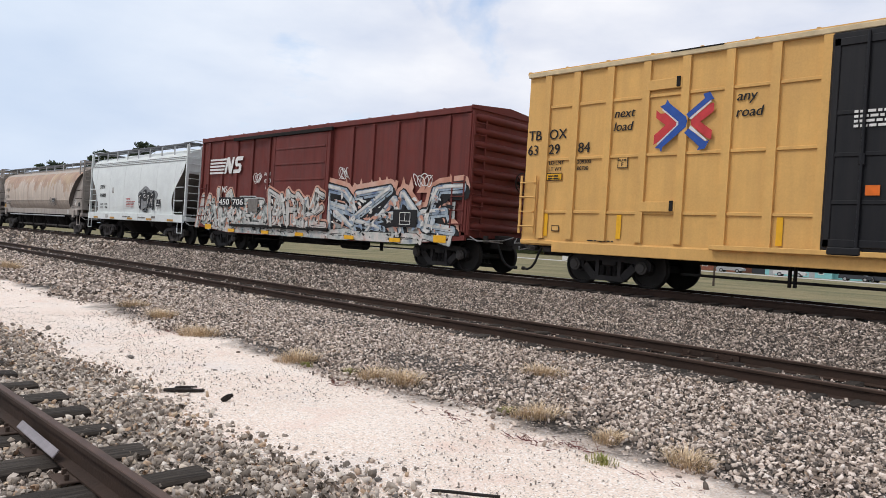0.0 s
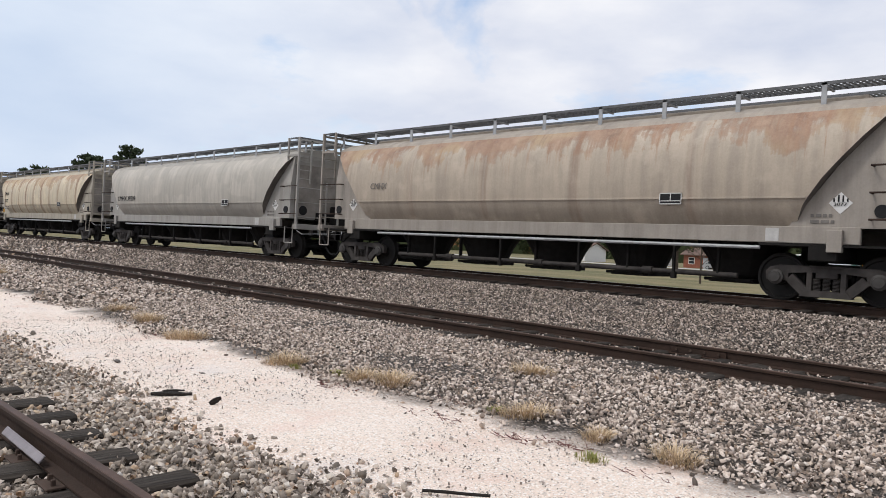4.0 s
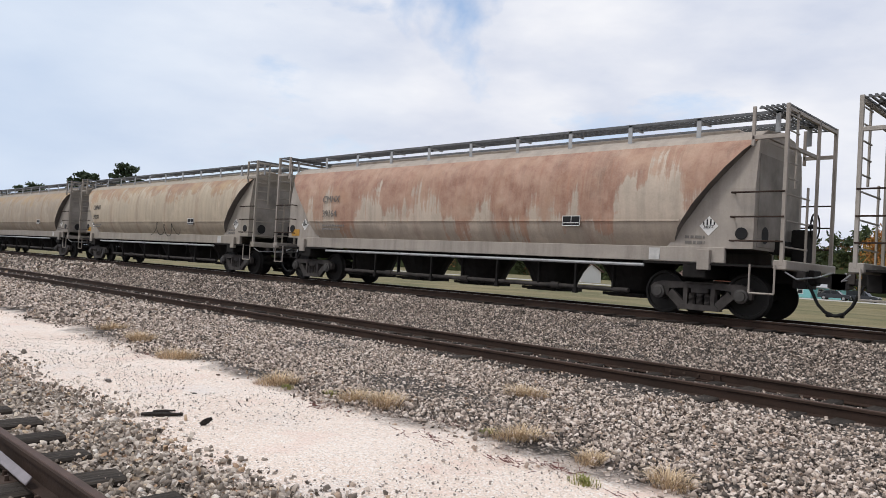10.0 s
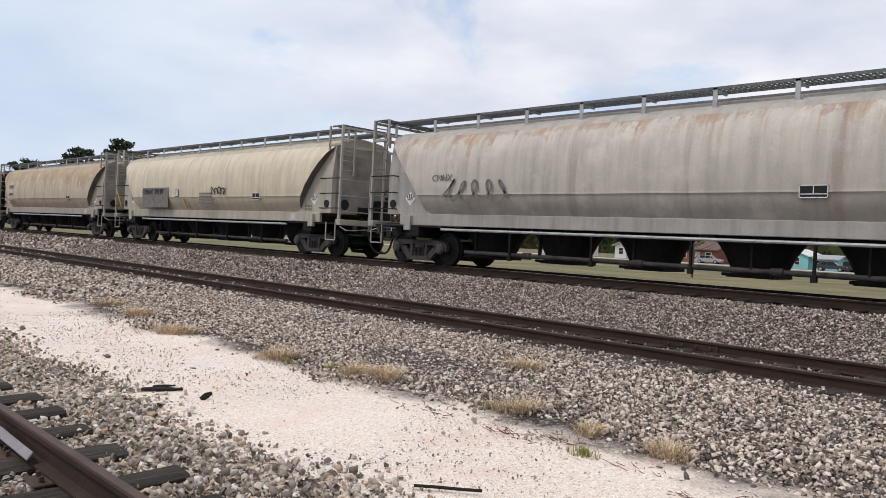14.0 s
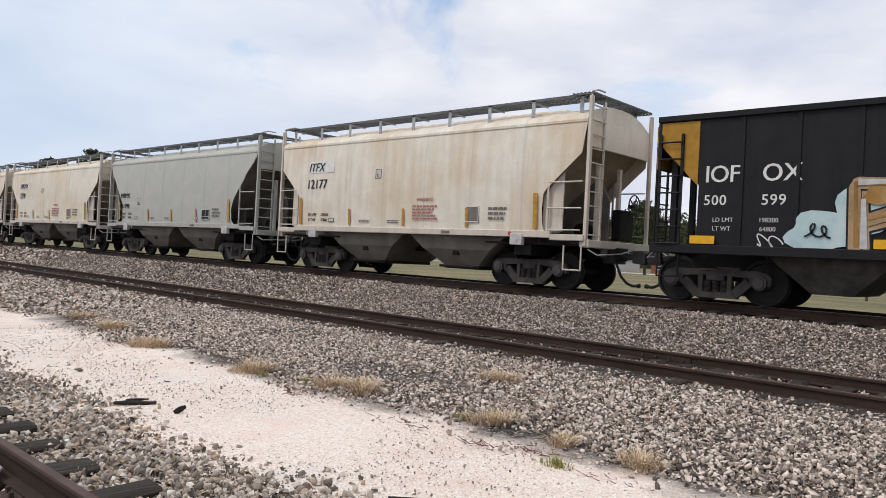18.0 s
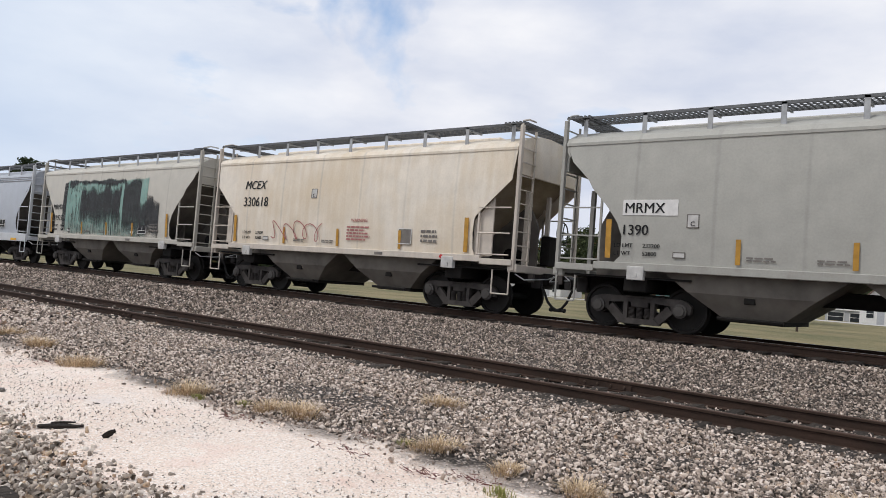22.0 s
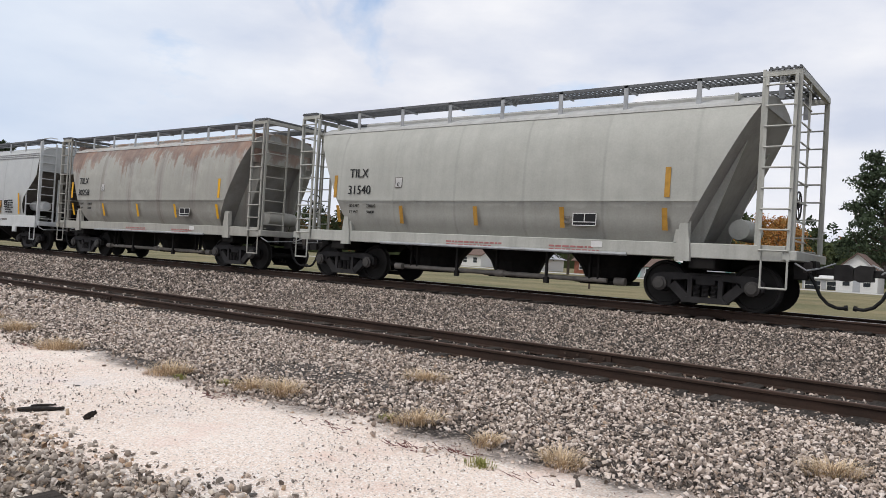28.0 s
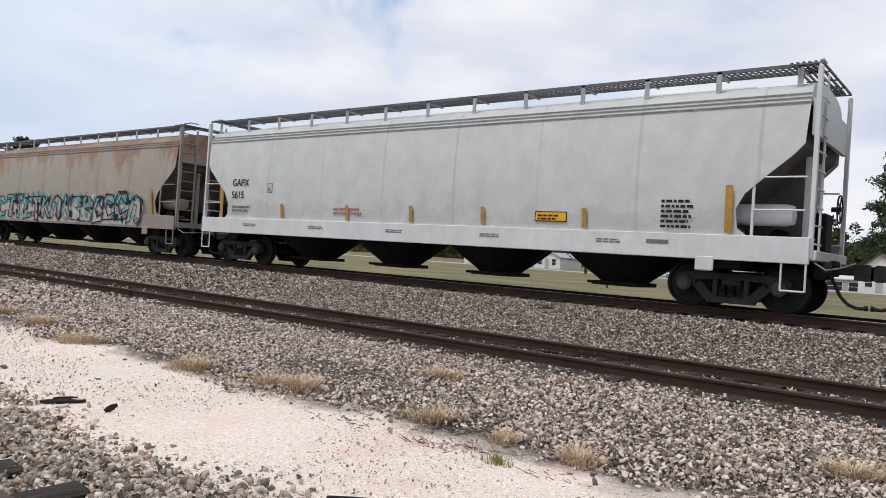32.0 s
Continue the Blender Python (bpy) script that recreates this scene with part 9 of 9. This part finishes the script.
def house(label, x, y, z, w, d, wall, rise, wall_mat, roof_mat, ridge="x", wins=(), door=None, eave=0.5, chimney=None):
    root = new("house")
    root.matrix_basis = pose(x, y, z)
    tagged(root, label, "house", "houses along the road")
    s = Shape()
    s.box(-w / 2, w / 2, 0, d, -0.4, wall)
    if ridge == "x":
        s.prism_x([(0, wall), (d, wall), (d / 2, wall + rise)], -w / 2, w / 2)
    else:
        s.prism([(-w / 2, wall), (w / 2, wall), (0, wall + rise)], 0, d)
    part("wall", s, wall_mat, root)
    r, t = Shape(), 0.16
    if ridge == "x":
        k = rise / (d / 2) * eave
        for a, b in ((-eave, d / 2), (d + eave, d / 2)):
            r.prism_x([(a, wall - k + 0.03), (b, wall + rise + 0.03), (b, wall + rise + 0.03 + t), (a, wall - k + 0.03 + t)], -w / 2 - eave, w / 2 + eave)
    else:
        k = rise / (w / 2) * eave
        for a in (-w / 2 - eave, w / 2 + eave):
            r.prism([(a, wall - k + 0.03), (0, wall + rise + 0.03), (0, wall + rise + 0.03 + t), (a, wall - k + 0.03 + t)], -eave, d + eave)
    rf = part("roof", r, roof_mat, root, "pitched shingle roof")
    if chimney is not None:
        part("chimney", Shape().box(chimney - 0.35, chimney + 0.35, d * 0.4, d * 0.4 + 0.7, wall + rise * 0.5, wall + rise + 0.9), MAT["brick"], rf, "brick chimney")
    for wx, wz, ww, wh in wins:
        window(root, wx, 0.0, wz, ww, wh)
    if door is not None:
        dr = part("door", Shape().box(door - 0.46, door + 0.46, -0.05, 0.02, 0.0, 2.02, 0.02), MAT["house_grey"], root, "grey front door")
        part("door_handle", Shape().rod((door + 0.34, -0.05, 1.0), (door + 0.34, -0.12, 1.0), 0.03), MAT["galv"], dr)
    return root


def parked_car(label, x, y, z, turn, paint, tall=1.45, length=4.5, suv=False):
    root = new("parked_car")
    root.matrix_basis = pose(x, y, z, 0, 0, turn)
    tagged(root, label, "car", "parked cars")
    h, a = length / 2, 0.85
    low = [(-h, 0.35), (h, 0.35), (h, 0.68), (h * 0.92, 0.82), (h * 0.45, 0.95), (-h * 0.8, 0.98), (-h, 0.85)]
    cab = [(h * 0.45, 0.93), (h * 0.18, tall), (-h * (0.86 if suv else 0.5), tall), (-h * (0.96 if suv else 0.82), 0.95)]
    s = Shape().prism(low, -a, a)
    s.prism([(cab[1][0] + 0.02, tall - 0.06), (cab[1][0] - 0.1, tall + 0.03), (cab[2][0] + 0.1, tall + 0.03), (cab[2][0] - 0.02, tall - 0.06)], -a * 0.84, a * 0.84)
    body = part("body", s, paint, root)
    part("glasshouse", Shape().prism(cab, -a * 0.82, a * 0.82), MAT["glass"], root, "dark car windows")
    for px in (h * 0.2, -h * 0.2, -h * (0.9 if suv else 0.62)):
        part("pillar", Shape().prism([(px - 0.05, 0.93), (px + 0.05, 0.93), (px + 0.03, tall), (px - 0.07, tall)], -a * 0.84, a * 0.84), paint, root)
    for sx in (1, -1):
        for sy in (1, -1):
            wh = part("wheel", Shape().lathe([(0.1, -0.1), (0.33, -0.1), (0.33, 0.1), (0.1, 0.1)], (sx * h * 0.6, sy * 0.78, 0.33), 18), MAT["rubber"], root, "black tyre")
            part("rim", Shape().lathe([(0.02, -0.03), (0.2, -0.03), (0.2, 0.03), (0.02, 0.03)], (sx * h * 0.6, sy * 0.87, 0.33), 14), MAT["galv"], wh, "grey rim")
    for sy in (-0.6, 0.6):
        part("headlight", Shape().box(h - 0.02, h + 0.02, sy - 0.17, sy + 0.17, 0.6, 0.74, 0.01), MAT["house_white"], root)
        part("tail_light", Shape().box(-h - 0.02, -h + 0.02, sy - 0.15, sy + 0.15, 0.66, 0.84, 0.01), MAT["red"], root)
    return root


def storage_tank(x, y, z, r, h):
    root = new("storage_tank")
    root.matrix_basis = pose(x, y, z)
    tagged(root, "white upright storage tank beside a grey shed", "tank")
    part("shell", Shape().lathe([(r, 0), (r, h * 0.86), (r * 0.8, h * 0.95), (r * 0.15, h)], n=20, axis="z"), MAT["house_white"], root, smooth=40)
    for k in (0.25, 0.5, 0.75):
        part("hoop", Shape().lathe([(r, h * k - 0.04), (r + 0.03, h * k - 0.04), (r + 0.03, h * k + 0.04), (r, h * k + 0.04)], n=20, axis="z"), MAT["galv"], root)


def far_side():
    road = Shape()
    xs = [-420 + 20 * i for i in range(30)]
    road.strip([(x, 109.5, ground_height(109.5) + 0.05) for x in xs], [(x, 117.0, ground_height(117.0) + 0.05) for x in xs])
    road.strip([(x, 109.5, ground_height(109.5) + 0.05) for x in xs], [(x, 109.2, ground_height(109.2) - 0.05) for x in xs])
    thing("road", road, MAT["asphalt"], "pale straight road across the lawn", "road", kind="structure")
    gz = -0.15
    house("teal cottage with a gable end and white windows", -44.0, 128, gz, 6.2, 9, 2.1, 1.1, MAT["house_teal"], MAT["house_white"], "y", ((-1.5, 0.7, 0.7, 1.1), (1.4, 0.7, 0.7, 1.1)), 0.0, 0.35)
    house("low teal wing under a pale metal roof", -38.9, 129, gz, 4.2, 6, 1.75, 0.6, MAT["house_teal"], MAT["galv"], "x", ((-0.9, 0.7, 0.7, 0.8), (0.8, 0.7, 0.7, 0.8)), None, 0.4)
    house("teal house under a dark brown shingle roof", -49.2, 128, gz, 4.8, 7, 2.05, 1.3, MAT["house_teal"], MAT["roof"], "x", ((0.9, 0.8, 0.8, 0.9),), -1.2)
    house("small dark carport beside a teal house", -53.0, 129, gz, 2.6, 6, 1.5, 0.5, MAT["car_dark"], MAT["roof"], "y")
    house("white clapboard house with a grey gable roof", -75.0, 130, gz, 6.0, 9, 2.5, 1.3, MAT["house_white"], MAT["house_grey"], "y", ((-1.6, 0.8, 0.9, 1.2), (1.6, 0.8, 0.9, 1.2)), 0.0)
    house("white bungalow with a brown roof", -92.0, 131, gz, 9.0, 8, 2.5, 1.5, MAT["house_white"], MAT["roof"], "x", ((-3, 0.8, 1.0, 1.1), (0.4, 0.8, 1.0, 1.1), (3, 0.8, 1.0, 1.1)), -1.3, chimney=2.0)
    house("red brick house under brown shingles", -61.5, 131, gz, 8.0, 8, 2.5, 1.6, MAT["brick"], MAT["roof"], "x", ((-2.4, 0.8, 1.0, 1.1), (2.4, 0.8, 1.0, 1.1)), 0.3)
    house("grey garage with two wide doors", -21.0, 128, gz, 6.2, 7, 1.7, 0.7, MAT["house_grey"], MAT["house_white"], "x", ((-1.6, 0.0, 2.2, 1.3), (1.5, 0.0, 2.2, 1.3)), None, 0.3)
    house("white house with a brown gabled roof", -15.4, 119, gz, 5.2, 8, 3.2, 2.3, MAT["house_white"], MAT["roof"], "y", ((-1.3, 0.9, 0.9, 1.2), (1.3, 0.9, 0.9, 1.2)), 0.0)
    house("brick house behind a dark conifer", -4.0, 126, gz, 10, 8, 2.6, 1.7, MAT["brick"], MAT["roof"], "x", ((-3, 0.8, 1.0, 1.1), (3, 0.8, 1.0, 1.1)), 0.2)
    storage_tank(-17.3, 125.5, gz, 0.75, 1.7)
    parked_car("white sport utility car parked by the road", -45.2, 122, gz, 8, MAT["car_white"], 1.7, 4.7, True)
    parked_car("dark saloon car parked before a cottage", -35.6, 122, gz, 4, MAT["car_dark"])
    parked_car("dark estate car parked before a cottage", -32.0, 123, gz, -6, MAT["car_dark"], 1.6, 4.6, True)
    parked_car("silver car parked beside a teal house", -55.8, 124, gz, 5, MAT["galv"])
    # trees between the line and the road
    tree("pine_tree", "tall dark conifer with drooping clumps", -14, 136, gz, 20, 6.5, 0.08, 44, 0.34, MAT["pine"], 1.5, 46, 0.34, 51, 1.0, 0.6)
    tree("broadleaf_tree", "broad tree with rust-brown autumn leaves", -18.4, 82, -0.05, 6.6, 3.6, 0.15, 22, 0.2, MAT["autumn"], 0.9, 70, 0.17, 52, 0.85)
    tree("broadleaf_tree", "bushy dark green broadleaf tree", -51.5, 101, -0.1, 9.6, 3.6, 0.22, 24, 0.24, MAT["leaf"], 1.0, 70, 0.19, 53)
    tree("bare_tree", "small bare tree with thin twigs", -20.6, 43.5, 0.0, 4.3, 2.0, 0.25, 22, 0.07, MAT["autumn_dull"], 0.25, 6, 0.05, 54, 0.3)
    tree("young_tree", "small tree with orange leaves", -10.8, 49.3, 0.0, 4.6, 2.0, 0.3, 18, 0.08, MAT["autumn"], 0.45, 26, 0.08, 55, 0.9)
    for k, (x, y, top, sp, seed) in enumerate(((-141, 50, 15.6, 4.6, 61), (-137.5, 55.6, 17.6, 4.8, 62), (-172, 51, 14.8, 4.4, 63), (-168, 56, 13.6, 4.0, 64), (-182, 52, 14.6, 4.4, 65))):
        tree("pine_tree", "tall pine with a clumpy flat-topped crown", x, y, 0.0, top - 1.7, sp * 0.85, 0.72, 15, 0.28, MAT["pine"], 0.8, 40, 0.36, seed, 0.8, 0.45)


def blade_tuft(n, spread, h0, h1, seed, lean=0.9, wide=0.006):
    g = random.Random(seed)
    s = Shape()
    for _ in range(n):
        a, r = g.uniform(0, 6.283), spread * g.random() ** 0.7
        x, y = r * math.cos(a) * 1.25, r * math.sin(a) * 0.8
        h = g.uniform(h0, h1) * (1.1 - 0.5 * r / spread)
        b = a + g.uniform(-0.9, 0.9)
        out = h * lean * g.uniform(0.15, 1.0)
        w = wide * g.uniform(0.6, 1.3)
        px, py = -math.sin(b) * w, math.cos(b) * w
        m = (x + math.cos(b) * out * 0.35, y + math.sin(b) * out * 0.35, h * 0.62)
        t = (x + math.cos(b) * out, y + math.sin(b) * out, h * g.uniform(0.7, 1.0))
        s.add([(x - px, y - py, -0.01), (x + px, y + py, -0.01), (m[0] + px * 0.8, m[1] + py * 0.8, m[2]), (m[0] - px * 0.8, m[1] - py * 0.8, m[2]), t],
              [(0, 1, 2, 3), (3, 2, 4)])
    return s


def near_plants():
    weeds = ((-11.95, 5.28, 1.15), (-9.9, 4.93, 1.1), (-7.5, 5.02, 0.95), (-6.25, 5.16, 0.8), (-5.85, 5.26, 1.0), (-5.4, 7.1, 0.95), (-4.08, 5.30, 0.85),
             (-3.25, 5.20, 0.62), (-2.54, 5.13, 0.78), (-24.1, 6.0, 1.8), (-0.91, 6.45, 0.85), (-13.6, 5.45, 1.0))
    for k, (x, y, s) in enumerate(weeds):
        root = thing("grass_clump", blade_tuft(int(520 * s), 0.23 * s, 0.02 * s, 0.19 * s, 200 + k, 2.2, 0.0030), MAT["drygrass"], "straw-coloured tangled dry grass clump at the edge of the lane", "weed", "dry weeds",
                     at=pose(x, y, float(ground_height(y)) + 0.01, 0, 0, 40 * k))
        part("dead_stem", blade_tuft(int(150 * s), 0.28 * s, 0.01, 0.12 * s, 300 + k, 3.2, 0.002), MAT["deadstem"], root, "brown dead stems")
    for k, (x, y, s) in enumerate(((-2.97, 4.66, 0.55), (-4.35, 5.22, 0.5), (-6.6, 5.1, 0.5), (-7.2, 4.95, 0.4))):
        thing("green_weed", blade_tuft(int(240 * s), 0.2 * s, 0.02, 0.09 * s + 0.02, 240 + k, 1.3, 0.004), MAT["greengrass"], "low yellow-green weed on the sand", "weed", "green weeds", at=pose(x, y, float(ground_height(y)) + 0.008))
    g = random.Random(9)
    for k, (x, y, s) in enumerate(((-2.37, 4.59, 0.20), (-3.65, 4.62, 0.24), (-4.56, 4.67, 0.26), (-4.83, 5.21, 0.18), (-1.75, 4.72, 0.2), (-2.0, 4.35, 0.15), (-3.3, 4.85, 0.15), (-6.1, 4.66, 0.25), (-10.4, 4.7, 0.4))):
        sp = Shape()
        for j in range(26):
            a, r = g.uniform(0, 6.28), s * g.random()
            p = (r * math.cos(a) * 1.5, r * math.sin(a) * 0.7, 0.004)
            q = (p[0] + g.uniform(-0.1, 0.1), p[1] + g.uniform(-0.05, 0.05), g.uniform(0.006, 0.03))
            sp.rod(p, q, 0.004, 4, 0.0015)
            if j % 2:
                sp.rod(q, (q[0] + g.uniform(-0.04, 0.04), q[1] + g.uniform(-0.03, 0.03), q[2] + 0.008), 0.003, 4, 0.001)
        thing("dead_sprig", sp, MAT["sprig"], "reddish-brown dead creeper flat on the sand", "dead plant", "dead sprigs", at=pose(x, y, float(ground_height(y)) + 0.004))
    # litter on the lane
    g = random.Random(12)

    def chunk(sx, sy, sz, seed, n=8):
        g2 = random.Random(seed)
        rows = []
        for i in range(n + 1):
            u = i / n
            k = 0.55 + 0.45 * math.sin(math.pi * min(1, max(0.08, u * 1.1)))
            rows.append([(-sx / 2 + sx * u, sy / 2 * k * math.cos(a) * g2.uniform(0.75, 1.1), sz / 2 + sz / 2 * k * math.sin(a) * g2.uniform(0.75, 1.1)) for a in [2 * math.pi * j / 7 for j in range(7)]])
        s = Shape()
        s.weld = True
        for p, q in zip(rows, rows[1:]):
            s.strip(p + p[:1], q + q[:1])
        return s.add(rows[0], [tuple(range(7))]).add(rows[-1], [tuple(range(7))])
    thing("wood_scrap", chunk(0.36, 0.075, 0.05, 3), MAT["wood_dark"], "dark rotten piece of timber lying on the sand", "wood scrap", smooth=40, at=pose(-6.49, 3.12, 0.0, 0, 0, 58))
    thing("wood_scrap", chunk(0.2, 0.04, 0.03, 4), MAT["wood_dark"], "short dark splinter of timber on the stones", "wood scrap", smooth=40, at=pose(-6.66, 3.22, 0.0, 0, 0, 66))
    thing("wood_chip", chunk(0.11, 0.035, 0.06, 5), MAT["wood_dark"], "upturned dark wood chip on the sand", "wood scrap", smooth=40, at=pose(-5.98, 3.30, 0.01, 0, -30, 70))
    thing("timber_plate", chunk(0.35, 0.14, 0.05, 6), MAT["wood_dark"], "flat dark timber piece at the foot of the bank", "wood scrap", smooth=40, at=pose(-7.8, 13.7, 0.50, 14, 0, 3))
    thing("dark_lump", chunk(0.2, 0.13, 0.1, 7), MAT["wood_dark"], "dark lump lying in the ballast", "debris", smooth=40, at=pose(-16.3, 7.4, 0.03, 0, 0, 20))
    thing("stick", Shape().pipe([(-3.2, 3.17, 0.015), (-3.08, 3.25, 0.022), (-2.98, 3.33, 0.02), (-2.86, 3.41, 0.026)], 0.011, 6), MAT["wood_dark"], "thin dark stick lying on the sand", "stick")
    for k, (x, y, s) in enumerate(((-8.47, 3.41, 0.10), (-3.57, 3.04, 0.06), (-3.85, 2.7, 0.08), (-3.26, 2.94, 0.06), (-2.5, 4.25, 0.05), (-4.9, 3.8, 0.045), (-7.4, 3.9, 0.05))):
        thing("stone", chunk(s, s * 0.7, s * 0.45, 30 + k, 5), MAT["pebble_dark"], "single dark grey stone lying on the sand", "stone", "loose stones", smooth=25, at=pose(x, y, float(ground_height(y)) - 0.008, 0, 0, 70 * k))


MAT["autumn_dull"] = grass_mat("rusty_leaves", (0.17, 0.075, 0.03), (0.13, 0.10, 0.045))
MAT["sprig"] = plain("dead_creeper", (0.16, 0.06, 0.055), 0.9, 0.0, 0.4, 20.0)
MAT["pebble_dark"] = plain("dark_stone", (0.15, 0.135, 0.125), 0.9, 0.0, 0.4, 30.0)
woods()
far_side()
near_plants()
# ---------------------------------------------------------------- movement
def travelled(t):
    """Metres that the train has rolled by t seconds; it slowly gathers speed."""
    u = t / 32
    return 474.456 * u + 6.397 * u ** 2 + 33.191 * u ** 3 - 12.557 * u ** 4


def motions():
    for car, x0 in TRAIN:
        walk(car, [(t, pose(x0 + travelled(t), MAIN_Y, MAIN_Z)) for t in range(0, 33, 2)])
        # the wheels turn while the car rolls past the lane
        near = [n / 30 for n in range(0, 961) if -60 < x0 + travelled(n / 30) < 14]
        if not near:
            continue
        for truck in [c for c in car.children if c.name.startswith("truck")]:
            for axle in [c for c in truck.children if c.name.startswith("wheelset")]:
                base = axle.matrix_basis.translation.copy()
                rows = []
                if near[0] > 0.01:
                    rows.append((0.0, pose(*base, 0, math.degrees(travelled(near[0]) / 0.457) % 360, 0)))
                rows += [(t, pose(*base, 0, math.degrees(travelled(t) / 0.457) % 360, 0)) for t in near]
                if near[-1] < 31.99:
                    rows.append((32.0, rows[-1][1]))
                walk(axle, rows)


motions()
